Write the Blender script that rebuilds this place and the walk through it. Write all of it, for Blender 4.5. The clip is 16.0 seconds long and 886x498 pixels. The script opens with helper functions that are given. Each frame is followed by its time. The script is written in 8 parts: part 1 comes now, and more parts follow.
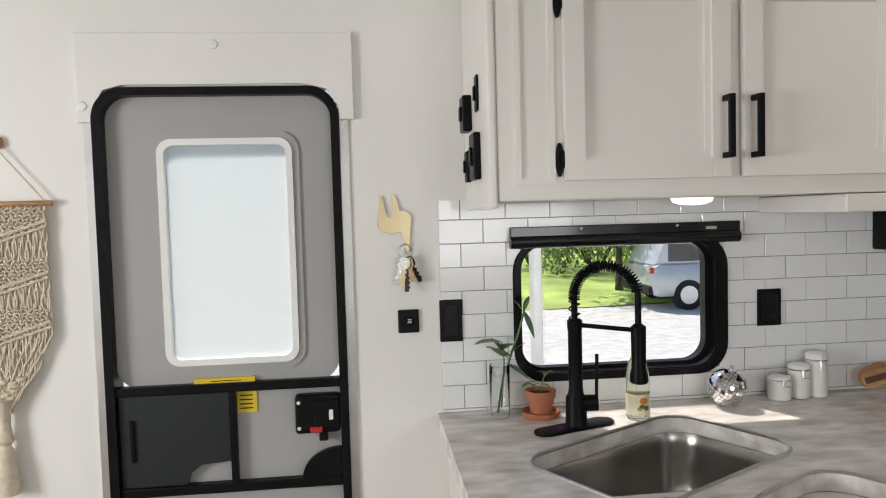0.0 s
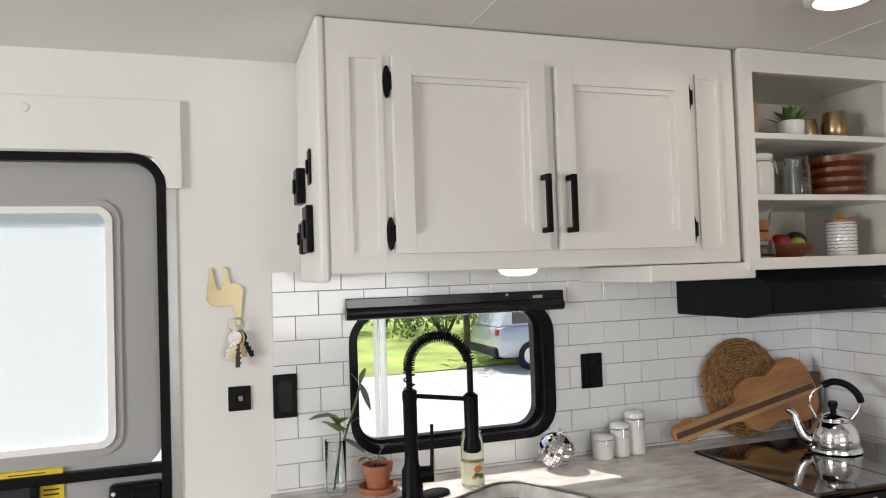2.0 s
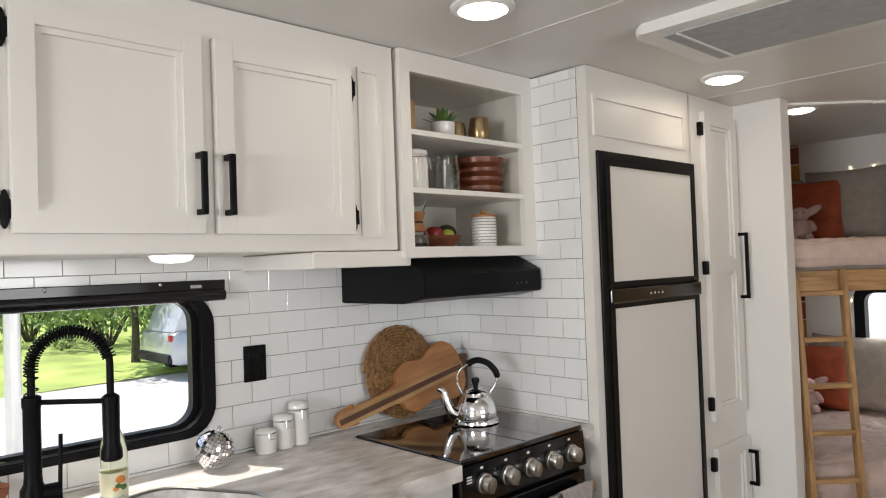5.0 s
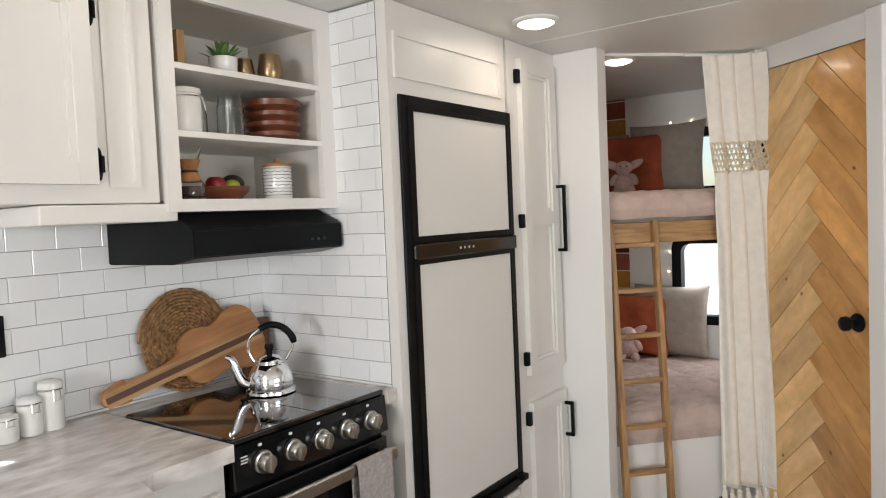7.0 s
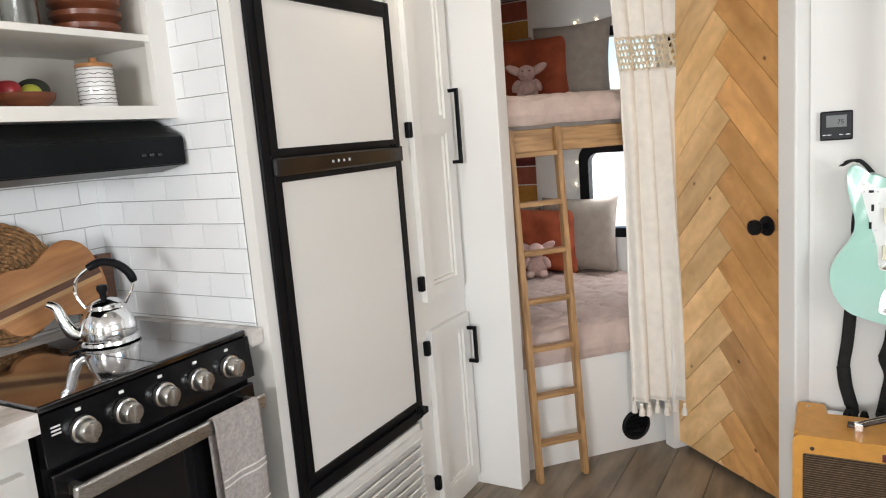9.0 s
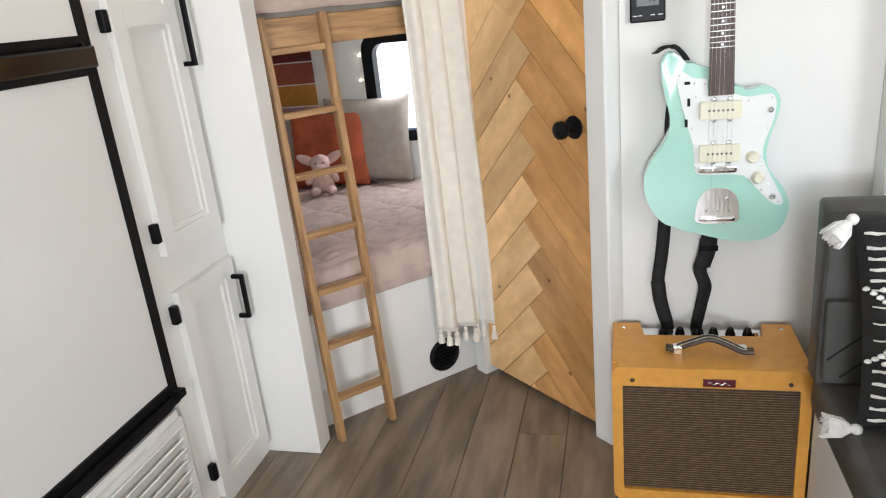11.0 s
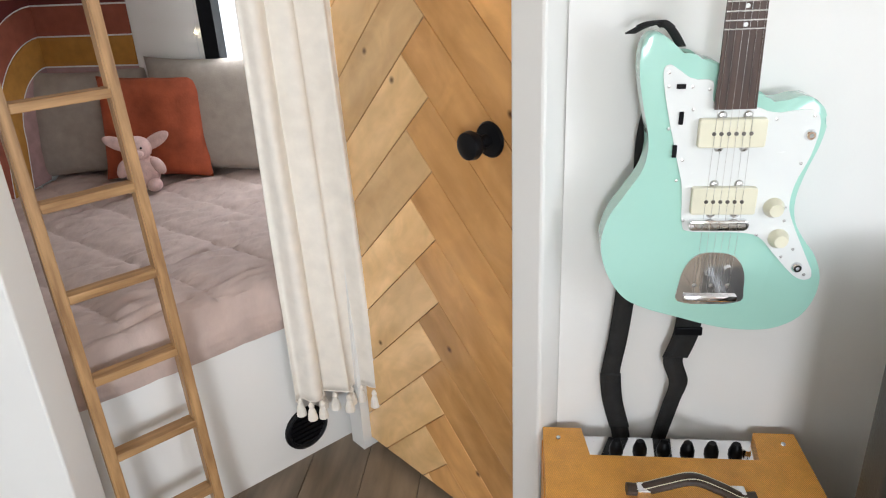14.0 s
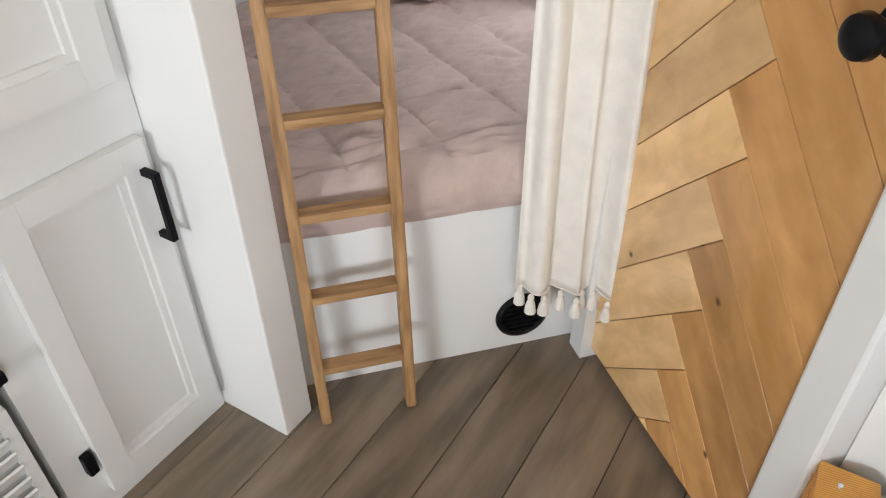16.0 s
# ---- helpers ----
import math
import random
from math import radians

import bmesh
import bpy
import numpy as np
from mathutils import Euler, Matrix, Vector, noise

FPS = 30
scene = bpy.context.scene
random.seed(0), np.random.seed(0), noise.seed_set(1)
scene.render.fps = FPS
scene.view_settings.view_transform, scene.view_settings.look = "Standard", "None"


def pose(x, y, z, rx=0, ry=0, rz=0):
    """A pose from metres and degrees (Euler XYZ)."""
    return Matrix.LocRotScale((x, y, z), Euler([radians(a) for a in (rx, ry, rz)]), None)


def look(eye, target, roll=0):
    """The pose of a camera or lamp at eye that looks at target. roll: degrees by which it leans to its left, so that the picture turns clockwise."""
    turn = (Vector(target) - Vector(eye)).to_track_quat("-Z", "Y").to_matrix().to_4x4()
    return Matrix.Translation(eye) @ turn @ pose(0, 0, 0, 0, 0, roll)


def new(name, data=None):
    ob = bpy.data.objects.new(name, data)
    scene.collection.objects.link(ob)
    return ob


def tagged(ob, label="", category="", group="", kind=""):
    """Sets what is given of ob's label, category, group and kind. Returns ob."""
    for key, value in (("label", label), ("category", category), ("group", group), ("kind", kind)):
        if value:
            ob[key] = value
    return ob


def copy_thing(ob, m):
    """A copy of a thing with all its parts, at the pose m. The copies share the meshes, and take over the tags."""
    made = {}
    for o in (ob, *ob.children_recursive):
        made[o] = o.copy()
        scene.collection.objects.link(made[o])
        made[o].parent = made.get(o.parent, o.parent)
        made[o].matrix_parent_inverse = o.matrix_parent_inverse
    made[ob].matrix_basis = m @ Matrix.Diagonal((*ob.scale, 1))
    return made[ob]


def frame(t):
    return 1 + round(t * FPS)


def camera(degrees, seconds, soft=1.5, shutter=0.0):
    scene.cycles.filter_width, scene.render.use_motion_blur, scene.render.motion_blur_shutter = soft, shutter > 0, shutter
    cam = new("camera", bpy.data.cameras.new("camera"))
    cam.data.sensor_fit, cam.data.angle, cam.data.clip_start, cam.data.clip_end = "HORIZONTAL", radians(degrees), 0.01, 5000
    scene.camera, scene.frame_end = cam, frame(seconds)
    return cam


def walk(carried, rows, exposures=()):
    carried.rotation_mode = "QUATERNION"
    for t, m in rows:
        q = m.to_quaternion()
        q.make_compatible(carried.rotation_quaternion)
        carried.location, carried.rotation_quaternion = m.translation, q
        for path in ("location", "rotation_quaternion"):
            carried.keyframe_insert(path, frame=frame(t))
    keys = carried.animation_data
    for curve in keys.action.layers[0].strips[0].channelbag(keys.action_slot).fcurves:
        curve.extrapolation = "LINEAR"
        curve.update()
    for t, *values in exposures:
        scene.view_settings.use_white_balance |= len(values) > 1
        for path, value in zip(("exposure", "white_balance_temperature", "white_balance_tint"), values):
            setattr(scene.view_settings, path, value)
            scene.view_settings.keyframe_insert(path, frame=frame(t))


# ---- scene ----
cam = camera(64.2, 16.0, soft=1.1)
PATH = [
    (0, (0.951, 0.888, 1.422), (1.161, 2.874, 1.318), -1.60),
    (0.5, (0.953, 0.882, 1.426), (1.238, 2.862, 1.386), -1.60),
    (1, (0.965, 0.871, 1.426), (1.348, 2.834, 1.443), -1.70),
    (1.5, (0.981, 0.867, 1.434), (1.479, 2.803, 1.484), -1.70),
    (2, (0.988, 0.871, 1.44), (1.613, 2.77, 1.504), -1.90),
    (2.5, (0.996, 0.872, 1.439), (1.745, 2.725, 1.508), -1.90),
    (3, (1.016, 0.87, 1.447), (1.878, 2.674, 1.504), -1.90),
    (3.5, (1.032, 0.869, 1.445), (2.015, 2.611, 1.494), -1.90),
    (4, (1.037, 0.879, 1.434), (2.153, 2.535, 1.48), -1.90),
    (4.5, (1.038, 0.881, 1.419), (2.285, 2.442, 1.464), -2.00),
    (5, (1.057, 0.886, 1.399), (2.431, 2.338, 1.441), -2.00),
    (5.2, (1.072, 0.891, 1.395), (2.493, 2.3, 1.429), -2.18),
    (7.5, (1.398, 0.847, 1.377), (3.035, 1.987, 1.241), -2.70),
    (8.2, (1.483, 0.872, 1.352), (3.143, 1.966, 1.136), -3.36),
    (10.3, (1.946, 0.977, 1.316), (3.736, 1.67, 0.755), -6.04),
    (10.5, (2.003, 0.99, 1.329), (3.801, 1.625, 0.727), -6.09),
    (11, (2.111, 0.998, 1.318), (3.933, 1.492, 0.66), -5.90),
    (11.5, (2.209, 1.014, 1.315), (4.046, 1.336, 0.602), -5.70),
    (12, (2.352, 1.036, 1.296), (4.201, 1.197, 0.557), -5.10),
    (12.5, (2.477, 1.052, 1.285), (4.325, 1.088, 0.52), -4.70),
    (13, (2.586, 1.046, 1.284), (4.425, 1.06, 0.504), -4.03),
    (13.5, (2.732, 1.036, 1.28), (4.567, 1.147, 0.497), -3.17),
    (14, (2.873, 1.074, 1.299), (4.681, 1.289, 0.472), -2.70),
    (14.5, (2.94, 1.104, 1.284), (4.692, 1.521, 0.406), -1.84),
    (15, (3.042, 1.156, 1.257), (4.675, 1.743, 0.263), -1.58),
    (15.5, (3.141, 1.184, 1.241), (4.625, 1.902, 0.107), -1.04),
    (16, (3.221, 1.157, 1.23), (4.572, 1.991, 0.007), -0.60),
]
walk(cam, [(t, look(eye, target, roll)) for t, eye, target, roll in PATH],
     exposures=[(0, -0.24, 6650, 11), (1, -0.18, 6650, 11), (2.5, 0.0, 6650, 11), (5, 0.14, 6650, 11), (7.5, 0.48, 6550, 11), (10.4, 0.84, 6250, 10), (11, 0.84, 6200, 10), (13, 0.87, 6150, 10), (16, 0.92, 6150, 10)])

# ---- world and light ----
CEIL = 1.99
world = bpy.data.worlds.new("sky")
scene.world = world
world.use_nodes = True
wn = world.node_tree.nodes
sky = wn.new("ShaderNodeTexSky")
sky.sky_type, sky.sun_disc = "NISHITA", False
sky.sun_elevation, sky.sun_rotation = radians(53), radians(-26)
world.node_tree.links.new(sky.outputs[0], wn["Background"].inputs[0])
wn["Background"].inputs[1].default_value = 0.15
sun = new("sun", bpy.data.lights.new("sun", "SUN"))
sun.data.energy, sun.data.angle, sun.data.color = 5.0, radians(0.5), (1.0, 0.95, 0.88)
sun.matrix_basis = look((0.6, 4.9, 4.4), (1.75, 2.5, 0.9))


def area(name, m, sx, sy, watts, color):
    lamp = bpy.data.lights.new(name, "AREA")
    lamp.shape, lamp.size, lamp.size_y, lamp.energy, lamp.color = "RECTANGLE", sx, sy, watts, color
    ob = new(name, lamp)
    ob.matrix_basis = m
    return ob


DAY = (0.96, 0.98, 1.0)
area("dinette_window_light", look((1.98, -0.93, 1.35), (2.2, 1.5, 0.85)), 1.2, 0.72, 17, DAY)
area("front_window_light", look((-1.65, 0.9, 1.35), (1.0, 0.95, 1.0)), 1.1, 0.65, 62, DAY)
area("bunk_window_light", look((5.16, 1.9, 0.98), (4.3, 1.9, 0.7)), 0.3, 0.36, 2.0, DAY)


# ---- materials ----
def mat(name, color, rough=0.5, metal=0.0, var=0.06, scale=8.0, bump=0.0, bscale=60.0, coat=0.0, spec=0.5, emit=0.0, stretch=(1, 1, 1), rand=0.0, alpha=1.0, trans=0.0, dark=None):
    """A surface with broad and fine variation of tone, roughness and relief."""
    m = bpy.data.materials.new(name)
    m.use_nodes = True
    nt = m.node_tree
    n, l = nt.nodes, nt.links
    b = n["Principled BSDF"]
    co = n.new("ShaderNodeTexCoord")
    mp = n.new("ShaderNodeMapping")
    mp.inputs["Scale"].default_value = stretch
    l.new(co.outputs["Object"], mp.inputs["Vector"])
    if rand:
        oi = n.new("ShaderNodeObjectInfo")
        ad = n.new("ShaderNodeVectorMath")
        ad.operation = "ADD"
        sc = n.new("ShaderNodeVectorMath")
        sc.operation = "SCALE"
        sc.inputs["Scale"].default_value = 17.0
        cb = n.new("ShaderNodeCombineXYZ")
        for i in range(3):
            l.new(oi.outputs["Random"], cb.inputs[i])
        l.new(cb.outputs[0], sc.inputs[0])
        l.new(mp.outputs[0], ad.inputs[0])
        l.new(sc.outputs[0], ad.inputs[1])
        vec = ad.outputs[0]
    else:
        vec = mp.outputs[0]
    big = n.new("ShaderNodeTexNoise")
    big.inputs["Scale"].default_value, big.inputs["Detail"].default_value = scale, 6
    fine = n.new("ShaderNodeTexNoise")
    fine.inputs["Scale"].default_value, fine.inputs["Detail"].default_value = bscale, 4
    l.new(vec, big.inputs["Vector"])
    l.new(vec, fine.inputs["Vector"])
    mx = n.new("ShaderNodeMix")
    mx.data_type = "RGBA"
    c = color[:3]
    lo = dark if dark else tuple(v * (1 - 1.6 * var) for v in c)
    hi = tuple(min(1, v * (1 + 1.6 * var)) for v in c)
    mx.inputs["A"].default_value, mx.inputs["B"].default_value = (*lo, 1), (*hi, 1)
    rp = n.new("ShaderNodeMapRange")
    rp.inputs["From Min"].default_value, rp.inputs["From Max"].default_value = 0.3, 0.7
    l.new(big.outputs["Fac"], rp.inputs["Value"])
    l.new(rp.outputs[0], mx.inputs["Factor"])
    out = mx.outputs["Result"]
    if rand:
        hs = n.new("ShaderNodeHueSaturation")
        mr = n.new("ShaderNodeMapRange")
        mr.inputs["To Min"].default_value, mr.inputs["To Max"].default_value = 1 - rand, 1 + rand
        l.new(oi.outputs["Random"], mr.inputs["Value"])
        l.new(mr.outputs[0], hs.inputs["Value"])
        l.new(out, hs.inputs["Color"])
        out = hs.outputs[0]
    l.new(out, b.inputs["Base Color"])
    rr = n.new("ShaderNodeMapRange")
    rr.inputs["To Min"].default_value, rr.inputs["To Max"].default_value = max(0.0, rough - 0.06), min(1.0, rough + 0.06)
    l.new(fine.outputs["Fac"], rr.inputs["Value"])
    l.new(rr.outputs[0], b.inputs["Roughness"])
    b.inputs["Metallic"].default_value = metal
    b.inputs["Coat Weight"].default_value = coat
    b.inputs["Coat Roughness"].default_value = 0.08
    b.inputs["Specular IOR Level"].default_value = spec
    b.inputs["Alpha"].default_value = alpha
    b.inputs["Transmission Weight"].default_value = trans
    if bump:
        bp = n.new("ShaderNodeBump")
        bp.inputs["Strength"].default_value, bp.inputs["Distance"].default_value = bump, 0.002
        l.new(fine.outputs["Fac"], bp.inputs["Height"])
        l.new(bp.outputs[0], b.inputs["Normal"])
    if emit:
        b.inputs["Emission Color"].default_value = (*c, 1)
        b.inputs["Emission Strength"].default_value = emit
    return m


def glass(name, color=(1, 1, 1), rough=0.0, ior=1.45):
    m = bpy.data.materials.new(name)
    m.use_nodes = True
    b = m.node_tree.nodes["Principled BSDF"]
    b.inputs["Base Color"].default_value = (*color, 1)
    b.inputs["Transmission Weight"].default_value, b.inputs["Roughness"].default_value, b.inputs["IOR"].default_value = 1, rough, ior
    return m


def wood(name, light, dark, scale=9.0, stretch=(1, 12, 12), rough=0.42, rand=0.0, bump=0.15, knots=0.0):
    """Grain along the local x axis, or as stretch says."""
    m = mat(name, light, rough, 0, 0.1, scale, bump, 26, stretch=stretch, rand=rand, dark=dark)
    if knots:
        n, l = m.node_tree.nodes, m.node_tree.links
        b = n["Principled BSDF"]
        b.inputs["Coat Weight"].default_value, b.inputs["Coat Roughness"].default_value = 0.35, 0.1
        base, vec = b.inputs["Base Color"].links[0].from_socket, n["Noise Texture"].inputs["Vector"].links[0].from_socket
        sp, cb, vo = n.new("ShaderNodeSeparateXYZ"), n.new("ShaderNodeCombineXYZ"), n.new("ShaderNodeTexVoronoi")
        ml, mr, mx = n.new("ShaderNodeMath"), n.new("ShaderNodeMapRange"), n.new("ShaderNodeMix")
        vo.voronoi_dimensions = "2D"
        vo.inputs["Scale"].default_value = 2.2
        ml.operation = "MULTIPLY"
        ml.inputs[1].default_value = 0.35
        l.new(vec, sp.inputs[0])
        l.new(sp.outputs["X"], cb.inputs["X"])
        l.new(sp.outputs["Z"], ml.inputs[0])
        l.new(ml.outputs[0], cb.inputs["Y"])
        l.new(cb.outputs[0], vo.inputs["Vector"])
        l.new(vo.outputs["Distance"], mr.inputs["Value"])
        mr.inputs["From Min"].default_value, mr.inputs["From Max"].default_value = 0.008, 0.03
        mr.inputs["To Min"].default_value, mr.inputs["To Max"].default_value = knots, 0.0
        mx.data_type = "RGBA"
        mx.inputs["B"].default_value = (0.07, 0.028, 0.012, 1)
        l.new(mr.outputs[0], mx.inputs["Factor"])
        l.new(base, mx.inputs["A"])
        # cloudy figure across the grain
        wv, w2, ov = n.new("ShaderNodeTexNoise"), n.new("ShaderNodeMapRange"), n.new("ShaderNodeHueSaturation")
        wv.inputs["Scale"].default_value, wv.inputs["Detail"].default_value, wv.inputs["Distortion"].default_value = 6.5, 5, 2.0
        l.new(cb.outputs[0], wv.inputs["Vector"])
        l.new(wv.outputs["Fac"], w2.inputs["Value"])
        w2.inputs["From Min"].default_value, w2.inputs["From Max"].default_value = 0.3, 0.7
        w2.inputs["To Min"].default_value, w2.inputs["To Max"].default_value = 0.92, 1.09
        l.new(w2.outputs[0], ov.inputs["Value"])
        l.new(mx.outputs["Result"], ov.inputs["Color"])
        l.new(ov.outputs[0], b.inputs["Base Color"])
    return m


M = {}
M["wall"] = mat("white_wall_paint", (0.80, 0.79, 0.76), 0.55, 0, 0.012, 2.5, 0.06, 220)
M["ceil"] = mat("ceiling_panel", (0.74, 0.73, 0.71), 0.38, 0, 0.02, 1.6, 0.03, 30)
M["cab"] = mat("cabinet_paint", (0.76, 0.74, 0.70), 0.36, 0, 0.015, 3, 0.08, 120, stretch=(1, 1, 0.2))
# open shelf carcass: slightly darker and warmer than the cabinet fronts
M["cab_in"] = mat("cabinet_inside_tone", (0.70, 0.67, 0.61), 0.5, 0, 0.03, 4, 0.05, 90)
M["tile"] = mat("white_glazed_tile", (0.82, 0.83, 0.83), 0.12, 0, 0.02, 4, 0.03, 12, coat=0.3, rand=0.02)
M["grout"] = mat("grey_grout", (0.24, 0.23, 0.22), 0.9, 0, 0.08, 30, 0.2, 200)
M["black"] = mat("black_plastic", (0.007, 0.007, 0.008), 0.35, 0, 0.2, 12, 0.04, 160, spec=0.12)
M["black_m"] = mat("matte_black_metal", (0.006, 0.006, 0.007), 0.42, 0.3, 0.2, 20, 0.05, 240, spec=0.12)
M["black_g"] = mat("gloss_black_enamel", (0.008, 0.008, 0.009), 0.12, 0, 0.2, 6, 0.0, 60, coat=0.5, spec=0.22)
M["glass_top"] = mat("black_glass", (0.004, 0.004, 0.005), 0.04, 0, 0.1, 5, 0, 60, coat=1.0)
M["hood"] = mat("hood_paint", (0.008, 0.009, 0.010), 0.30, 0.2, 0.12, 6, 0.05, 300, spec=0.1)
M["counter"] = mat("grey_marble_laminate", (0.80, 0.77, 0.735), 0.24, 0, 0.06, 7.0, 0.05, 70, stretch=(1.5, 3.4, 3.4), dark=(0.48, 0.435, 0.40))
M["steel"] = mat("brushed_steel", (0.58, 0.57, 0.55), 0.28, 1, 0.06, 14, 0.05, 160, stretch=(1, 10, 10))
M["sink_steel"] = mat("satin_sink_steel", (0.42, 0.405, 0.385), 0.22, 1, 0.06, 14, 0.05, 160, stretch=(1, 10, 10))
M["chrome"] = mat("chrome", (0.85, 0.85, 0.86), 0.05, 1, 0.02, 9)
M["fridge"] = mat("fridge_panel", (0.75, 0.73, 0.69), 0.32, 0, 0.01, 3, 0.15, 420)
M["door_grey"] = mat("entry_door_skin", (0.37, 0.37, 0.365), 0.45, 0, 0.02, 3, 0.12, 260)
M["alu"] = mat("aluminium", (0.7, 0.7, 0.71), 0.3, 1, 0.03, 14, 0.05, 90)
M["birch"] = wood("birch_board", (0.64, 0.345, 0.125), (0.52, 0.26, 0.085), 3.2, (1.3, 4.5, 4.5), 0.22, rand=0.24, bump=0.04, knots=0.9)
M["birch_l"] = wood("pale_birch_board", (0.74, 0.49, 0.235), (0.63, 0.39, 0.165), 3.2, (1.3, 4.5, 4.5), 0.22, rand=0.2, bump=0.04, knots=0.8)
M["pine"] = wood("pine", (0.45, 0.265, 0.115), (0.25, 0.13, 0.05), 7.0, (10, 10, 1), 0.5)
M["pine_h"] = wood("pine_board", (0.45, 0.265, 0.115), (0.25, 0.13, 0.05), 7.0, (1, 10, 10), 0.5)
M["floor"] = wood("grey_oak_plank", (0.265, 0.205, 0.145), (0.13, 0.10, 0.07), 3.6, (1.0, 5, 5), 0.36, rand=0.16, bump=0.25)
M["gap"] = mat("dark_joint", (0.03, 0.025, 0.02), 0.9)
M["mint"] = mat("sea_foam_lacquer", (0.40, 0.69, 0.585), 0.16, 0, 0.015, 4, 0, 60, coat=0.7)
M["pickguard"] = mat("white_pickguard", (0.80, 0.82, 0.80), 0.25, 0, 0.02, 8)
M["cream"] = mat("cream_plastic", (0.78, 0.75, 0.58), 0.3, 0, 0.03, 18)
M["rosewood"] = wood("rosewood", (0.07, 0.036, 0.024), (0.035, 0.018, 0.013), 10, (10, 10, 1), 0.45)
M["tweed"] = mat("lacquered_tweed", (0.88, 0.42, 0.075), 0.42, 0, 0.05, 40, 0.4, 420, dark=(0.82, 0.385, 0.066))
tn, tl = M["tweed"].node_tree.nodes, M["tweed"].node_tree.links
tw, tx = tn.new("ShaderNodeTexWave"), tn.new("ShaderNodeMix")
tw.bands_direction = "DIAGONAL"
tw.inputs["Scale"].default_value = 190
tl.new(tn["Texture Coordinate"].outputs["Object"], tw.inputs["Vector"])
tx.data_type, tx.blend_type = "RGBA", "MULTIPLY"
tx.inputs["Factor"].default_value = 0.35
tl.new(tn["Principled BSDF"].inputs["Base Color"].links[0].from_socket, tx.inputs["A"])
tl.new(tw.outputs["Color"], tx.inputs["B"])
tl.new(tx.outputs["Result"], tn["Principled BSDF"].inputs["Base Color"])
M["grille"] = mat("brown_grille_cloth", (0.03, 0.018, 0.012), 0.85, 0, 0.2, 50, 0.4, 300)
M["grille_l"] = mat("grille_thread", (0.19, 0.125, 0.07), 0.8, 0, 0.15, 60, 0.3, 300)
M["leather"] = mat("charcoal_leatherette", (0.072, 0.069, 0.063), 0.45, 0, 0.12, 14, 0.35, 260)
M["strap"] = mat("black_webbing", (0.012, 0.012, 0.012), 0.8, 0, 0.2, 60, 0.4, 400)
M["curtain"] = mat("cream_linen", (0.84, 0.79, 0.71), 0.9, 0, 0.03, 30, 0.4, 420)
M["quilt"] = mat("dusty_rose_quilt", (0.53, 0.415, 0.365), 0.9, 0, 0.06, 14, 1.0, 34, stretch=(1, 1.9, 1))
M["rust"] = mat("rust_velvet", (0.40, 0.085, 0.035), 0.85, 0, 0.2, 12, 0.4, 160)
M["taupe"] = mat("taupe_linen", (0.36, 0.31, 0.265), 0.9, 0, 0.06, 30, 0.5, 320)
M["pink"] = mat("pink_plush", (0.66, 0.46, 0.42), 0.95, 0, 0.08, 60, 0.6, 320)
M["rope"] = mat("cotton_rope", (0.62, 0.54, 0.42), 0.9, 0, 0.08, 60, 0.6, 240)
M["brass"] = mat("polished_brass", (0.60, 0.50, 0.31), 0.36, 1, 0.05, 14)
M["white_p"] = mat("white_plastic", (0.82, 0.82, 0.80), 0.3, 0, 0.01, 9)
M["lamp"] = mat("lamp_lens", (1.0, 0.93, 0.82), 0.4, emit=7.0)
M["dim_lamp"] = mat("under_cabinet_lens", (1.0, 0.95, 0.88), 0.4, emit=1.6)
M["lace"] = mat("tan_lace", (0.70, 0.60, 0.44), 0.9, 0, 0.1, 60, 0.4, 300)
M["fairy"] = mat("fairy_light", (1.0, 0.8, 0.5), 0.4, emit=12.0)
M["frost"] = bpy.data.materials.new("frosted_glass")
M["frost"].use_nodes = True
fn, fl = M["frost"].node_tree.nodes, M["frost"].node_tree.links
ft, fm = fn.new("ShaderNodeBsdfTranslucent"), fn.new("ShaderNodeMixShader")
fx = fn.new("ShaderNodeTexNoise")
fx.inputs["Scale"].default_value = 110
fb = fn.new("ShaderNodeBump")
fb.inputs["Strength"].default_value = 0.9
fl.new(fx.outputs["Fac"], fb.inputs["Height"])
fl.new(fb.outputs[0], fn["Principled BSDF"].inputs["Normal"])
fl.new(fb.outputs[0], ft.inputs["Normal"])
ft.inputs[0].default_value = (0.47, 0.50, 0.51, 1)
fn["Principled BSDF"].inputs["Base Color"].default_value = (0.9, 0.95, 1, 1)
fn["Principled BSDF"].inputs["Transmission Weight"].default_value = 1
fn["Principled BSDF"].inputs["Roughness"].default_value = 0.6
fm.inputs[0].default_value = 0.45
fl.new(ft.outputs[0], fm.inputs[1])
fl.new(fn["Principled BSDF"].outputs[0], fm.inputs[2])
fl.new(fm.outputs[0], fn["Material Output"].inputs[0])
M["filter"] = mat("grey_filter_mesh", (0.45, 0.46, 0.47), 0.8, 0, 0.06, 30, 0.5, 300)
M["pane"] = glass("window_pane", (0.97, 0.99, 0.99), 0.0, 1.02)
M["clear"] = glass("clear_glass", (0.97, 0.99, 0.98), 0.0)


# ---- mesh tools ----
def mesh_ob(name, bm, material, smooth=False):
    me = bpy.data.meshes.new(name)
    bmesh.ops.recalc_face_normals(bm, faces=bm.faces)
    bm.to_mesh(me)
    bm.free()
    mats = material if isinstance(material, (list, tuple)) else [material]
    for m in mats:
        me.materials.append(M[m] if isinstance(m, str) else m)
    if smooth:
        for p in me.polygons:
            p.use_smooth = True
        me.set_sharp_from_angle(angle=radians(40))
    return new(name, me)


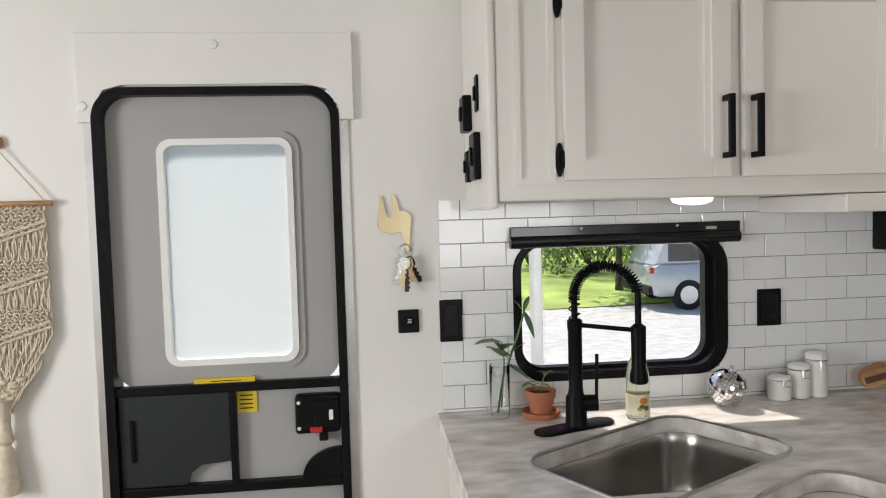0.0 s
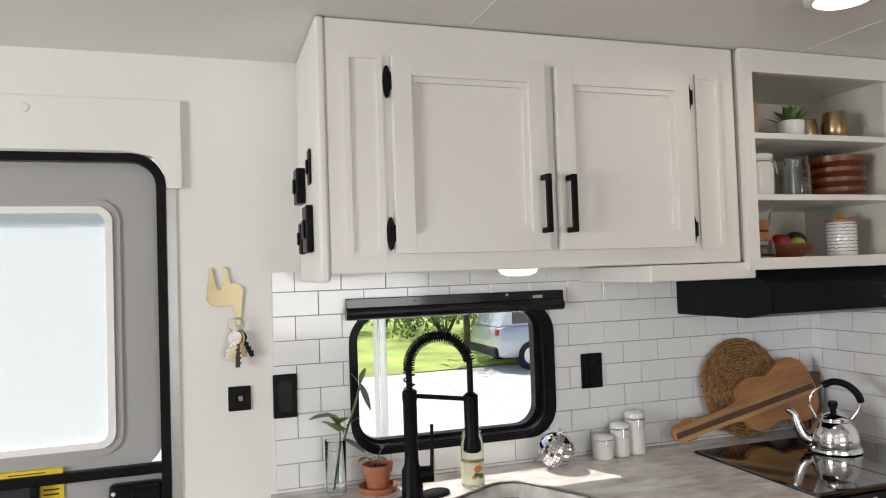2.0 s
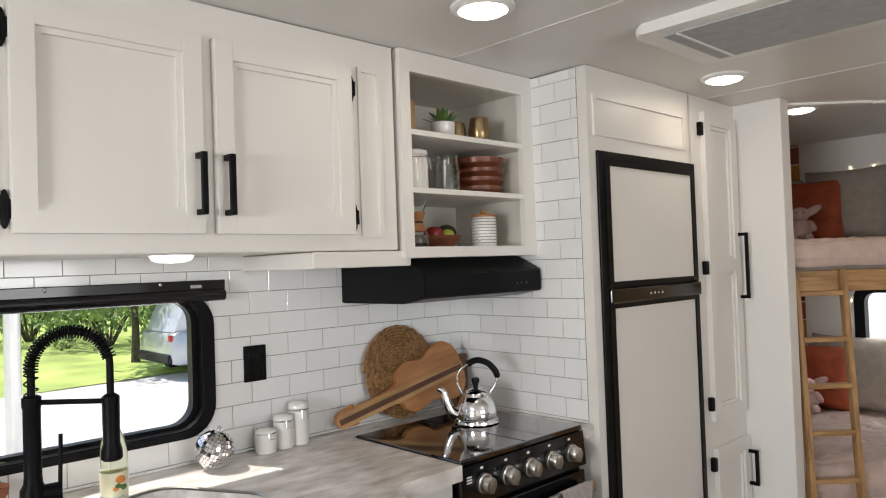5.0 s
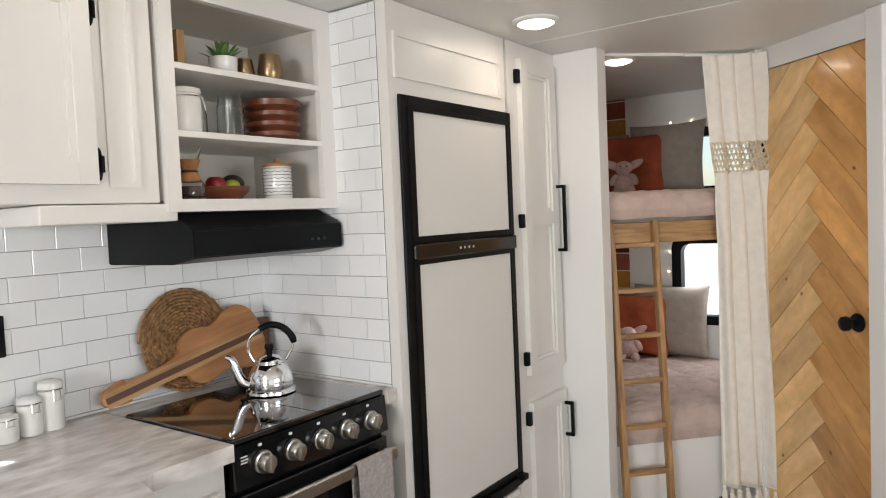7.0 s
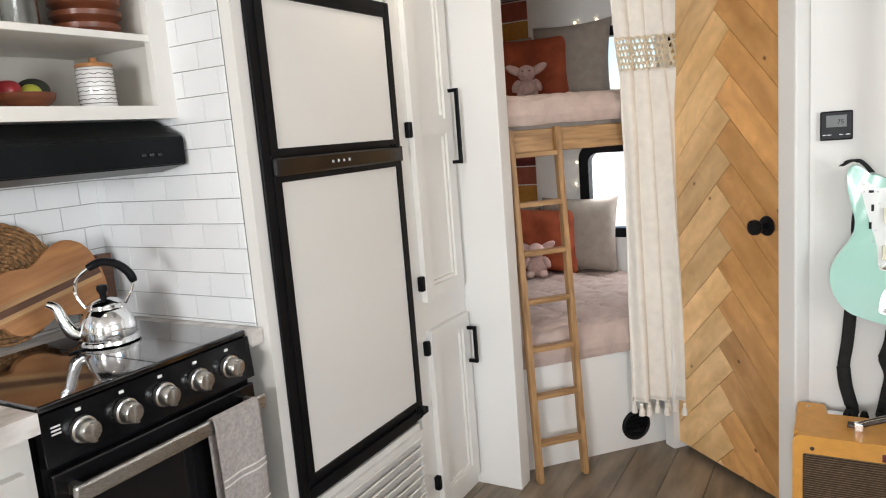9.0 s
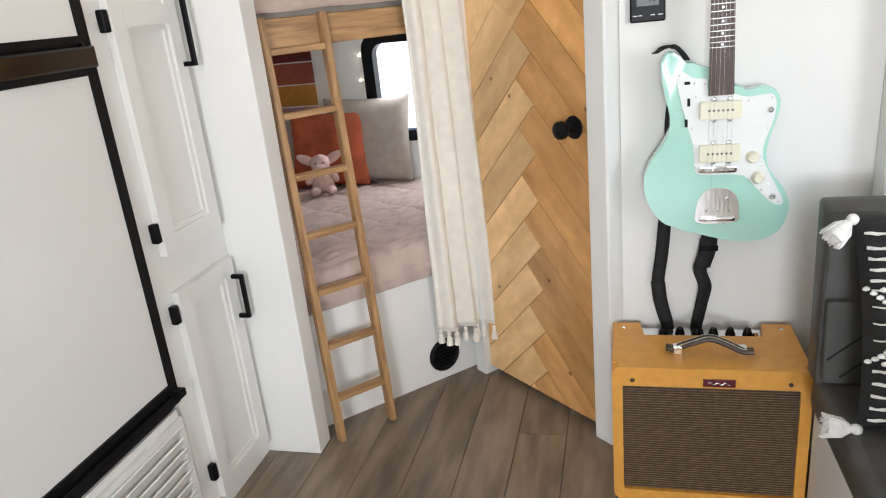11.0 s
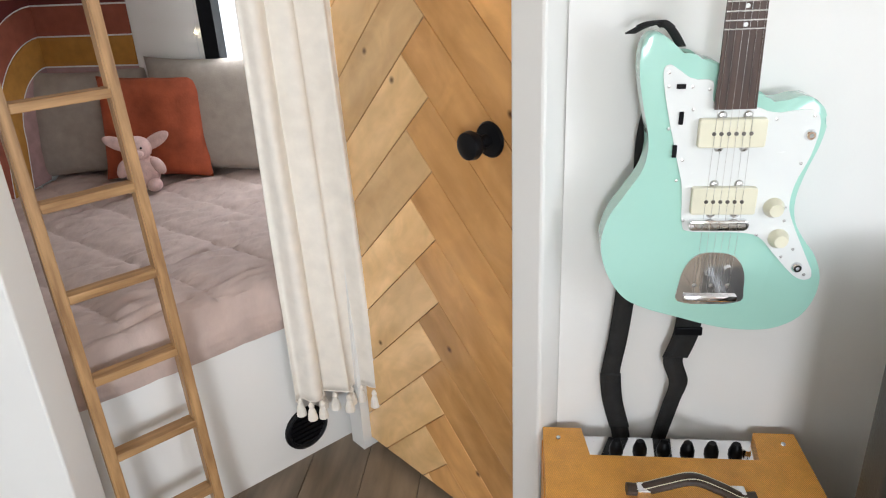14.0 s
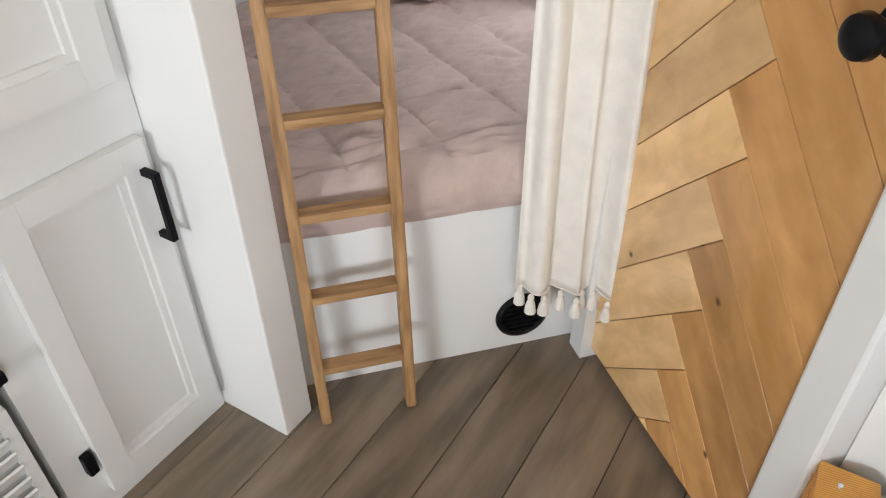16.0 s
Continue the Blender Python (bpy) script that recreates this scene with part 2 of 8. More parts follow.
def thing(name, m, label, category, group="", kind=""):
    ob = new(name)
    ob.empty_display_size = 0.05
    ob.matrix_basis = m
    return tagged(ob, label, category, group, kind)


def part(th, name, bm, material, m=None, smooth=False, label=""):
    ob = mesh_ob(name, bm, material, smooth)
    ob.parent = th
    if m is not None:
        ob.matrix_basis = m
    if label:
        tagged(ob, label)
    return ob


def at(x, y, z):
    return Matrix.Translation((x, y, z))


def box(bm, x0, x1, y0, y1, z0, z1, bevel=0.0, seg=2, m=None):
    r = bmesh.ops.create_cube(bm, size=1)
    vs = r["verts"]
    for v in vs:
        v.co = Vector((x0 + (v.co.x + 0.5) * (x1 - x0), y0 + (v.co.y + 0.5) * (y1 - y0), z0 + (v.co.z + 0.5) * (z1 - z0)))
    if m is not None:
        bmesh.ops.transform(bm, matrix=m, verts=vs)
    if bevel:
        es = {e for v in vs for e in v.link_edges}
        bmesh.ops.bevel(bm, geom=list(es), offset=bevel, segments=seg, affect="EDGES", profile=0.5)
    return bm


def B(*a, **k):
    return box(bmesh.new(), *a, **k)


def cyl(bm, p0, p1, r0, r1=None, seg=20, caps=True):
    """A tube between two places."""
    p0, p1 = Vector(p0), Vector(p1)
    r1 = r0 if r1 is None else r1
    m = Matrix.Translation((p0 + p1) / 2) @ (p1 - p0).to_track_quat("Z", "Y").to_matrix().to_4x4()
    bmesh.ops.create_cone(bm, cap_ends=caps, segments=seg, radius1=r0, radius2=r1, depth=(p1 - p0).length, matrix=m)
    return bm


def lathe(bm, profile, seg=28, m=None):
    """Turns (radius, height) pairs about z."""
    rings = []
    for r, z in profile:
        if r <= 1e-5:
            rings.append([bm.verts.new((0, 0, z))])
        else:
            rings.append([bm.verts.new((r * math.cos(a), r * math.sin(a), z)) for a in (2 * math.pi * i / seg for i in range(seg))])
    for a, b in zip(rings, rings[1:]):
        for i in range(seg):
            j = (i + 1) % seg
            if len(a) == 1 and len(b) == 1:
                continue
            if len(a) == 1:
                bm.faces.new((a[0], b[j], b[i]))
            elif len(b) == 1:
                bm.faces.new((a[i], a[j], b[0]))
            else:
                bm.faces.new((a[i], a[j], b[j], b[i]))
    if m is not None:
        bmesh.ops.transform(bm, matrix=m, verts=[v for ring in rings for v in ring])
    return bm


def tube(bm, pts, r, seg=10, closed=False):
    """A round bar along a line of places; r a number or one for each place."""
    pts = [Vector(p) for p in pts]
    n = len(pts)
    rings, up = [], None
    for i, p in enumerate(pts):
        d = (pts[(i + 1) % n] - pts[i - 1]) if closed else (pts[min(i + 1, n - 1)] - pts[max(i - 1, 0)])
        d.normalize()
        if up is None:
            up = d.orthogonal().normalized()
        up = (up - d * up.dot(d)).normalized()
        side = d.cross(up)
        rr = r[i] if isinstance(r, (list, tuple)) else r
        rings.append([bm.verts.new(p + rr * (math.cos(a) * up + math.sin(a) * side)) for a in (2 * math.pi * k / seg for k in range(seg))])
    pairs = list(zip(rings, rings[1:])) + ([(rings[-1], rings[0])] if closed else [])
    for a, b in pairs:
        for k in range(seg):
            bm.faces.new((a[k], a[(k + 1) % seg], b[(k + 1) % seg], b[k]))
    if not closed:
        bm.faces.new(rings[0][::-1])
        bm.faces.new(rings[-1])
    return bm


def prism(bm, outline, z0, z1, m=None, bevel=0.0, seg=2):
    """A plate with that outline in x and y."""
    a = [bm.verts.new((x, y, z0)) for x, y in outline]
    b = [bm.verts.new((x, y, z1)) for x, y in outline]
    f0, f1 = bm.faces.new(a[::-1]), bm.faces.new(b)
    n = len(a)
    for i in range(n):
        bm.faces.new((a[i], a[(i + 1) % n], b[(i + 1) % n], b[i]))
    if bevel:
        bmesh.ops.bevel(bm, geom=list(f0.edges) + list(f1.edges), offset=bevel, segments=seg, affect="EDGES", profile=0.5)
    if m is not None:
        bmesh.ops.transform(bm, matrix=m, verts=bm.verts[:])
    return bm


def rrect(x0, x1, y0, y1, r, n=6):
    pts = []
    for cx, cy, a0 in ((x1 - r, y1 - r, 0), (x0 + r, y1 - r, 90), (x0 + r, y0 + r, 180), (x1 - r, y0 + r, 270)):
        pts += [(cx + r * math.cos(radians(a0 + 90 * k / n)), cy + r * math.sin(radians(a0 + 90 * k / n))) for k in range(n + 1)]
    return pts


def ring(bm, outer, inner, z0, z1, m=None):
    """A flat frame between two outlines of equal count."""
    n = len(outer)
    o0, o1, i0, i1 = ([bm.verts.new((x, y, z)) for x, y in pts] for pts, z in ((outer, z0), (outer, z1), (inner, z0), (inner, z1)))
    for k in range(n):
        j = (k + 1) % n
        bm.faces.new((o0[k], o0[j], o1[j], o1[k]))
        bm.faces.new((i0[j], i0[k], i1[k], i1[j]))
        bm.faces.new((o1[k], o1[j], i1[j], i1[k]))
        bm.faces.new((o0[j], o0[k], i0[k], i0[j]))
    if m is not None:
        bmesh.ops.transform(bm, matrix=m, verts=o0 + o1 + i0 + i1)
    return bm


def smoothline(pts, n=8, closed=True):
    """A round curve through a few points."""
    out, k = [], len(pts)
    for i in range(k if closed else k - 1):
        if closed:
            p = [Vector(pts[(i + d) % k]) for d in (-1, 0, 1, 2)]
        else:
            p = [Vector(pts[min(max(i + d, 0), k - 1)]) for d in (-1, 0, 1, 2)]
        for s in range(n):
            t = s / n
            out.append(0.5 * (2 * p[1] + (p[2] - p[0]) * t + (2 * p[0] - 5 * p[1] + 4 * p[2] - p[3]) * t * t + (3 * p[1] - p[0] - 3 * p[2] + p[3]) * t ** 3))
    if not closed:
        out.append(Vector(pts[-1]))
    return out


FACE_S = Matrix(((1, 0, 0, 0), (0, 0, -1, 0), (0, 1, 0, 0), (0, 0, 0, 1)))   # plate in x,y -> wall plane x,z that faces -y


def wall_box(name, label, pieces, material="wall"):
    bm = bmesh.new()
    for p in pieces:
        box(bm, *p)
    return tagged(mesh_ob(name, bm, material), label, "wall", kind="structure")


# ---- structure ----
WY = 2.70
DX0, DX1, DZ = 0.30, 0.885, 1.745
VX0, VX1, VZ0, VZ1 = 1.345, 1.885, 0.985, 1.325
wall_box("wall_north", "white painted wall with door and window openings", [
    (-1.75, DX0, WY, WY + 0.06, 0, CEIL), (DX0, DX1, WY, WY + 0.06, DZ, CEIL), (DX1, VX0, WY, WY + 0.06, 0, CEIL),
    (VX0, VX1, WY, WY + 0.06, 0, VZ0), (VX0, VX1, WY, WY + 0.06, VZ1, CEIL), (VX1, 5.26, WY, WY + 0.06, 0, CEIL)])
EX = 4.012
wall_box("wall_east", "white painted end wall behind the guitar", [(EX, EX + 0.05, -0.95, 1.0, 0, CEIL)])
SW0, SW1 = 1.33, 3.07
wall_box("wall_south", "white wall with a wide dinette window", [
    (-1.75, SW0, -1.01, -0.95, 0, CEIL), (SW1, 5.26, -1.01, -0.95, 0, CEIL), (SW0, SW1, -1.01, -0.95, 0, 0.98), (SW0, SW1, -1.01, -0.95, 1.73, CEIL)])
wall_box("wall_west", "white wall with a front window", [
    (-1.81, -1.75, -1.01, 0.3, 0, CEIL), (-1.81, -1.75, 1.5, 2.76, 0, CEIL), (-1.81, -1.75, 0.3, 1.5, 0, 1.0), (-1.81, -1.75, 0.3, 1.5, 1.7, CEIL)])
BX = 5.20
RW = [(1.62, 2.09, 0.755, 1.20), (1.62, 2.09, 1.45, 1.77)]
wall_box("wall_bunk_rear", "white rear wall of the bunk with two small windows", [
    (BX, BX + 0.06, -0.95, 1.62, 0, CEIL), (BX, BX + 0.06, 2.09, 2.70, 0, CEIL), (BX, BX + 0.06, 1.62, 2.09, 0, 0.755),
    (BX, BX + 0.06, 1.62, 2.09, 1.20, 1.45), (BX, BX + 0.06, 1.62, 2.09, 1.77, CEIL)])
wall_box("wall_bunk_side", "white partition at the end of the bunks", [(4.47, BX, 1.44, 1.49, 0, CEIL)])
tagged(mesh_ob("ceiling", B(-1.81, 5.26, -1.01, 2.76, CEIL, CEIL + 0.05), "ceil"), "satin off-white ceiling panels", "ceiling", kind="structure")
tagged(mesh_ob("floor", B(-1.81, 5.26, -1.01, 2.76, -0.06, -0.004), "gap"), "grey-brown wood-look plank floor", "floor", kind="structure")
floor = bpy.data.objects["floor"]

# the diagonal bunk front and bathroom door
BD = Vector((0.7214, -0.6925, 0))
BM = Matrix.Translation((3.95, 2.03, 0)) @ Matrix(((BD.x, -BD.y, 0, 0), (BD.y, BD.x, 0, 0), (0, 0, 1, 0), (0, 0, 0, 1)))   # x along the bunk front, y into it
tagged(mesh_ob("bunk_base_panel", B(0, 0.70, 0, 0.03, 0, 0.43, m=BM), "wall"), "white panel closing the space under the bunk", "panel", kind="structure")
tagged(mesh_ob("bunk_post", B(3.852, 3.934, 1.940, 2.70, 0, CEIL, bevel=0.004), "wall"), "white painted partition end beside the bunks", "wall", kind="structure")
tagged(mesh_ob("bunk_header", B(-0.02, 0.72, -0.02, 0.03, 1.981, CEIL, m=BM), "wall"), "white header above the bunk opening", "trim", kind="structure")
DD = Vector((-0.6626, -0.7490, 0))
DM = Matrix.Translation((4.405, 1.477, 0)) @ Matrix(((DD.x, -DD.y, 0, 0), (DD.y, DD.x, 0, 0), (0, 0, 1, 0), (0, 0, 0, 1)))   # x from hinge to latch, y into the bathroom
DW = 0.540
bm = bmesh.new()
box(bm, -0.055, 0.0, -0.03, 0.05, 0, CEIL, m=DM)
box(bm, 0.0, DW, -0.002, 0.05, 1.905, CEIL, m=DM)
box(bm, DW + 0.004, DW + 0.075, -0.03, 0.05, 0, CEIL, bevel=0.006, m=DM)
tagged(mesh_ob("door_frame", bm, "wall"), "white frame round the bathroom door", "trim", kind="structure")


def clip(poly, x0, x1, y0, y1):
    for ax, lim, sg in ((0, x0, 1), (0, x1, -1), (1, y0, 1), (1, y1, -1)):
        res = []
        for i, p in enumerate(poly):
            q = poly[i - 1]
            dp, dq = sg * (p[ax] - lim), sg * (q[ax] - lim)
            if (dp >= 0) != (dq >= 0):
                t = dq / (dq - dp)
                res.append((q[0] + t * (p[0] - q[0]), q[1] + t * (p[1] - q[1])))
            if dp >= 0:
                res.append(p)
        poly = res
        if len(poly) < 3:
            return []
    return poly


def herringbone_door():
    th = thing("bathroom_door", DM, "birch herringbone bathroom door standing closed", "door", kind="structure")
    z0, z1 = 0.03, 1.90
    part(th, "slab", B(0.002, DW, 0.004, 0.034, z0, z1), "birch")
    w, c, h = 0.1043, 0.4398, math.sqrt(0.5)
    for k in range(-8, 30):
        for side in (0, 1):
            if side == 0:
                uv = [(-4, k * w), (k * w + c, k * w), (k * w + c, k * w + w), (-4, k * w + w)]
            else:
                uv = [(k * w + c, -4), (k * w + c + w, -4), (k * w + c + w, k * w + w), (k * w + c, k * w + w)]
            g = 0.0010
            u0, u1 = min(p[0] for p in uv) + g, max(p[0] for p in uv) - g
            v0, v1 = min(p[1] for p in uv) + g, max(p[1] for p in uv) - g
            poly = [((u - v) * h, (u + v) * h + 0.108) for u, v in ((u0, v0), (u1, v0), (u1, v1), (u0, v1))]
            poly = clip(poly, 0.001, DW - 0.001, z0, z1)
            if len(poly) < 3:
                continue
            cx, cz = sum(p[0] for p in poly) / len(poly), sum(p[1] for p in poly) / len(poly)
            # local x runs along the board
            rot = Matrix.Rotation(radians(-45 if side == 0 else 45), 4, "Y")
            inv = rot.inverted()
            b = bmesh.new()
            loop = [inv @ Vector((x - cx, 0, z - cz)) for x, z in poly]
            a0 = [b.verts.new(p) for p in loop]
            a1 = [b.verts.new(p + Vector((0, -0.008, 0))) for p in loop]
            b.faces.new(a0)
            f = b.faces.new(a1)
            n = len(a0)
            for i in range(n):
                b.faces.new((a0[i], a0[(i + 1) % n], a1[(i + 1) % n], a1[i]))
            bmesh.ops.bevel(b, geom=list(f.edges), offset=0.0009, segments=1, affect="EDGES")
            part(th, "board", b, "birch_l" if side == 0 else "birch", Matrix.Translation((cx, 0.004, cz)) @ rot)
    k = bmesh.new()
    lathe(k, [(0, 0), (0.030, 0), (0.033, 0.004), (0.030, 0.009), (0.012, 0.012), (0.011, 0.030), (0.020, 0.038), (0.026, 0.050), (0.024, 0.062), (0.014, 0.068), (0, 0.069)], 24, Matrix.Translation((DW - 0.064, -0.004, 0.957)) @ Matrix.Rotation(radians(90), 4, "X"))
    part(th, "knob", k, "black", smooth=True, label="black round door knob")
    k = bmesh.new()
    box(k, DW - 0.002, DW + 0.004, -0.012, 0.01, 0.93, 1.0)
    part(th, "strike_plate", k, "black_m")
    for z in (1.62,):
        k = B(-0.006, 0.006, -0.012, 0.0, z - 0.04, z + 0.04)
        part(th, "hinge", k, "black_m")


herringbone_door()
trims = bmesh.new()
box(trims, EX - 0.004, EX, 0.985, 1.0, 0, CEIL)
tagged(mesh_ob("trim", trims, "wall"), "thin white batten on the wall joint", "trim", kind="structure")


def panel_door(th, x0, x1, z0, z1, y, rail, off, name="door", splits=()):
    """A shaker door with a stepped recessed panel; y is the cabinet's face, the door stands proud of it."""
    d = bmesh.new()
    box(d, x0, x1, y - 0.006, y - 0.001, z0, z1)
    edges = [z0] + list(splits) + [z1]
    for a, b in ((x0, x0 + rail), (x1 - rail, x1)):
        box(d, a, b, y - 0.022, y - 0.006, z0, z1, bevel=0.0006, seg=1)
    zs = [(z0, z0 + rail), (z1 - rail, z1)] + [(s - rail / 2, s + rail / 2) for s in splits]
    for a, b in zs:
        box(d, x0 + rail, x1 - rail, y - 0.022, y - 0.006, a, b)
    lo = [z0 + rail] + [s + rail / 2 for s in splits]
    hi = [s - rail / 2 for s in splits] + [z1 - rail]
    for a, b in zip(lo, hi):
        o = [(x0 + rail, a), (x1 - rail, a), (x1 - rail, b), (x0 + rail, b)]
        i = [(x0 + rail + 0.012, a + 0.012), (x1 - rail - 0.012, a + 0.012), (x1 - rail - 0.012, b - 0.012), (x0 + rail + 0.012, b - 0.012)]
        ring(d, o, i, 0.006, 0.014, Matrix.Translation((0, y, 0)) @ FACE_S)
    return part(th, name, d, "cab", off, label="white painted shaker door")


def pull(th, x, z0, z1, y, off):
    h = bmesh.new()
    box(h, x - 0.006, x + 0.006, y - 0.036, y - 0.024, z0, z1, bevel=0.0015)
    box(h, x - 0.006, x + 0.006, y - 0.030, y, z0, z0 + 0.012, bevel=0.001)
    box(h, x - 0.006, x + 0.006, y - 0.030, y, z1 - 0.012, z1, bevel=0.001)
    part(th, "handle", h, "black_m", off, label="matte black bar handle")


def hinge(th, x, z, y, off):
    h = bmesh.new()
    prism(h, [(0.009 * math.cos(a), 0.036 * math.sin(a)) for a in (2 * math.pi * i / 20 for i in range(20))], 0, 0.004, Matrix.Translation((x, y, z)) @ FACE_S)
    cyl(h, (x + 0.006, y - 0.006, z - 0.018), (x + 0.006, y - 0.006, z + 0.018), 0.005, seg=10)
    part(th, "hinge", h, "black_m", off)


def wall_cabinet():
    y = 2.348
    th = thing("wall_cabinet", at(1.22, WY, 1.44), "white painted wall cabinet above the sink", "cabinet")
    off = Matrix.Translation((-1.22, -WY, -1.44))

    def p(name, b, m="cab", **k):
        return part(th, name, b, m, off, **k)
    b = bmesh.new()
    box(b, 1.225, 2.275, y, WY - 0.002, 1.44, CEIL - 0.002, bevel=0.004)
    p("body", b)
    b = B(1.205, 1.225, y - 0.004, WY - 0.002, 1.425, CEIL - 0.002, bevel=0.006)
    p("side_panel", b)
    # recessed stile panels beside the doors
    for a, c in ((1.275, 1.335), (2.165, 2.215)):
        b = bmesh.new()
        ring(b, [(a - 0.012, 1.475), (c + 0.012, 1.475), (c + 0.012, 1.915), (a - 0.012, 1.915)], [(a, 1.487), (c, 1.487), (c, 1.903), (a, 1.903)], 0.0, 0.006, Matrix.Translation((0, y, 0)) @ FACE_S)
        p("stile_moulding", b)
    for (a, c, hx, gx) in ((1.366, 1.727, 1.712, 1.356), (1.757, 2.122, 1.776, 2.134)):
        panel_door(th, a, c, 1.481, 1.908, y, 0.042, off)
    for hx in (1.712, 1.776):
        pull(th, hx, 1.520, 1.652, y - 0.022, off)
    for gx in (1.357, 2.132):
        for z in (1.525, 1.855):
            hinge(th, gx, z, y - 0.001, off)
    # under-cabinet lamp
    b = bmesh.new()
    lathe(b, [(0, -0.018), (0.03, -0.016), (0.045, -0.010), (0.05, 0)], 28, at(1.73, 2.52, 1.44))
    p("under_cabinet_lamp", b, "dim_lamp", smooth=True)
    # switches on the side panel
    x = 1.205
    for (yy, z, w, h, d) in ((2.585, 1.655, 0.06, 0.085, 0.022), (2.465, 1.685, 0.035, 0.08, 0.006), (2.475, 1.545, 0.075, 0.105, 0.016), (2.59, 1.53, 0.04, 0.075, 0.014)):
        s = B(x - d, x, yy - w / 2, yy + w / 2, z - h / 2, z + h / 2, bevel=0.004)
        t = thing("wall_switch", at(x, yy, z), "black control switch on the cabinet side", "switch", "switches")
        o = part(t, "plate", s, "black", Matrix.Translation((-x, -yy, -z)))
        s = B(x - d - 0.005, x - d, yy - w / 5, yy + w / 5, z - h / 5, z + h / 5, bevel=0.002)
        part(t, "button", s, "black_m", Matrix.Translation((-x, -yy, -z)))


wall_cabinet()


def open_shelf():
    y, x0, x1, z0, z1 = 2.33, 2.285, 2.842, 1.418, CEIL - 0.002
    th = thing("open_shelf_cabinet", at(x0, WY, z0), "white open wall shelf with three half-full tiers", "shelf")
    off = Matrix.Translation((-x0, -WY, -z0))
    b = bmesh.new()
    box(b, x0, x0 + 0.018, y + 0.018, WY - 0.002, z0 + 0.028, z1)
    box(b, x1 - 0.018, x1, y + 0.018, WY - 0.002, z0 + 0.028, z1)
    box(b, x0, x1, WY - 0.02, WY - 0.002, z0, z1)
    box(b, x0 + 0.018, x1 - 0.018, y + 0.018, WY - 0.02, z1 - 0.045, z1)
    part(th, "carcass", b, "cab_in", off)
    b = bmesh.new()
    for a, c, d, e in ((x0, x0 + 0.035, z0, z1), (x1 - 0.055, x1, z0, z1), (x0 + 0.035, x1 - 0.055, z0, z0 + 0.03), (x0 + 0.035, x1 - 0.055, 1.928, z1)):
        box(b, a, c, y, y + 0.02, d, e)
    part(th, "face_frame", b, "cab", off)
    part(th, "shelf", B(x0 + 0.018, x1 - 0.018, y + 0.02, WY - 0.02, z0, z0 + 0.03), "cab", off)
    for z in (1.612, 1.772):
        part(th, "shelf", B(x0 + 0.018, x1 - 0.018, y + 0.004, WY - 0.02, z - 0.016, z, bevel=0.002), "cab", off)
    b = bmesh.new()
    box(b, 2.0, x0 + 0.03, y + 0.012, WY - 0.002, 1.397, 1.438, bevel=0.004)
    part(th, "valance", b, "cab", off)


open_shelf()


def range_hood():
    th = thing("range_hood", at(2.56, WY, 1.28), "black painted range hood under the open shelf", "range hood")
    off = Matrix.Translation((-2.56, -WY, -1.28))
    x0, x1 = 2.33, 2.828
    sec = [(WY - 0.002, 1.417), (2.40, 1.417), (2.328, 1.384), (2.308, 1.372), (2.308, 1.306), (2.40, 1.290), (WY - 0.002, 1.288)]
    b = bmesh.new()
    a = [b.verts.new((x0, yy, z)) for yy, z in sec]
    c = [b.verts.new((x1, yy, z)) for yy, z in sec]
    b.faces.new(a)
    b.faces.new(c[::-1])
    for i in range(len(sec)):
        j = (i + 1) % len(sec)
        b.faces.new((a[i], c[i], c[j], a[j]))
    bmesh.ops.bevel(b, geom=b.edges[:], offset=0.003, segments=2, affect="EDGES")
    part(th, "body", b, "hood", off)
    for i in range(3):
        part(th, "button", B(2.70 + 0.022 * i, 2.712 + 0.022 * i, 2.304, 2.309, 1.330, 1.337, bevel=0.001), "black_g", off)


range_hood()


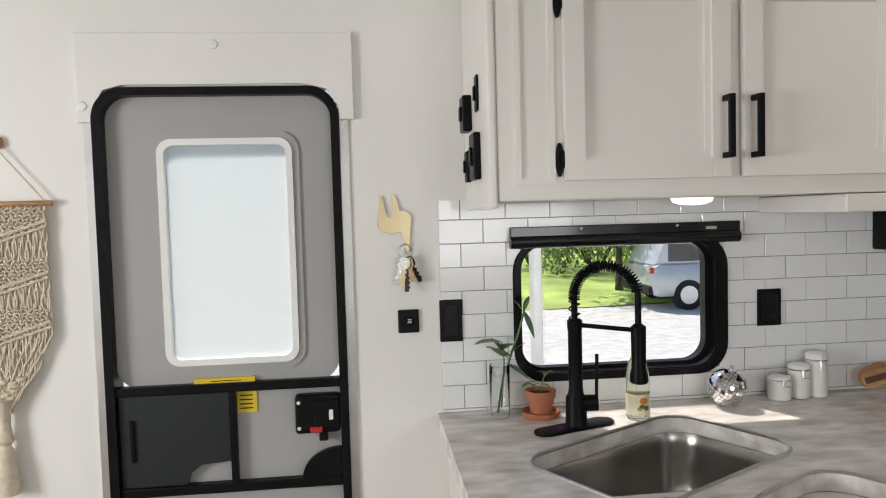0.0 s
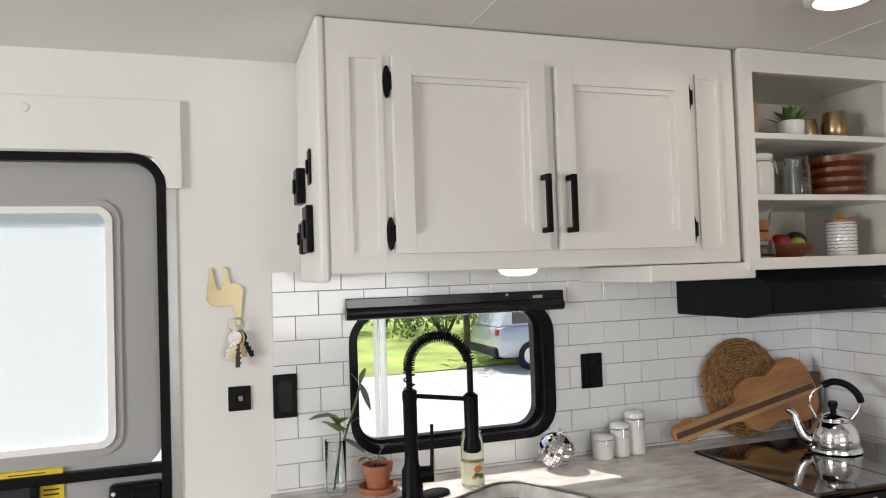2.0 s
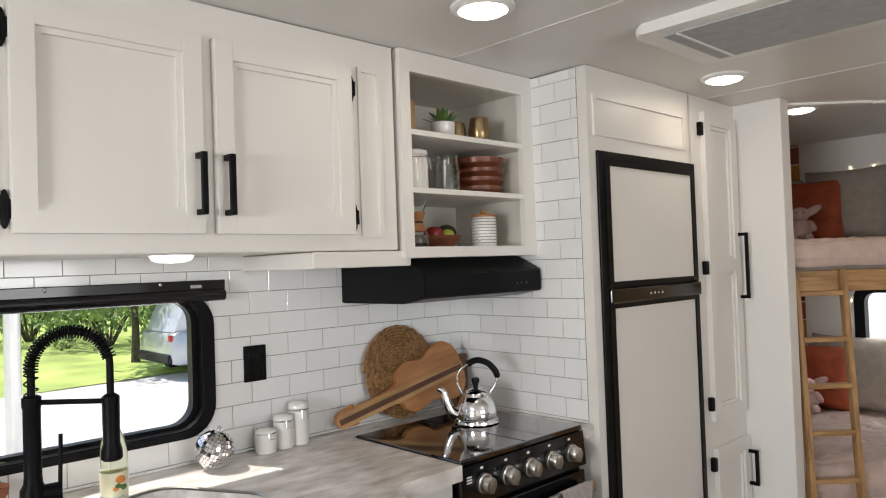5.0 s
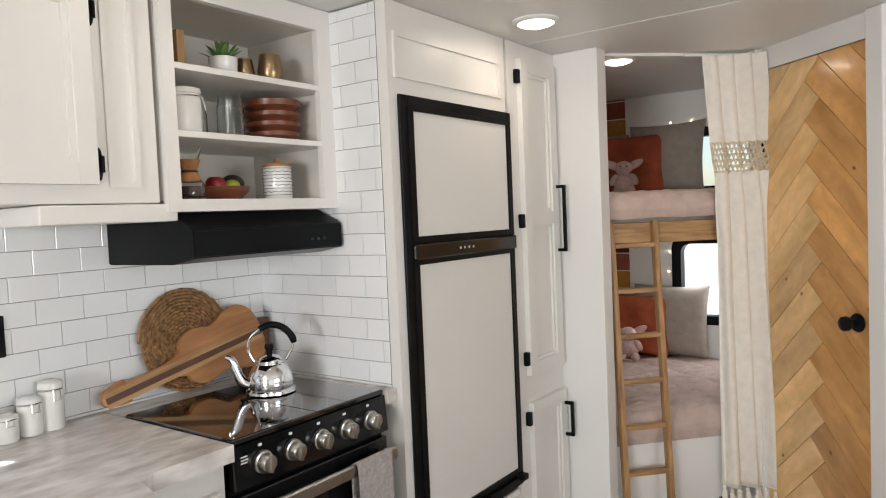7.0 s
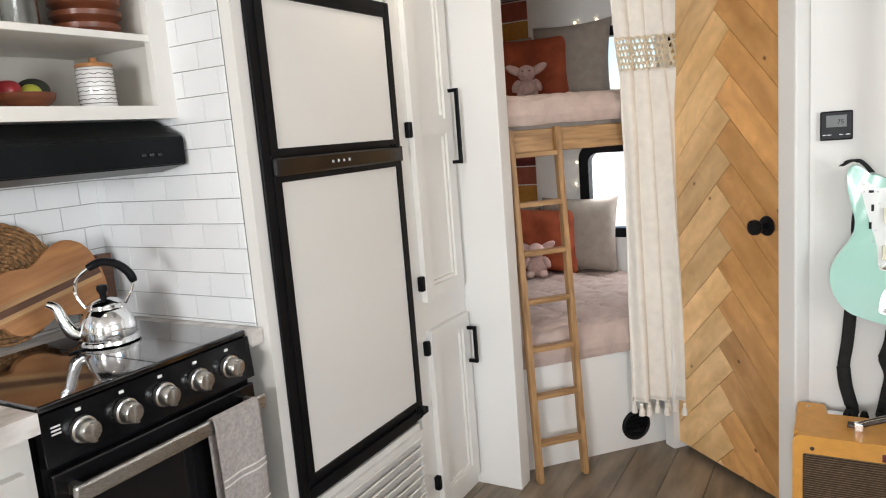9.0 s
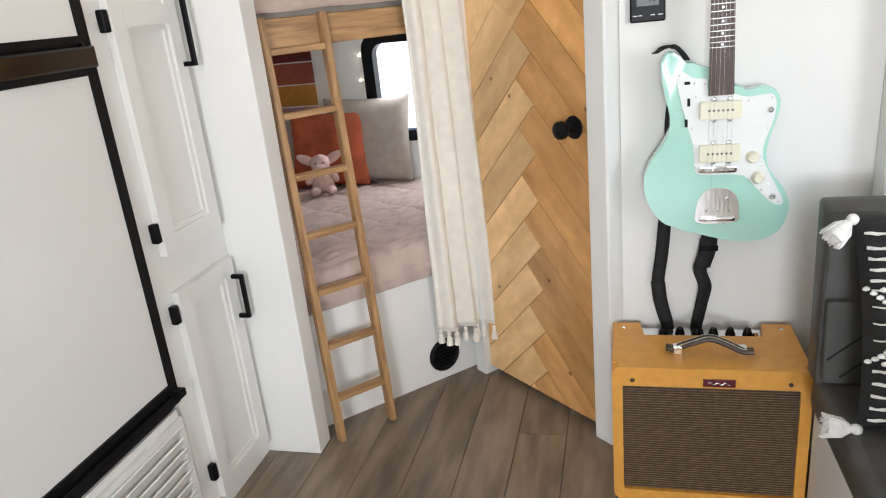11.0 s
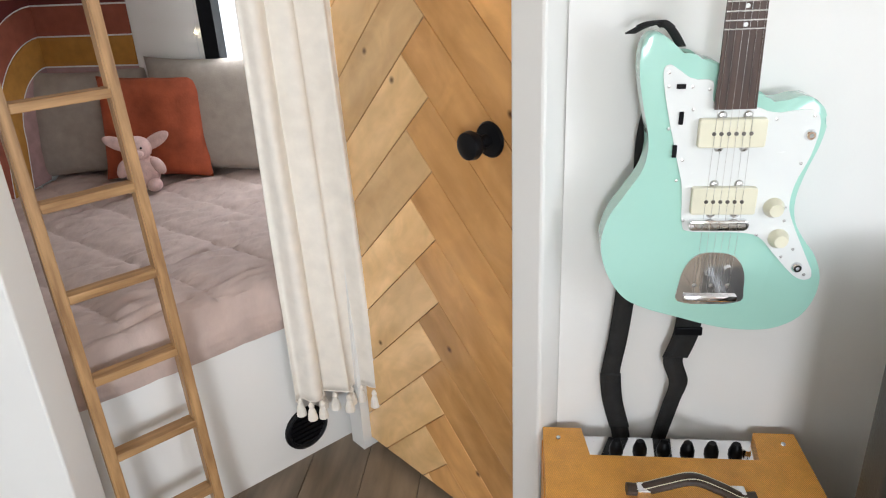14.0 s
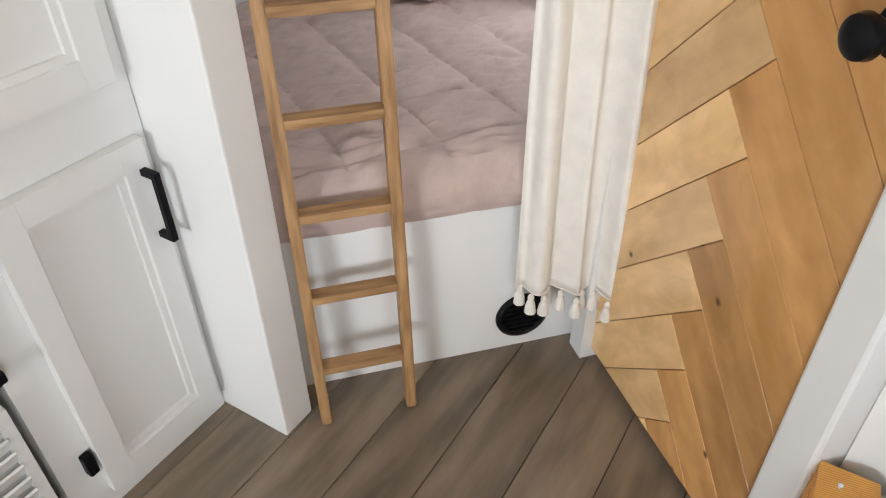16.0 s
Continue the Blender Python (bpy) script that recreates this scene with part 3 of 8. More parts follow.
def fridge_cabinet():
    y = 2.122
    th = thing("tall_cabinet", at(3.35, WY, 0), "white tall cabinet round fridge and pantry", "cabinet")
    off = Matrix.Translation((-3.35, -WY, 0))

    def p(name, b, m="cab", **k):
        return part(th, name, b, m, off, **k)
    b = bmesh.new()
    box(b, 2.846, 2.885, y, WY - 0.002, 0, CEIL - 0.002)
    box(b, 3.492, 3.850, y, WY - 0.002, 0, CEIL - 0.002)
    box(b, 2.885, 3.475, y, WY - 0.002, 1.73, CEIL - 0.002)
    box(b, 2.885, 3.475, y, WY - 0.002, 0.0, 0.395)
    box(b, 2.885, 3.475, 2.60, WY - 0.002, 0.395, 1.73)
    p("body", b)
    b = bmesh.new()
    ring(b, [(2.87, 1.775), (3.44, 1.775), (3.44, 1.905), (2.87, 1.905)], [(2.885, 1.79), (3.425, 1.79), (3.425, 1.89), (2.885, 1.89)], 0, 0.008, Matrix.Translation((0, y, 0)) @ FACE_S)
    p("top_moulding", b)
    panel_door(th, 3.556, 3.818, 0.785, 1.93, y, 0.048, off, splits=(1.357,))
    panel_door(th, 3.560, 3.830, 0.055, 0.684, y, 0.048, off)
    pull(th, 3.803, 1.224, 1.480, y - 0.022, off)
    pull(th, 3.813, 0.498, 0.634, y - 0.022, off)
    for z in (0.85, 1.35, 1.865, 0.15, 0.63):
        b = B(3.535, 3.555, y - 0.02, y, z - 0.025, z + 0.025, bevel=0.004)
        p("hinge", b, "black_m")
    # louvred vent below the fridge
    b = bmesh.new()
    ring(b, [(2.90, 0.04), (3.475, 0.04), (3.475, 0.375), (2.90, 0.375)], [(2.92, 0.06), (3.455, 0.06), (3.455, 0.355), (2.92, 0.355)], 0, 0.012, Matrix.Translation((0, y, 0)) @ FACE_S)
    p("vent_frame", b)
    for i in range(9):
        z = 0.07 + i * 0.032
        b = B(2.92, 3.455, -0.0025, 0.0025, 0, 0.036)
        bmesh.ops.transform(b, matrix=Matrix.Translation((0, y - 0.002, z)) @ Matrix.Rotation(radians(28), 4, "X"), verts=b.verts[:])
        p("slat", b)


fridge_cabinet()


def fridge():
    y = 2.122
    x0, x1, z0, z1 = 2.880, 3.490, 0.412, 1.730
    th = thing("refrigerator", at(3.17, 2.3, 0.396), "white-panelled two-door fridge with black trim", "refrigerator")
    off = Matrix.Translation((-3.17, -2.3, -0.396))
    part(th, "body", B(2.895, 3.465, y + 0.002, 2.59, 0.40, 1.728), "black", off)
    b = bmesh.new()
    box(b, x0, x0 + 0.035, y - 0.010, y, z0, z1, bevel=0.003)
    box(b, x1 - 0.024, x1, y - 0.010, y, z0, z1, bevel=0.003)
    box(b, x0 + 0.035, x1 - 0.024, y - 0.010, y, z1 - 0.03, z1, bevel=0.003)
    box(b, x0 + 0.035, x1 - 0.024, y - 0.010, y, z0, z0 + 0.03, bevel=0.003)
    part(th, "frame", b, "black", off)
    for a, c in ((1.322, z1 - 0.042), (z0 + 0.062, 1.245)):
        t = part(th, "door", B(x0 + 0.052, x1 - 0.030, y - 0.008, y - 0.001, a, c, bevel=0.002), "fridge", off, label="off-white textured fridge door panel")
        b = bmesh.new()
        ring(b, [(x0 + 0.03, a - 0.012), (x1 - 0.012, a - 0.012), (x1 - 0.012, c + 0.012), (x0 + 0.03, c + 0.012)], [(x0 + 0.056, a + 0.003), (x1 - 0.034, a + 0.003), (x1 - 0.034, c - 0.003), (x0 + 0.056, c - 0.003)], 0.001, 0.014, Matrix.Translation((0, y, 0)) @ FACE_S)
        part(th, "door_trim", b, "black", off)
    part(th, "control_strip", B(x0 + 0.03, x1 - 0.005, y - 0.022, y - 0.001, 1.256, 1.304, bevel=0.006), "black_g", off)
    b = bmesh.new()
    for i in range(4):
        box(b, 3.13 + 0.024 * i, 3.137 + 0.024 * i, y - 0.0235, y - 0.0215, 1.277, 1.284)
    part(th, "control_marks", b, "filter", off)
    part(th, "latch", B(x1 - 0.03, x1 + 0.004, y - 0.03, y - 0.005, 0.43, 0.452, bevel=0.004), "black", off)


fridge()


def lower_cabinet():
    th = thing("base_cabinet", at(1.7, 2.42, 0), "white base cabinet under the counter", "cabinet")
    off = Matrix.Translation((-1.7, -2.42, 0))
    b = bmesh.new()
    box(b, 1.14, 1.16, 2.17, WY - 0.002, 0, 0.862)
    box(b, 2.255, 2.275, 2.17, WY - 0.002, 0, 0.862)
    box(b, 1.16, 2.255, 2.17, 2.19, 0.0, 0.862)
    prism(b, [(1.14, 1.86), (1.85, 1.84), (1.955, 1.89), (2.02, 2.169), (1.14, 2.169)], 0, 0.861)
    part(th, "body", b, "cab", off)
    panel_door(th, 2.045, 2.25, 0.08, 0.80, 2.17, 0.045, off)
    for a, c in ((1.17, 1.49), (1.51, 1.83)):
        panel_door(th, a, c, 0.08, 0.80, 1.839, 0.045, off)


lower_cabinet()

def bowl_outline(cx, cy, a, b, turn):
    """A rounded bowl, a by b half size, set at an angle in the counter."""
    m = Matrix.Rotation(radians(turn), 2)
    return [tuple(m @ Vector(p) + Vector((cx, cy))) for p in rrect(-a, a, -b, b, 0.075, 7)]


SINK = bowl_outline(1.555, 2.300, 0.264, 0.165, 30)
SINK2 = bowl_outline(1.76, 1.995, 0.15, 0.12, 30)


def counter():
    th = thing("countertop", at(1.7, 2.42, 0.862), "grey-white marbled laminate countertop", "countertop")
    off = Matrix.Translation((-1.7, -2.42, -0.862))
    b = bmesh.new()
    outer = [(1.118, 1.84), (1.13, 1.82), (1.86, 1.80), (1.985, 1.86), (2.05, 2.115), (2.09, 2.14), (2.283, 2.14), (2.283, WY - 0.002), (1.118, WY - 0.002)]
    for z in (0.862, 0.90):
        vo = [b.verts.new((x, y, z)) for x, y in outer]
        vi = [b.verts.new((p[0], p[1], z)) for p in SINK]
        vj = [b.verts.new((p[0], p[1], z)) for p in SINK2]
        es = [b.edges.new((vs[i], vs[(i + 1) % len(vs)])) for vs in (vo, vi, vj) for i in range(len(vs))]
        bmesh.ops.triangle_fill(b, use_beauty=True, edges=es)
        if z < 0.87:
            lo = (vo, vi, vj)
    for a, c in zip(lo, (vo, vi, vj)):
        for i in range(len(a)):
            j = (i + 1) % len(a)
            b.faces.new((a[i], a[j], c[j], c[i]))
    box(b, 2.287, 2.842, 2.598, WY - 0.002, 0.862, 0.90)
    box(b, 2.806, 2.842, 2.14, 2.598, 0.862, 0.90)
    part(th, "slab", b, "counter", off)
    sk = thing("sink", at(1.55, 2.35, 0.70), "stainless steel undermount kitchen sink", "sink")
    off = Matrix.Translation((-1.55, -2.35, -0.70))
    for line in (SINK, SINK2):
        b = bmesh.new()
        n = len(line)
        cx, cy = sum(p[0] for p in line) / n, sum(p[1] for p in line) / n
        rings = []
        for sc, z in ((1.03, 0.861), (1.0, 0.861), (0.985, 0.852), (0.97, 0.83), (0.94, 0.74), (0.89, 0.715), (0.78, 0.705), (0.1, 0.70)):
            rings.append([b.verts.new((cx + (p[0] - cx) * sc, cy + (p[1] - cy) * sc, z)) for p in line])
        for a, c in zip(rings, rings[1:]):
            for i in range(n):
                b.faces.new((a[i], a[(i + 1) % n], c[(i + 1) % n], c[i]))
        b.faces.new(rings[-1])
        part(sk, "bowl", b, "sink_steel", off, smooth=True)
        part(sk, "rim", tube(bmesh.new(), [(p[0], p[1], 0.901) for p in line], 0.0042, 6, closed=True), "steel", off, smooth=True)
        b = bmesh.new()
        lathe(b, [(0, 0.004), (0.03, 0.004), (0.042, 0.003), (0.045, 0)], 24, at(cx, cy, 0.701))
        part(sk, "drain", b, "chrome", off, smooth=True)


counter()


def stove():
    x0, x1, y0 = 2.287, 2.803, 2.15
    th = thing("stove", at(2.545, 2.37, 0), "black glass-topped range with steel knobs", "stove")
    off = Matrix.Translation((-2.545, -2.37, 0))
    part(th, "body", B(x0, x1, y0 + 0.02, 2.596, 0.04, 0.888), "black", off)
    part(th, "plinth", B(x0 + 0.02, x1 - 0.02, y0 + 0.06, 2.58, 0.0, 0.04), "black", off)
    b = bmesh.new()
    box(b, x0 + 0.002, x1 - 0.002, y0 + 0.004, 2.590, 0.889, 0.905, bevel=0.004)
    part(th, "glass_lid", b, "glass_top", off)
    b = bmesh.new()
    box(b, x0 + 0.26, x0 + 0.263, y0 + 0.01, 2.58, 0.905, 0.9056)
    box(b, x0 + 0.24, x0 + 0.30, 2.42, 2.428, 0.905, 0.909)
    part(th, "lid_seam", b, "black", off)
    b = bmesh.new()
    v = [(y0 + 0.002, 0.888), (y0 + 0.02, 0.888), (y0 + 0.03, 0.79), (y0 - 0.006, 0.79)]
    a = [b.verts.new((x0, yy, z)) for yy, z in v]
    c = [b.verts.new((x1, yy, z)) for yy, z in v]
    b.faces.new(a), b.faces.new(c[::-1])
    for i in range(4):
        b.faces.new((a[i], c[i], c[(i + 1) % 4], a[(i + 1) % 4]))
    part(th, "control_panel", b, "black_g", off)
    for i in range(5):
        xx = x0 + 0.075 + i * 0.092
        b = bmesh.new()
        mm = Matrix.Translation((xx, y0 - 0.002, 0.838)) @ Matrix.Rotation(radians(94), 4, "X")
        lathe(b, [(0, 0.034), (0.018, 0.034), (0.0205, 0.031), (0.022, 0.012), (0.026, 0.010), (0.026, 0)], 24, mm)
        box(b, -0.004, 0.004, -0.019, 0.019, 0.033, 0.040, bevel=0.001, m=mm)
        part(th, "knob", b, "steel", off, smooth=True, label="brushed steel control knob")
    b = bmesh.new()
    for i in range(5):
        box(b, x0 + 0.07 + i * 0.092, x0 + 0.08 + i * 0.092, y0 - 0.0012, y0 + 0.0002, 0.873, 0.879)
    for k in range(3):
        box(b, x0 + 0.018, x0 + 0.036, y0 - 0.003, y0 - 0.0015, 0.846 + 0.007 * k, 0.849 + 0.007 * k)
    tagged(part(th, "markings", b, "white_p", off), kind="stuff")
    part(th, "oven_door", B(x0 + 0.004, x1 - 0.004, y0 - 0.004, y0 + 0.02, 0.16, 0.775, bevel=0.004), "black_g", off)
    part(th, "drawer", B(x0 + 0.004, x1 - 0.004, y0 - 0.004, y0 + 0.02, 0.05, 0.15, bevel=0.004), "black", off)
    b = bmesh.new()
    box(b, x0 + 0.015, x1 - 0.015, y0 - 0.052, y0 - 0.038, 0.722, 0.756, bevel=0.005)
    for xx in (x0 + 0.03, x1 - 0.045):
        box(b, xx, xx + 0.014, y0 - 0.04, y0 - 0.004, 0.728, 0.75)
    part(th, "handle", b, "steel", off, label="brushed steel oven handle")


stove()


def window_unit():
    th = thing("window", at(1.6, WY, 1.155), "black-framed rounded kitchen window with clear pane", "window", kind="structure")
    off = Matrix.Translation((-1.6, -WY, -1.155))
    mm = Matrix.Translation((0, WY, 0)) @ FACE_S
    b = bmesh.new()
    o, i = rrect(1.322, 1.910, 0.968, 1.345, 0.085, 8), rrect(1.344, 1.876, 0.990, 1.328, 0.066, 8)
    ring(b, o, i, -0.055, 0.014, mm)
    bmesh.ops.bevel(b, geom=[e for e in b.edges if abs(e.verts[0].co.y - e.verts[1].co.y) < 1e-6 and e.verts[0].co.y < WY - 0.01], offset=0.004, segments=2, affect="EDGES")
    ring(b, rrect(1.340, 1.880, 0.986, 1.332, 0.070, 8), rrect(1.349, 1.860, 1.000, 1.324, 0.058, 8), -0.05, -0.02, mm)
    part(th, "frame", b, "black", off)
    b = bmesh.new()
    prism(b, rrect(1.342, 1.872, 0.992, 1.33, 0.058, 8), -0.040, -0.036, mm)
    o = part(th, "pane", b, "pane", off)
    o.visible_shadow = False
    b = bmesh.new()
    lathe(b, [(0, 0), (0.0028, 0), (0.0028, 0.33), (0, 0.33)], 8, at(1.398, WY - 0.022, 1.02))
    part(th, "blind_wand", b, "clear", off)
    t2 = thing("roller_blind", at(1.62, WY, 1.35), "rolled-up black blind above the window", "blind")
    off = Matrix.Translation((-1.62, -WY, -1.35))
    b = bmesh.new()
    box(b, 1.315, 1.935, WY - 0.03, WY - 0.008, 1.352, 1.378, bevel=0.002)
    cyl(b, (1.313, WY - 0.03, 1.338), (1.930, WY - 0.03, 1.338), 0.016, seg=20)
    part(t2, "roll", b, "black_g", off)
    b = bmesh.new()
    for xx in (1.50, 1.76):
        lathe(b, [(0, 0.004), (0.004, 0.003), (0.005, 0)], 10, Matrix.Translation((xx, WY - 0.030, 1.37)) @ Matrix.Rotation(radians(90), 4, "X"))
    box(b, 1.838, 1.868, WY - 0.032, WY - 0.029, 1.358, 1.366)
    tagged(part(t2, "screw_heads", b, "chrome", off), kind="stuff")


window_unit()


def entry_door():
    th = thing("entry_door", at(0.59, WY, 0.0), "closed grey entry door with frosted window and black trim", "door", kind="structure")
    off = Matrix.Translation((-0.59, -WY, 0))
    mm = Matrix.Translation((0, WY, 0)) @ FACE_S
    b = bmesh.new()
    ring(b, rrect(DX0 - 0.004, DX1 + 0.003, -0.2, DZ, 0.075, 8), rrect(DX0 + 0.018, DX1 - 0.018, -0.15, DZ - 0.02, 0.06, 8), -0.05, 0.018, mm)
    part(th, "seal", b, "black", off)
    GX0, GX1, GZ0, GZ1 = 0.455, 0.752, 1.07, 1.605
    b = bmesh.new()
    ring(b, [(x, z) for x, z in rrect(DX0 + 0.016, DX1 - 0.016, 1.0, DZ - 0.018, 0.06, 8)], [(x, z) for x, z in rrect(GX0 - 0.012, GX1 + 0.012, GZ0 - 0.012, GZ1 + 0.012, 0.03, 8)], -0.05, -0.012, mm)
    box(b, DX0 + 0.016, DX1 - 0.016, WY + 0.018, WY + 0.05, 0, 1.0)
    part(th, "leaf", b, "door_grey", off)
    b = bmesh.new()
    ring(b, rrect(GX0 - 0.016, GX1 + 0.016, GZ0 - 0.016, GZ1 + 0.016, 0.036, 8), rrect(GX0, GX1, GZ0, GZ1, 0.024, 8), -0.03, 0.0, mm)
    part(th, "moulding", ring(bmesh.new(), rrect(GX0 - 0.032, GX1 + 0.032, GZ0 - 0.032, GZ1 + 0.032, 0.05, 8), rrect(GX0 - 0.0165, GX1 + 0.0165, GZ0 - 0.0165, GZ1 + 0.0165, 0.036, 8), -0.012, -0.006, mm), "door_grey", off)
    part(th, "window_frame", b, "white_p", off, smooth=True)
    b = bmesh.new()
    prism(b, rrect(GX0 - 0.01, GX1 + 0.01, GZ0 - 0.01, GZ1 + 0.01, 0.03, 6), -0.026, -0.020, mm)
    o = part(th, "frosted_pane", b, "frost", off)
    o.visible_shadow = False
    b = bmesh.new()
    box(b, DX0 + 0.016, DX1 - 0.016, WY - 0.012, WY + 0.02, 0.985, 1.008, bevel=0.004)
    box(b, DX0 + 0.016, DX1 - 0.016, WY - 0.010, WY + 0.02, 0.728, 0.752, bevel=0.004)
    part(th, "crossbar", b, "black", off)
    b = bmesh.new()
    ol = [(DX0 + 0.02, 0.752), (0.48, 0.752), (0.487, 0.785), (0.515, 0.805), (0.59, 0.808), (0.59, 0.985), (DX0 + 0.02, 0.985)]
    prism(b, ol, -0.004, 0.004, mm, bevel=0.003)
    part(th, "screen_slider", b, M["slider"], off, label="dark teal-grey sliding screen panel")
    b = bmesh.new()
    box(b, 0.588, 0.606, WY - 0.007, WY + 0.01, 0.752, 0.985, bevel=0.003)
    cyl(b, (0.352, WY - 0.008, 0.82), (0.352, WY - 0.008, 0.925), 0.006, seg=10)
    part(th, "slider_rail", b, "black", off)
    b = bmesh.new()
    box(b, 0.752, DX1 - 0.022, WY - 0.016, WY + 0.018, 0.868, 0.968, bevel=0.008)
    box(b, 0.80, DX1 - 0.022, WY - 0.022, WY + 0.018, 0.88, 0.955, bevel=0.004)
    part(th, "lock_case", b, "black", off)
    b = bmesh.new()
    box(b, 0.838, 0.848, WY - 0.0235, WY - 0.0215, 0.905, 0.93)
    for zz in (0.884, 0.95):
        for xx in (0.762, 0.81):
            lathe(b, [(0, 0.003), (0.004, 0.002), (0.005, 0)], 10, Matrix.Translation((xx, WY - 0.018, zz)) @ Matrix.Rotation(radians(90), 4, "X"))
    part(th, "lock_screws", b, "white_p", off)
    part(th, "lock_lever", B(0.79, 0.82, WY - 0.026, WY - 0.020, 0.874, 0.888, bevel=0.002, m=None), M["red"], off)
    b = bmesh.new()
    prism(b, [(0.765, 0.752)] + [(0.865 - 0.1 * math.cos(a), 0.752 + 0.075 * math.sin(a)) for a in (math.pi / 2 * i / 8 for i in range(9))] + [(0.865, 0.752)], -0.01, 0.006, mm)
    box(b, 0.81, 0.832, WY - 0.006, WY + 0.018, 0.845, 0.866, bevel=0.003)
    part(th, "strap_cover", b, "black", off)
    b = bmesh.new()
    box(b, 0.505, 0.655, WY - 0.0, WY + 0.0145, 1.008, 1.02)
    box(b, 0.606, 0.655, WY + 0.0145, WY + 0.0175, 0.925, 0.985)
    part(th, "warning_label", b, M["yellow"], off, label="yellow warning sticker with small print")
    b = bmesh.new()
    box(b, 0.545, 0.62, WY - 0.0006, WY + 0.001, 1.012, 1.014)
    for k in range(4):
        box(b, 0.612, 0.645, WY + 0.0138, WY + 0.0147, 0.935 + 0.011 * k, 0.938 + 0.011 * k)
    part(th, "label_print", b, "black", off)
    b = bmesh.new()
    for xx in (DX0 - 0.026, DX1 + 0.004):
        box(b, xx, xx + 0.021, WY - 0.006, WY - 0.0005, 0, 1.665)
    part(th, "edge_strip", b, "alu", off, label="bare aluminium edge strip")
    t2 = thing("door_valance", at(0.595, WY, 1.66), "white painted valance board above the door", "panel", kind="structure")
    off2 = Matrix.Translation((-0.595, -WY, -1.66))
    ol = [(0.265, 1.662)] + [(0.300, 1.662), (0.300, 1.70), (0.325, 1.74), (0.37, DZ + 0.008), (0.80, DZ + 0.008), (0.86, 1.74), (0.888, 1.70), (0.890, 1.662)] + [(0.926, 1.662), (0.926, 1.876), (0.265, 1.876)]
    b = bmesh.new()
    prism(b, ol, 0.0005, 0.016, mm, bevel=0.002)
    part(t2, "board", b, "wall", off2)
    b = bmesh.new()
    for xx, zz in ((0.59, 1.847), (0.278, 1.70)):
        lathe(b, [(0, 0.004), (0.010, 0.003), (0.012, 0)], 16, Matrix.Translation((xx, WY - 0.016, zz)) @ Matrix.Rotation(radians(90), 4, "X"))
    part(t2, "screw_cap", b, "wall", off2)


M["slider"] = mat("slider_panel", (0.011, 0.016, 0.018), 0.42, 0, 0.1, 6, 0.1, 300)
M["red"] = mat("red_plastic", (0.5, 0.02, 0.02), 0.35, 0, 0.05, 9)
M["yellow"] = mat("yellow_sticker", (0.72, 0.52, 0.03), 0.4, 0, 0.03, 9)
entry_door()


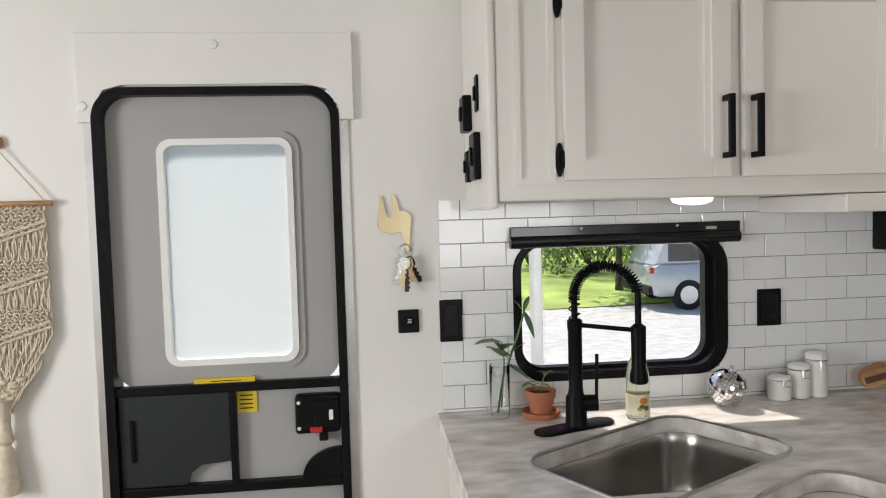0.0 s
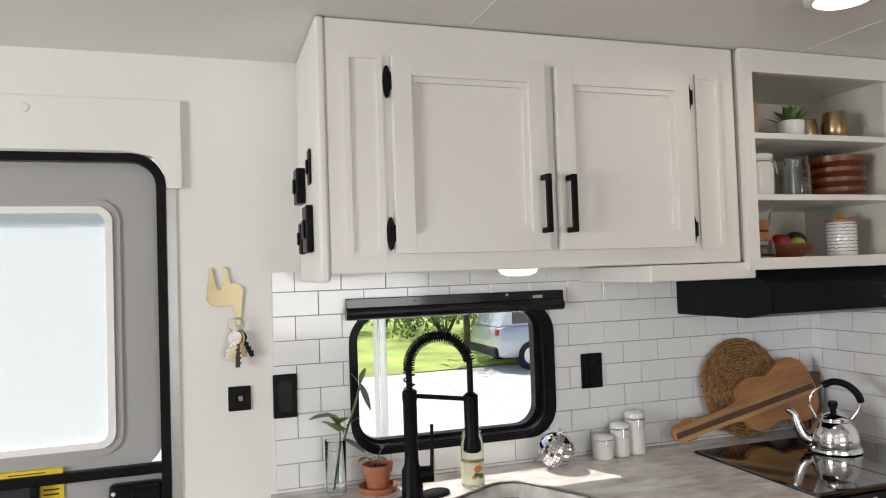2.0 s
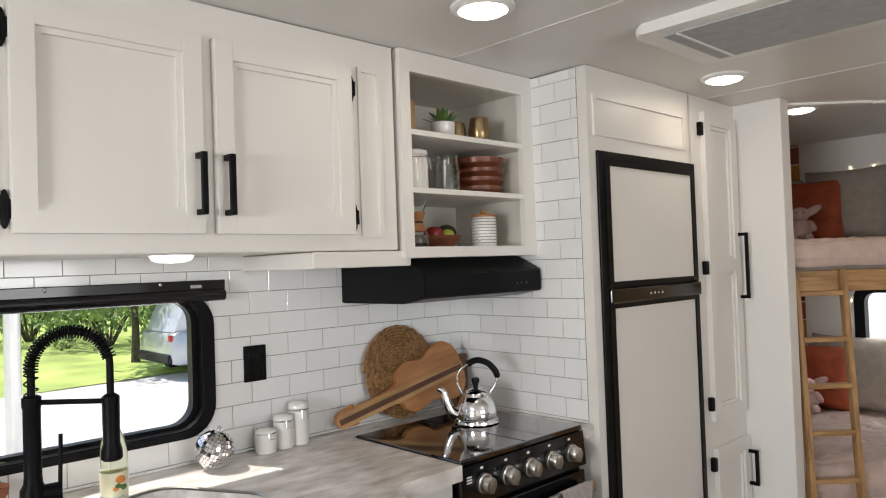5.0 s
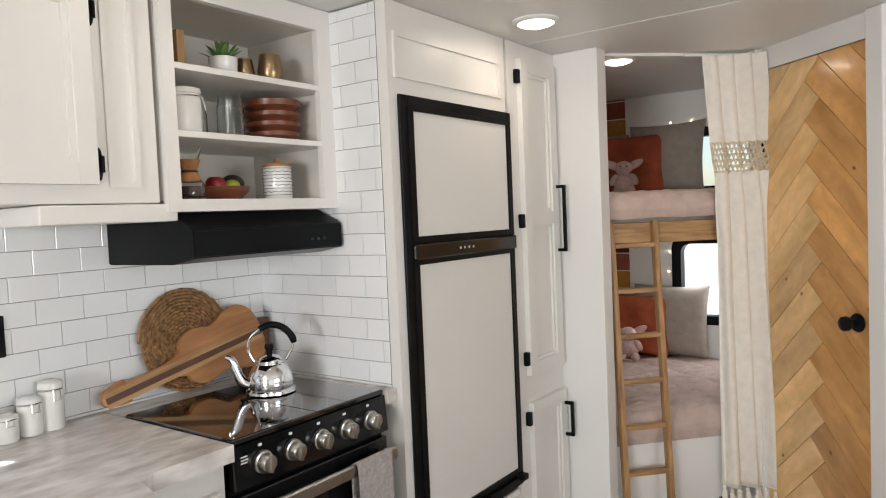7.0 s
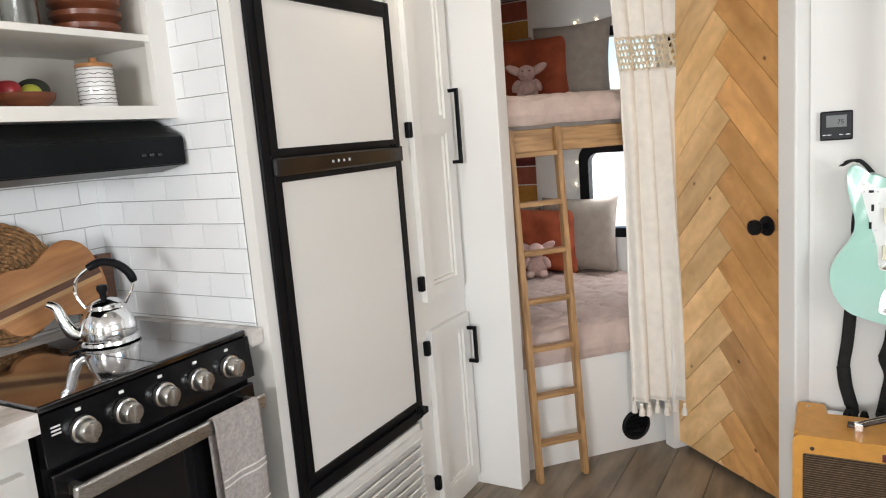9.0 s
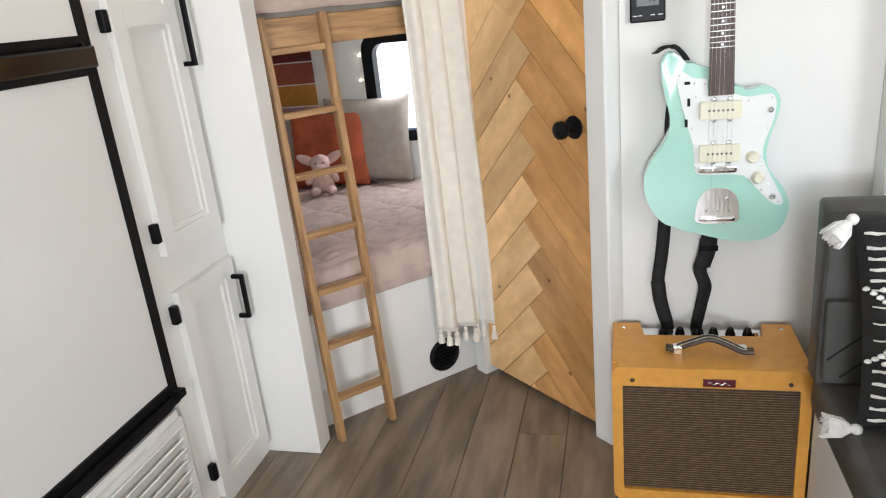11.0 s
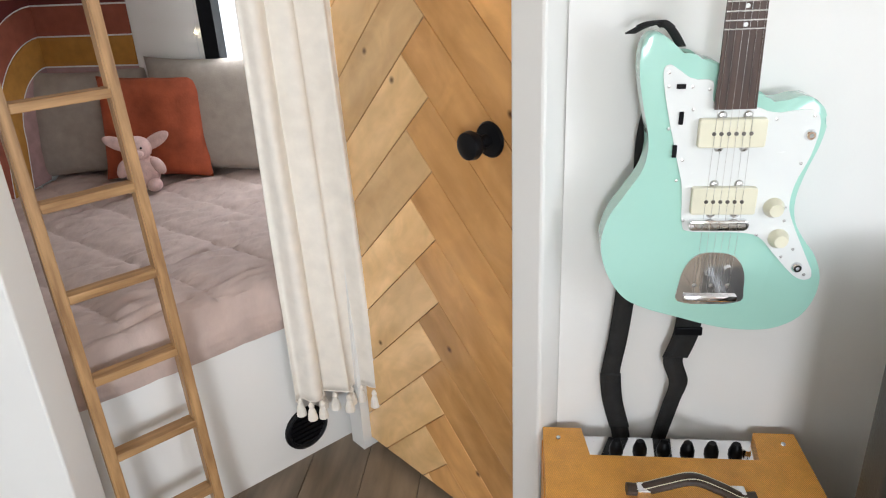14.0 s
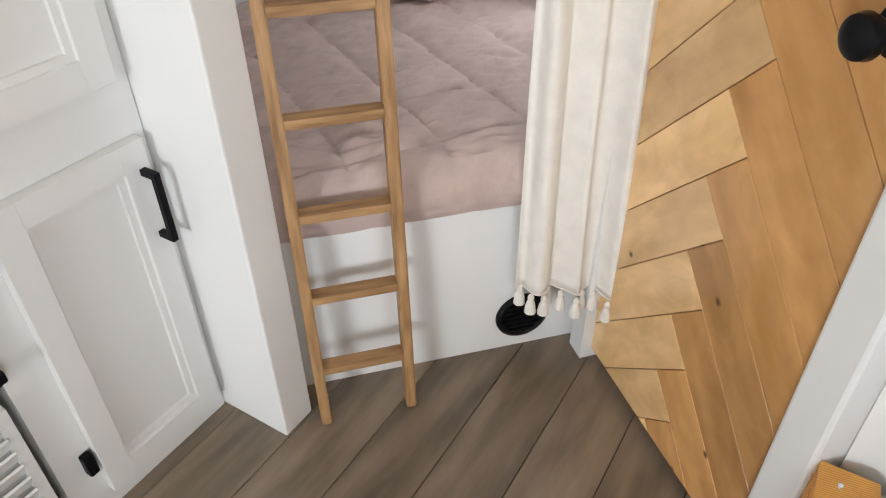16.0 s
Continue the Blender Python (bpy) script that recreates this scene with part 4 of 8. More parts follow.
def tiles():
    """Running-bond wall tiles on the kitchen wall and the side of the tall cabinet."""
    th = thing("tile_backsplash", at(1.13, WY, 0.9), "white glazed subway tiles with grey joints", "backsplash", kind="structure")
    TW, TH, g = 0.1185, 0.0615, 0.0018
    meshes = {}

    def tile(w, h):
        key = (round(w, 3), round(h, 3))
        if key not in meshes:
            b = B(0, key[0], -0.005, 0, 0, key[1])
            f = [e for e in b.edges if all(v.co.y < -0.004 for v in e.verts)]
            bmesh.ops.bevel(b, geom=f, offset=0.001, segments=1, affect="EDGES")
            o = mesh_ob("tile", b, "tile")
            meshes[key] = o.data
            bpy.data.objects.remove(o)
        return meshes[key]

    def lay(base, w, zlo, zhi, x_shift, holes, face):
        bm = bmesh.new()
        box(bm, 0, w, -0.002, 0.0, zlo, zhi)
        cut = []
        z = zlo - TH * 8 + ((1.3395 - zlo) % TH) + TH * 8 - TH
        row = round((z - 1.3395) / TH)
        while z < zhi:
            a, b_ = max(z + g / 2, zlo), min(z + TH - g / 2, zhi)
            x = -TW + (x_shift + (TW / 2 if row % 2 else 0)) % TW - TW
            while x < w:
                xa, xb = max(x + g / 2, 0), min(x + TW - g / 2, w)
                x += TW
                if xb - xa < 0.006 or b_ - a < 0.006:
                    continue
                rects = [(xa, xb, a, b_)]
                for h in holes:
                    res = []
                    for p, q, c, d in rects:
                        if q <= h[0] or p >= h[1] or d <= h[2] or c >= h[3]:
                            res.append((p, q, c, d))
                            continue
                        res += [(p, h[0], c, d)] if p < h[0] else []
                        res += [(h[1], q, c, d)] if q > h[1] else []
                        lo, hi = max(p, h[0]), min(q, h[1])
                        res += [(lo, hi, c, h[2])] if c < h[2] else []
                        res += [(lo, hi, h[3], d)] if d > h[3] else []
                    rects = res
                cut += [(p, c, q - p, d - c) for p, q, c, d in rects if q - p > 0.005 and d - c > 0.005]
            z += TH
            row += 1
        for xa, a, ww, hh in cut:
            o = new("tile", tile(ww, hh))
            o.parent = th
            o.matrix_basis = face @ Matrix.Translation((xa, -0.002, a))
        bm.free()
    inv = Matrix.Translation((-1.13, -WY, -0.9))
    X0 = 1.132
    lay(0, 2.844 - X0, 0.901, 1.452, 0.115, [(VX0 - X0, VX1 - X0, VZ0, VZ1)], inv @ Matrix.Translation((X0, WY - 0.0005, 0)))
    gb = bmesh.new()
    for a in ((X0, VX0, 0.901, 1.452), (VX1, 2.844, 0.901, 1.452), (VX0, VX1, 0.901, VZ0), (VX0, VX1, VZ1, 1.452)):
        box(gb, a[0], a[1], WY - 0.0025, WY - 0.0003, a[2], a[3])
    part(th, "grout", gb, "grout", inv)
    side = inv @ Matrix.Translation((2.8455, WY - 0.008, 0)) @ Matrix.Rotation(radians(-90), 4, "Z")
    lay(0, 0.535, 0.901, CEIL - 0.005, 0.04, [], side)
    part(th, "grout", B(2.8425, 2.8455, 2.157, WY - 0.008, 0.901, CEIL - 0.005), "grout", inv)


def planks():
    rng = random.Random(4)
    W = 0.152
    b = B(0, 1.2, 0, W - 0.0016, -0.0035, 0.0)
    bmesh.ops.bevel(b, geom=[e for e in b.edges if all(v.co.z > -0.001 for v in e.verts)], offset=0.0012, segments=1, affect="EDGES")
    o = mesh_ob("plank", b, "floor")
    me = o.data
    bpy.data.objects.remove(o)
    y, r = -0.95, 0
    while y < 2.6:
        x = -1.75 - rng.random() * 1.1
        while x < 5.15:
            if x < -1.75 or x + 1.2 > 5.2:
                # cut plank at a wall
                x0, x1 = max(x, -1.75), min(x + 1.2, 5.2)
                b = B(0, x1 - x0, 0, W - 0.0016, -0.0035, 0.0)
                bmesh.ops.bevel(b, geom=[e for e in b.edges if all(v.co.z > -0.001 for v in e.verts)], offset=0.0012, segments=1, affect="EDGES")
                o = mesh_ob("plank", b, "floor")
                o.matrix_basis = Matrix.Translation((x0, y, 0))
            else:
                o = new("plank", me)
                o.matrix_basis = Matrix.Translation((x, y, 0))
            o.parent = floor
            x += 1.2016
        y += W

# ---- bunks ----
def front_y(x):
    return max(1.50, 2.03 - 0.96 * (x - 3.95))


def quilt_surface(th, base, top, name, seed):
    """A quilted comforter that fills the bunk and hangs over its front edge."""
    rng = random.Random(seed)
    b = bmesh.new()
    nx, ny, nd = 150, 130, 16
    cell = 0.20
    grid = []
    for i in range(nx + 1):
        x = 3.945 + (BX - 0.01 - 3.945) * i / nx
        yf = front_y(x)
        col = []
        for j in range(-nd, ny + 1):
            if j >= 0:
                t = j / ny
                y = yf + (2.69 - yf) * t
                s, n = (x - 3.95) * BD.x + (y - 2.03) * BD.y, (x - 3.95) * -BD.y + (y - 2.03) * BD.x
                depth = 0.0
            else:
                y = yf
                depth = -j / nd
                s, n = (x - 3.95) * BD.x + (y - 2.03) * BD.y, -depth * (top - base) * 0.9
            u, v = (s + 0.25 * n) / cell, (n - 0.15 * s) / cell
            puff = (abs(math.sin(math.pi * u)) * abs(math.sin(math.pi * v))) ** 0.22
            wr = noise.noise((s * 13 + 3 * n, n * 42 + seed, seed)) * 0.011 * puff + noise.noise((s * 26 + seed, n * 80, 3.0)) * 0.006 * puff
            low = noise.noise((s * 4, n * 4, seed * 2.0)) * 0.005
            hgt = 0.024 * puff + wr + low
            fade = min(1.0, max(0.0, (yf - 1.505) / 0.06))
            if depth == 0:
                edge = max(0.0, 1 - max(n, 0) / 0.06) if yf > 1.505 else 0
                p = Vector((x, y, top + hgt - 0.018 * edge * edge))
            else:
                out = 0.018 * math.sin(math.pi * min(1, depth * 0.8 + 0.1)) + hgt * 0.45
                hang = base + 0.012 * noise.noise((s * 5, 2.0, seed))
                z = top - 0.018 - (top - 0.018 - hang) * depth
                p = Vector((x, y, z)) + Vector((BD.y, -BD.x, 0)) * (out * fade)
            col.append(b.verts.new(p))
        grid.append(col)
    for i in range(nx):
        for j in range(nd + ny):
            b.faces.new((grid[i][j], grid[i + 1][j], grid[i + 1][j + 1], grid[i][j + 1]))
    return part(th, name, b, "quilt", th.matrix_basis.inverted(), smooth=True)


def bunk_bed(base, top, label, seed):
    th = thing("bunk_mattress", at(4.6, 2.1, base - 0.03), label, "bed", "bunk beds")
    inv = th.matrix_basis.inverted()
    ol = [(3.95, 2.03), (4.50, 1.502), (BX - 0.004, 1.502), (BX - 0.004, 2.696), (3.95, 2.696)]
    b = bmesh.new()
    prism(b, [(x + 0.03 * (x < 4.6) , y + 0.03 * (y < 2.1)) for x, y in ol], base - 0.03, top - 0.012)
    part(th, "mattress", b, "taupe", inv)
    quilt_surface(th, base, top, "comforter", seed)


bunk_bed(0.418, 0.540, "bunk bed with a dusty rose quilted comforter", 1)
bunk_bed(1.335, 1.425, "upper bunk with a dusty rose quilted comforter", 2)
tagged(mesh_ob("bunk_platform", prism(bmesh.new(), [(3.96, 2.05), (4.49, 1.53), (BX, 1.5), (BX, 2.7), (3.96, 2.7)], 0.385, 0.414), "wall"), "board under the lower mattress", "panel", kind="structure")
t = thing("upper_bunk_frame", BM @ at(0.35, 0.02, 1.235), "pine bunk frame board with mattress deck", "bed frame")
part(t, "board", B(-0.36, 0.36, -0.02, 0.014, 0, 0.085, bevel=0.003), "pine_h")
b = prism(bmesh.new(), [(4.0, 2.05), (4.48, 1.56), (BX - 0.002, 1.502), (BX - 0.002, 2.696), (4.0, 2.696)], 1.275, 1.303)
part(t, "deck", b, "wall", t.matrix_basis.inverted())


def ladder():
    # leans from the floor against the upper bunk's board
    foot = Vector((3.999, 1.833, 0))
    th = thing("bunk_ladder", Matrix.Translation(foot) @ Matrix(((BD.x, -BD.y, 0, 0), (BD.y, BD.x, 0, 0), (0, 0, 1, 0), (0, 0, 0, 1))), "slim pine ladder leaning on the upper bunk", "ladder")
    lean = lambda z: 0.075 * z
    half, z1 = 0.094, 1.325
    for sx in (-1, 1):
        b = bmesh.new()
        v = []
        for z in (0, z1):
            for dx, dy in ((-0.011, -0.017), (0.011, -0.017), (0.011, 0.017), (-0.011, 0.017)):
                v.append(b.verts.new((sx * half + dx, lean(z) + dy, z)))
        b.faces.new(v[:4]), b.faces.new(v[4:])
        for i in range(4):
            b.faces.new((v[i], v[(i + 1) % 4], v[4 + (i + 1) % 4], v[4 + i]))
        bmesh.ops.bevel(b, geom=b.edges[:], offset=0.003, segments=2, affect="EDGES")
        part(th, "stile", b, "pine")
    for k in range(7):
        z = 0.15 + 0.18 * k
        part(th, "rung", B(-half + 0.011, half - 0.011, lean(z) - 0.017, lean(z) + 0.015, z - 0.009, z + 0.009, bevel=0.002), "pine_h")


ladder()


def curtain():
    th = thing("bunk_curtain", BM @ at(0.55, -0.04, 0.2), "cream linen curtain with lace band and tassels", "curtain")
    inv = at(-0.55, 0.04, -0.2)
    N, Z0, Z1 = 90, 0.215, 1.975
    rows = 60

    def place(u, z):
        f = (z - Z0) / (Z1 - Z0)
        l = 0.525 - 0.055 * max(0, (f - 0.55) / 0.45) ** 1.3
        r = 0.722 - 0.02 * max(0, (f - 0.6) / 0.4) ** 1.2
        pinch = 1 - 0.08 * math.exp(-((z - 1.5) / 0.1) ** 2)
        m = (l + r) / 2
        s = m + (u - 0.5) * (r - l) * pinch
        amp = 0.010 + 0.008 * (1 - f)
        y = -0.048 - 0.07 * u * u + amp * math.sin(u * 2 * math.pi * (2.7 + 0.9 * f) + 0.5 * math.sin(3 * f) + 0.8) + 0.005 * noise.noise((u * 6, z * 2.2, 0))
        return Vector((s + 0.004 * math.sin(u * 25 + 2 * f), y, z))
    for name, za, zb, material in (("lower_drape", Z0, 1.51, "curtain"), ("upper_drape", 1.625, Z1, "curtain")):
        b = bmesh.new()
        g = [[b.verts.new(place(i / N, za + (zb - za) * j / rows)) for i in range(N + 1)] for j in range(rows + 1)]
        for j in range(rows):
            for i in range(N):
                b.faces.new((g[j][i], g[j][i + 1], g[j + 1][i + 1], g[j + 1][i]))
        o = part(th, name, b, material, inv, smooth=True)
        md = o.modifiers.new("thick", "SOLIDIFY")
        md.thickness = 0.0016
    # knotted lace band
    b = bmesh.new()
    for k in range(64):
        u = k / 63
        pts = [place(min(1, max(0, u + 0.018 * math.sin(j * 1.1 + k * 2.1))), 1.508 + 0.119 * j / 10) for j in range(11)]
        tube(b, pts, 0.0025, 4)
    for k in range(6):
        tube(b, [place(i / 40, 1.51 + 0.023 * k + 0.004 * math.sin(i * 1.7 + k)) for i in range(41)], 0.0034, 4)
    tagged(part(th, "lace_band", b, "lace", inv), "open crochet lace band", kind="stuff")
    b = bmesh.new()
    tube(b, [place(i / 60, Z0) for i in range(61)], 0.003, 5)
    part(th, "hem", b, "curtain", inv)
    tb = bmesh.new()
    lathe(tb, [(0, 0), (0.003, -0.002), (0.007, -0.007), (0.0078, -0.013), (0.005, -0.017), (0.009, -0.024), (0.012, -0.038), (0.0135, -0.052), (0.008, -0.05), (0, -0.046)], 10)
    for k in range(9):
        p = place((k + 0.5) / 9, Z0)
        if k == 0:
            o = part(th, "tassel", tb, "curtain", inv @ Matrix.Translation(p))
            me = o.data
        else:
            o = new("tassel", me)
            o.parent, o.matrix_basis = th, inv @ Matrix.Translation(p + Vector((0, 0, -0.004 * (k % 3))))
    b = bmesh.new()
    tube(b, [(0.40, -0.04, 1.978), (0.70, -0.04, 1.978)], 0.006, 8)
    part(th, "rod", b, "white_p", inv)


curtain()


def floor_vent():
    m = BM @ at(0.560, 0.0, 0.095) @ Matrix.Rotation(radians(90), 4, "X")
    th = thing("duct_vent", m, "round black heating duct vent in the bunk panel", "vent")
    b = bmesh.new()
    lathe(b, [(0.064, 0), (0.063, 0.006), (0.056, 0.010), (0.050, 0.006), (0.050, 0.002), (0, 0.002)], 32)
    part(th, "rim", b, "black", smooth=True)
    for k in range(7):
        x = -0.042 + 0.014 * k
        h = math.sqrt(0.050 ** 2 - x * x)
        part(th, "slat", B(-h, h, x - 0.002, x + 0.004, 0.002, 0.008), "black")


floor_vent()


def pillow(name, m, w, h, d, material, label, group=""):
    """A stuffed square cushion, w wide and h high; stands in its local xz plane."""
    th = thing(name, m, label, "pillow", group)
    b = bmesh.new()
    n = 26
    for sgn in (-1, 1):
        g = []
        for i in range(n + 1):
            r = []
            for j in range(n + 1):
                u, v = 2 * i / n - 1, 2 * j / n - 1
                pin = 1 - 0.07 * (1 - u * u) * abs(v) ** 3 * 1.0
                pin2 = 1 - 0.07 * (1 - v * v) * abs(u) ** 3 * 1.0
                f = ((1 - u ** 4) * (1 - v ** 4)) ** 0.5
                y = sgn * d / 2 * f * (1 + 0.12 * noise.noise((u * 2.5, v * 2.5, sgn + w)))
                r.append(b.verts.new((w / 2 * u * pin2, y, h / 2 + h / 2 * v * pin)))
            g.append(r)
        for i in range(n):
            for j in range(n):
                b.faces.new((g[i][j], g[i + 1][j], g[i + 1][j + 1], g[i][j + 1]))
    bmesh.ops.remove_doubles(b, verts=b.verts[:], dist=0.0005)
    part(th, "cover", b, material, smooth=True)
    return th


LB = 0.565
for z in (LB, LB + 0.88):
    pillow("rust_cushion", at(5.055, 2.29, z) @ Matrix.Rotation(radians(-86), 4, "Z") @ Matrix.Rotation(radians(-14), 4, "X"), 0.37, 0.345, 0.11, "rust", "rust red velvet cushion on the bunk", "bunk cushions")
    pillow("taupe_pillow", at(5.12, 2.12, z) @ Matrix.Rotation(radians(-92), 4, "Z") @ Matrix.Rotation(radians(-8), 4, "X"), 0.42, 0.39, 0.10, "taupe", "taupe linen pillow against the bunk wall", "bunk pillows")
    pillow("taupe_pillow", at(5.10, 2.53, z) @ Matrix.Rotation(radians(-80), 4, "Z") @ Matrix.Rotation(radians(-12), 4, "X"), 0.42, 0.36, 0.10, "taupe", "taupe linen pillow in the bunk corner", "bunk pillows")


def bunny(m):
    th = thing("plush_rabbit", m, "small pink plush rabbit leaning on the cushion", "soft toy", "plush rabbits")
    b = bmesh.new()
    def ball(c, r, sc=(1, 1, 1), rot=0):
        bmesh.ops.create_icosphere(b, subdivisions=3, radius=r, matrix=Matrix.Translation(c) @ Matrix.Rotation(rot, 4, "X") @ Matrix.Diagonal((*sc, 1)))
    ball((0, 0, 0.045), 0.042, (0.9, 1, 1.05))
    ball((0.03, 0.026, 0.016), 0.018, (1.4, 1, 0.9))
    ball((0.03, -0.026, 0.016), 0.018, (1.4, 1, 0.9))
    ball((0.015, 0.04, 0.06), 0.014, (1, 1, 1.8), 0.5)
    ball((0.015, -0.04, 0.06), 0.014, (1, 1, 1.8), -0.5)
    part(th, "body", b, "pink", smooth=True)
    b = bmesh.new()
    ball((0.008, 0, 0.105), 0.032, (0.95, 1.05, 0.95))
    ball((0.034, 0, 0.098), 0.014, (1, 1.2, 0.8))
    part(th, "head", b, "pink", smooth=True)
    for sy in (-1, 1):
        b = bmesh.new()
        bmesh.ops.create_icosphere(b, subdivisions=3, radius=0.016, matrix=Matrix.Translation((0, sy * 0.042, 0.118)) @ Matrix.Rotation(sy * radians(-62), 4, "X") @ Matrix.Diagonal((0.5, 1, 2.4, 1)))
        part(th, "ear", b, "pink", smooth=True)
        b = bmesh.new()
        bmesh.ops.create_icosphere(b, subdivisions=2, radius=0.003, matrix=at(0.037, sy * 0.013, 0.112))
        part(th, "eye", b, "black", smooth=True)
    return th


r1 = bunny(at(4.94, 2.28, LB + 0.004) @ Matrix.Rotation(radians(200), 4, "Z") @ Matrix.Scale(1.3, 4))
copy_thing(r1, at(4.90, 2.26, LB + 0.885) @ Matrix.Rotation(radians(200), 4, "Z"))


def mural(dz):
    cols = (("maroon_band", (0.13, 0.025, 0.022), 0.40), ("rust_band", (0.30, 0.085, 0.05), 0.30), ("mustard_band", (0.45, 0.21, 0.04), 0.20), ("mauve_band", (0.42, 0.26, 0.25), 0.10))
    th = thing("rainbow_banner", at(BX, 2.70, 0.72 + dz), "striped earth-tone rainbow cloth on the bunk wall", "wall hanging", "bunk wall hangings")
    for name, c, r in cols:
        if name not in M:
            M[name] = mat(name, c, 0.9, 0, 0.08, 30, 0.4, 300)
        for nm, a0, a1, material in ((name, r + 0.004, r + 0.098, name), ("white_piping", r, r + 0.004, "white_p")):
            b = bmesh.new()
            th_ = 0.006
            # rear wall stretch
            box(b, -th_, -0.001, -0.34, -0.001, a0, a1)
            # arc on the side wall, going down to the mattress
            n = 14
            o = [(-a1 * math.sin(math.pi / 2 * k / n), a1 * math.cos(math.pi / 2 * k / n)) for k in range(n + 1)] + [(-a1 - 0.03, -0.16)]
            i = [(-a0 * math.sin(math.pi / 2 * k / n), a0 * math.cos(math.pi / 2 * k / n)) for k in range(n + 1)] + [(-a0 - 0.03, -0.16)]
            v = [[b.verts.new((x, y, z)) for x, z in pts] for pts in (o, i) for y in (-th_, -0.001)]
            for k in range(n + 1):
                b.faces.new((v[0][k], v[0][k + 1], v[2][k + 1], v[2][k]))
                b.faces.new((v[0][k], v[1][k], v[1][k + 1], v[0][k + 1]))
                b.faces.new((v[2][k], v[2][k + 1], v[3][k + 1], v[3][k]))
            part(th, nm, b, material)


mural(0)
mural(0.86)


def bunk_window(z0, z1):
    th = thing("bunk_window", Matrix.Translation((BX, 1.855, z0)), "black-framed rounded bunk window", "window", "bunk windows", kind="structure")
    mm = Matrix.Translation((-BX, -1.855, -z0)) @ Matrix.Translation((BX, 0, 0)) @ Matrix(((0, 0, -1, 0), (1, 0, 0, 0), (0, 1, 0, 0), (0, 0, 0, 1)))
    b = bmesh.new()
    ring(b, rrect(1.595, 2.115, z0 - 0.02, z1 + 0.02, 0.075, 8), rrect(1.645, 2.065, z0 + 0.028, z1 - 0.028, 0.05, 8), -0.05, 0.014, mm)
    part(th, "frame", b, "black", smooth=True)
    b = bmesh.new()
    prism(b, rrect(1.64, 2.07, z0 + 0.02, z1 - 0.02, 0.05, 8), -0.04, -0.036, mm)
    o = part(th, "pane", b, "pane")
    o.visible_shadow = False


for a in RW:
    bunk_window(a[2], a[3])


def string_lights():
    th = thing("fairy_lights", at(BX, 2.13, 0.75), "string of tiny warm fairy lights by the window", "string lights")
    inv = th.matrix_basis.inverted()
    rng = random.Random(3)
    for run in ([(2.135, 0.80 + 0.055 * k) for k in range(8)], [(2.12 - 0.05 * k, 1.225 + 0.006 * (k % 2)) for k in range(6)], [(2.16 + 0.01 * (k % 2), 1.62 + 0.04 * k) for k in range(5)], [(2.10 - 0.05 * k, 1.83 + 0.012 * (k % 2)) for k in range(6)]):
        pts = [(BX - 0.006, y + rng.uniform(-0.008, 0.008), z) for y, z in run]
        part(th, "wire", tube(bmesh.new(), pts, 0.0008, 4), "alu", inv)
        for p in pts[::2]:
            b = bmesh.new()
            bmesh.ops.create_icosphere(b, subdivisions=1, radius=0.0035, matrix=Matrix.Translation(p))
            part(th, "bulb", b, "fairy", inv)


string_lights()

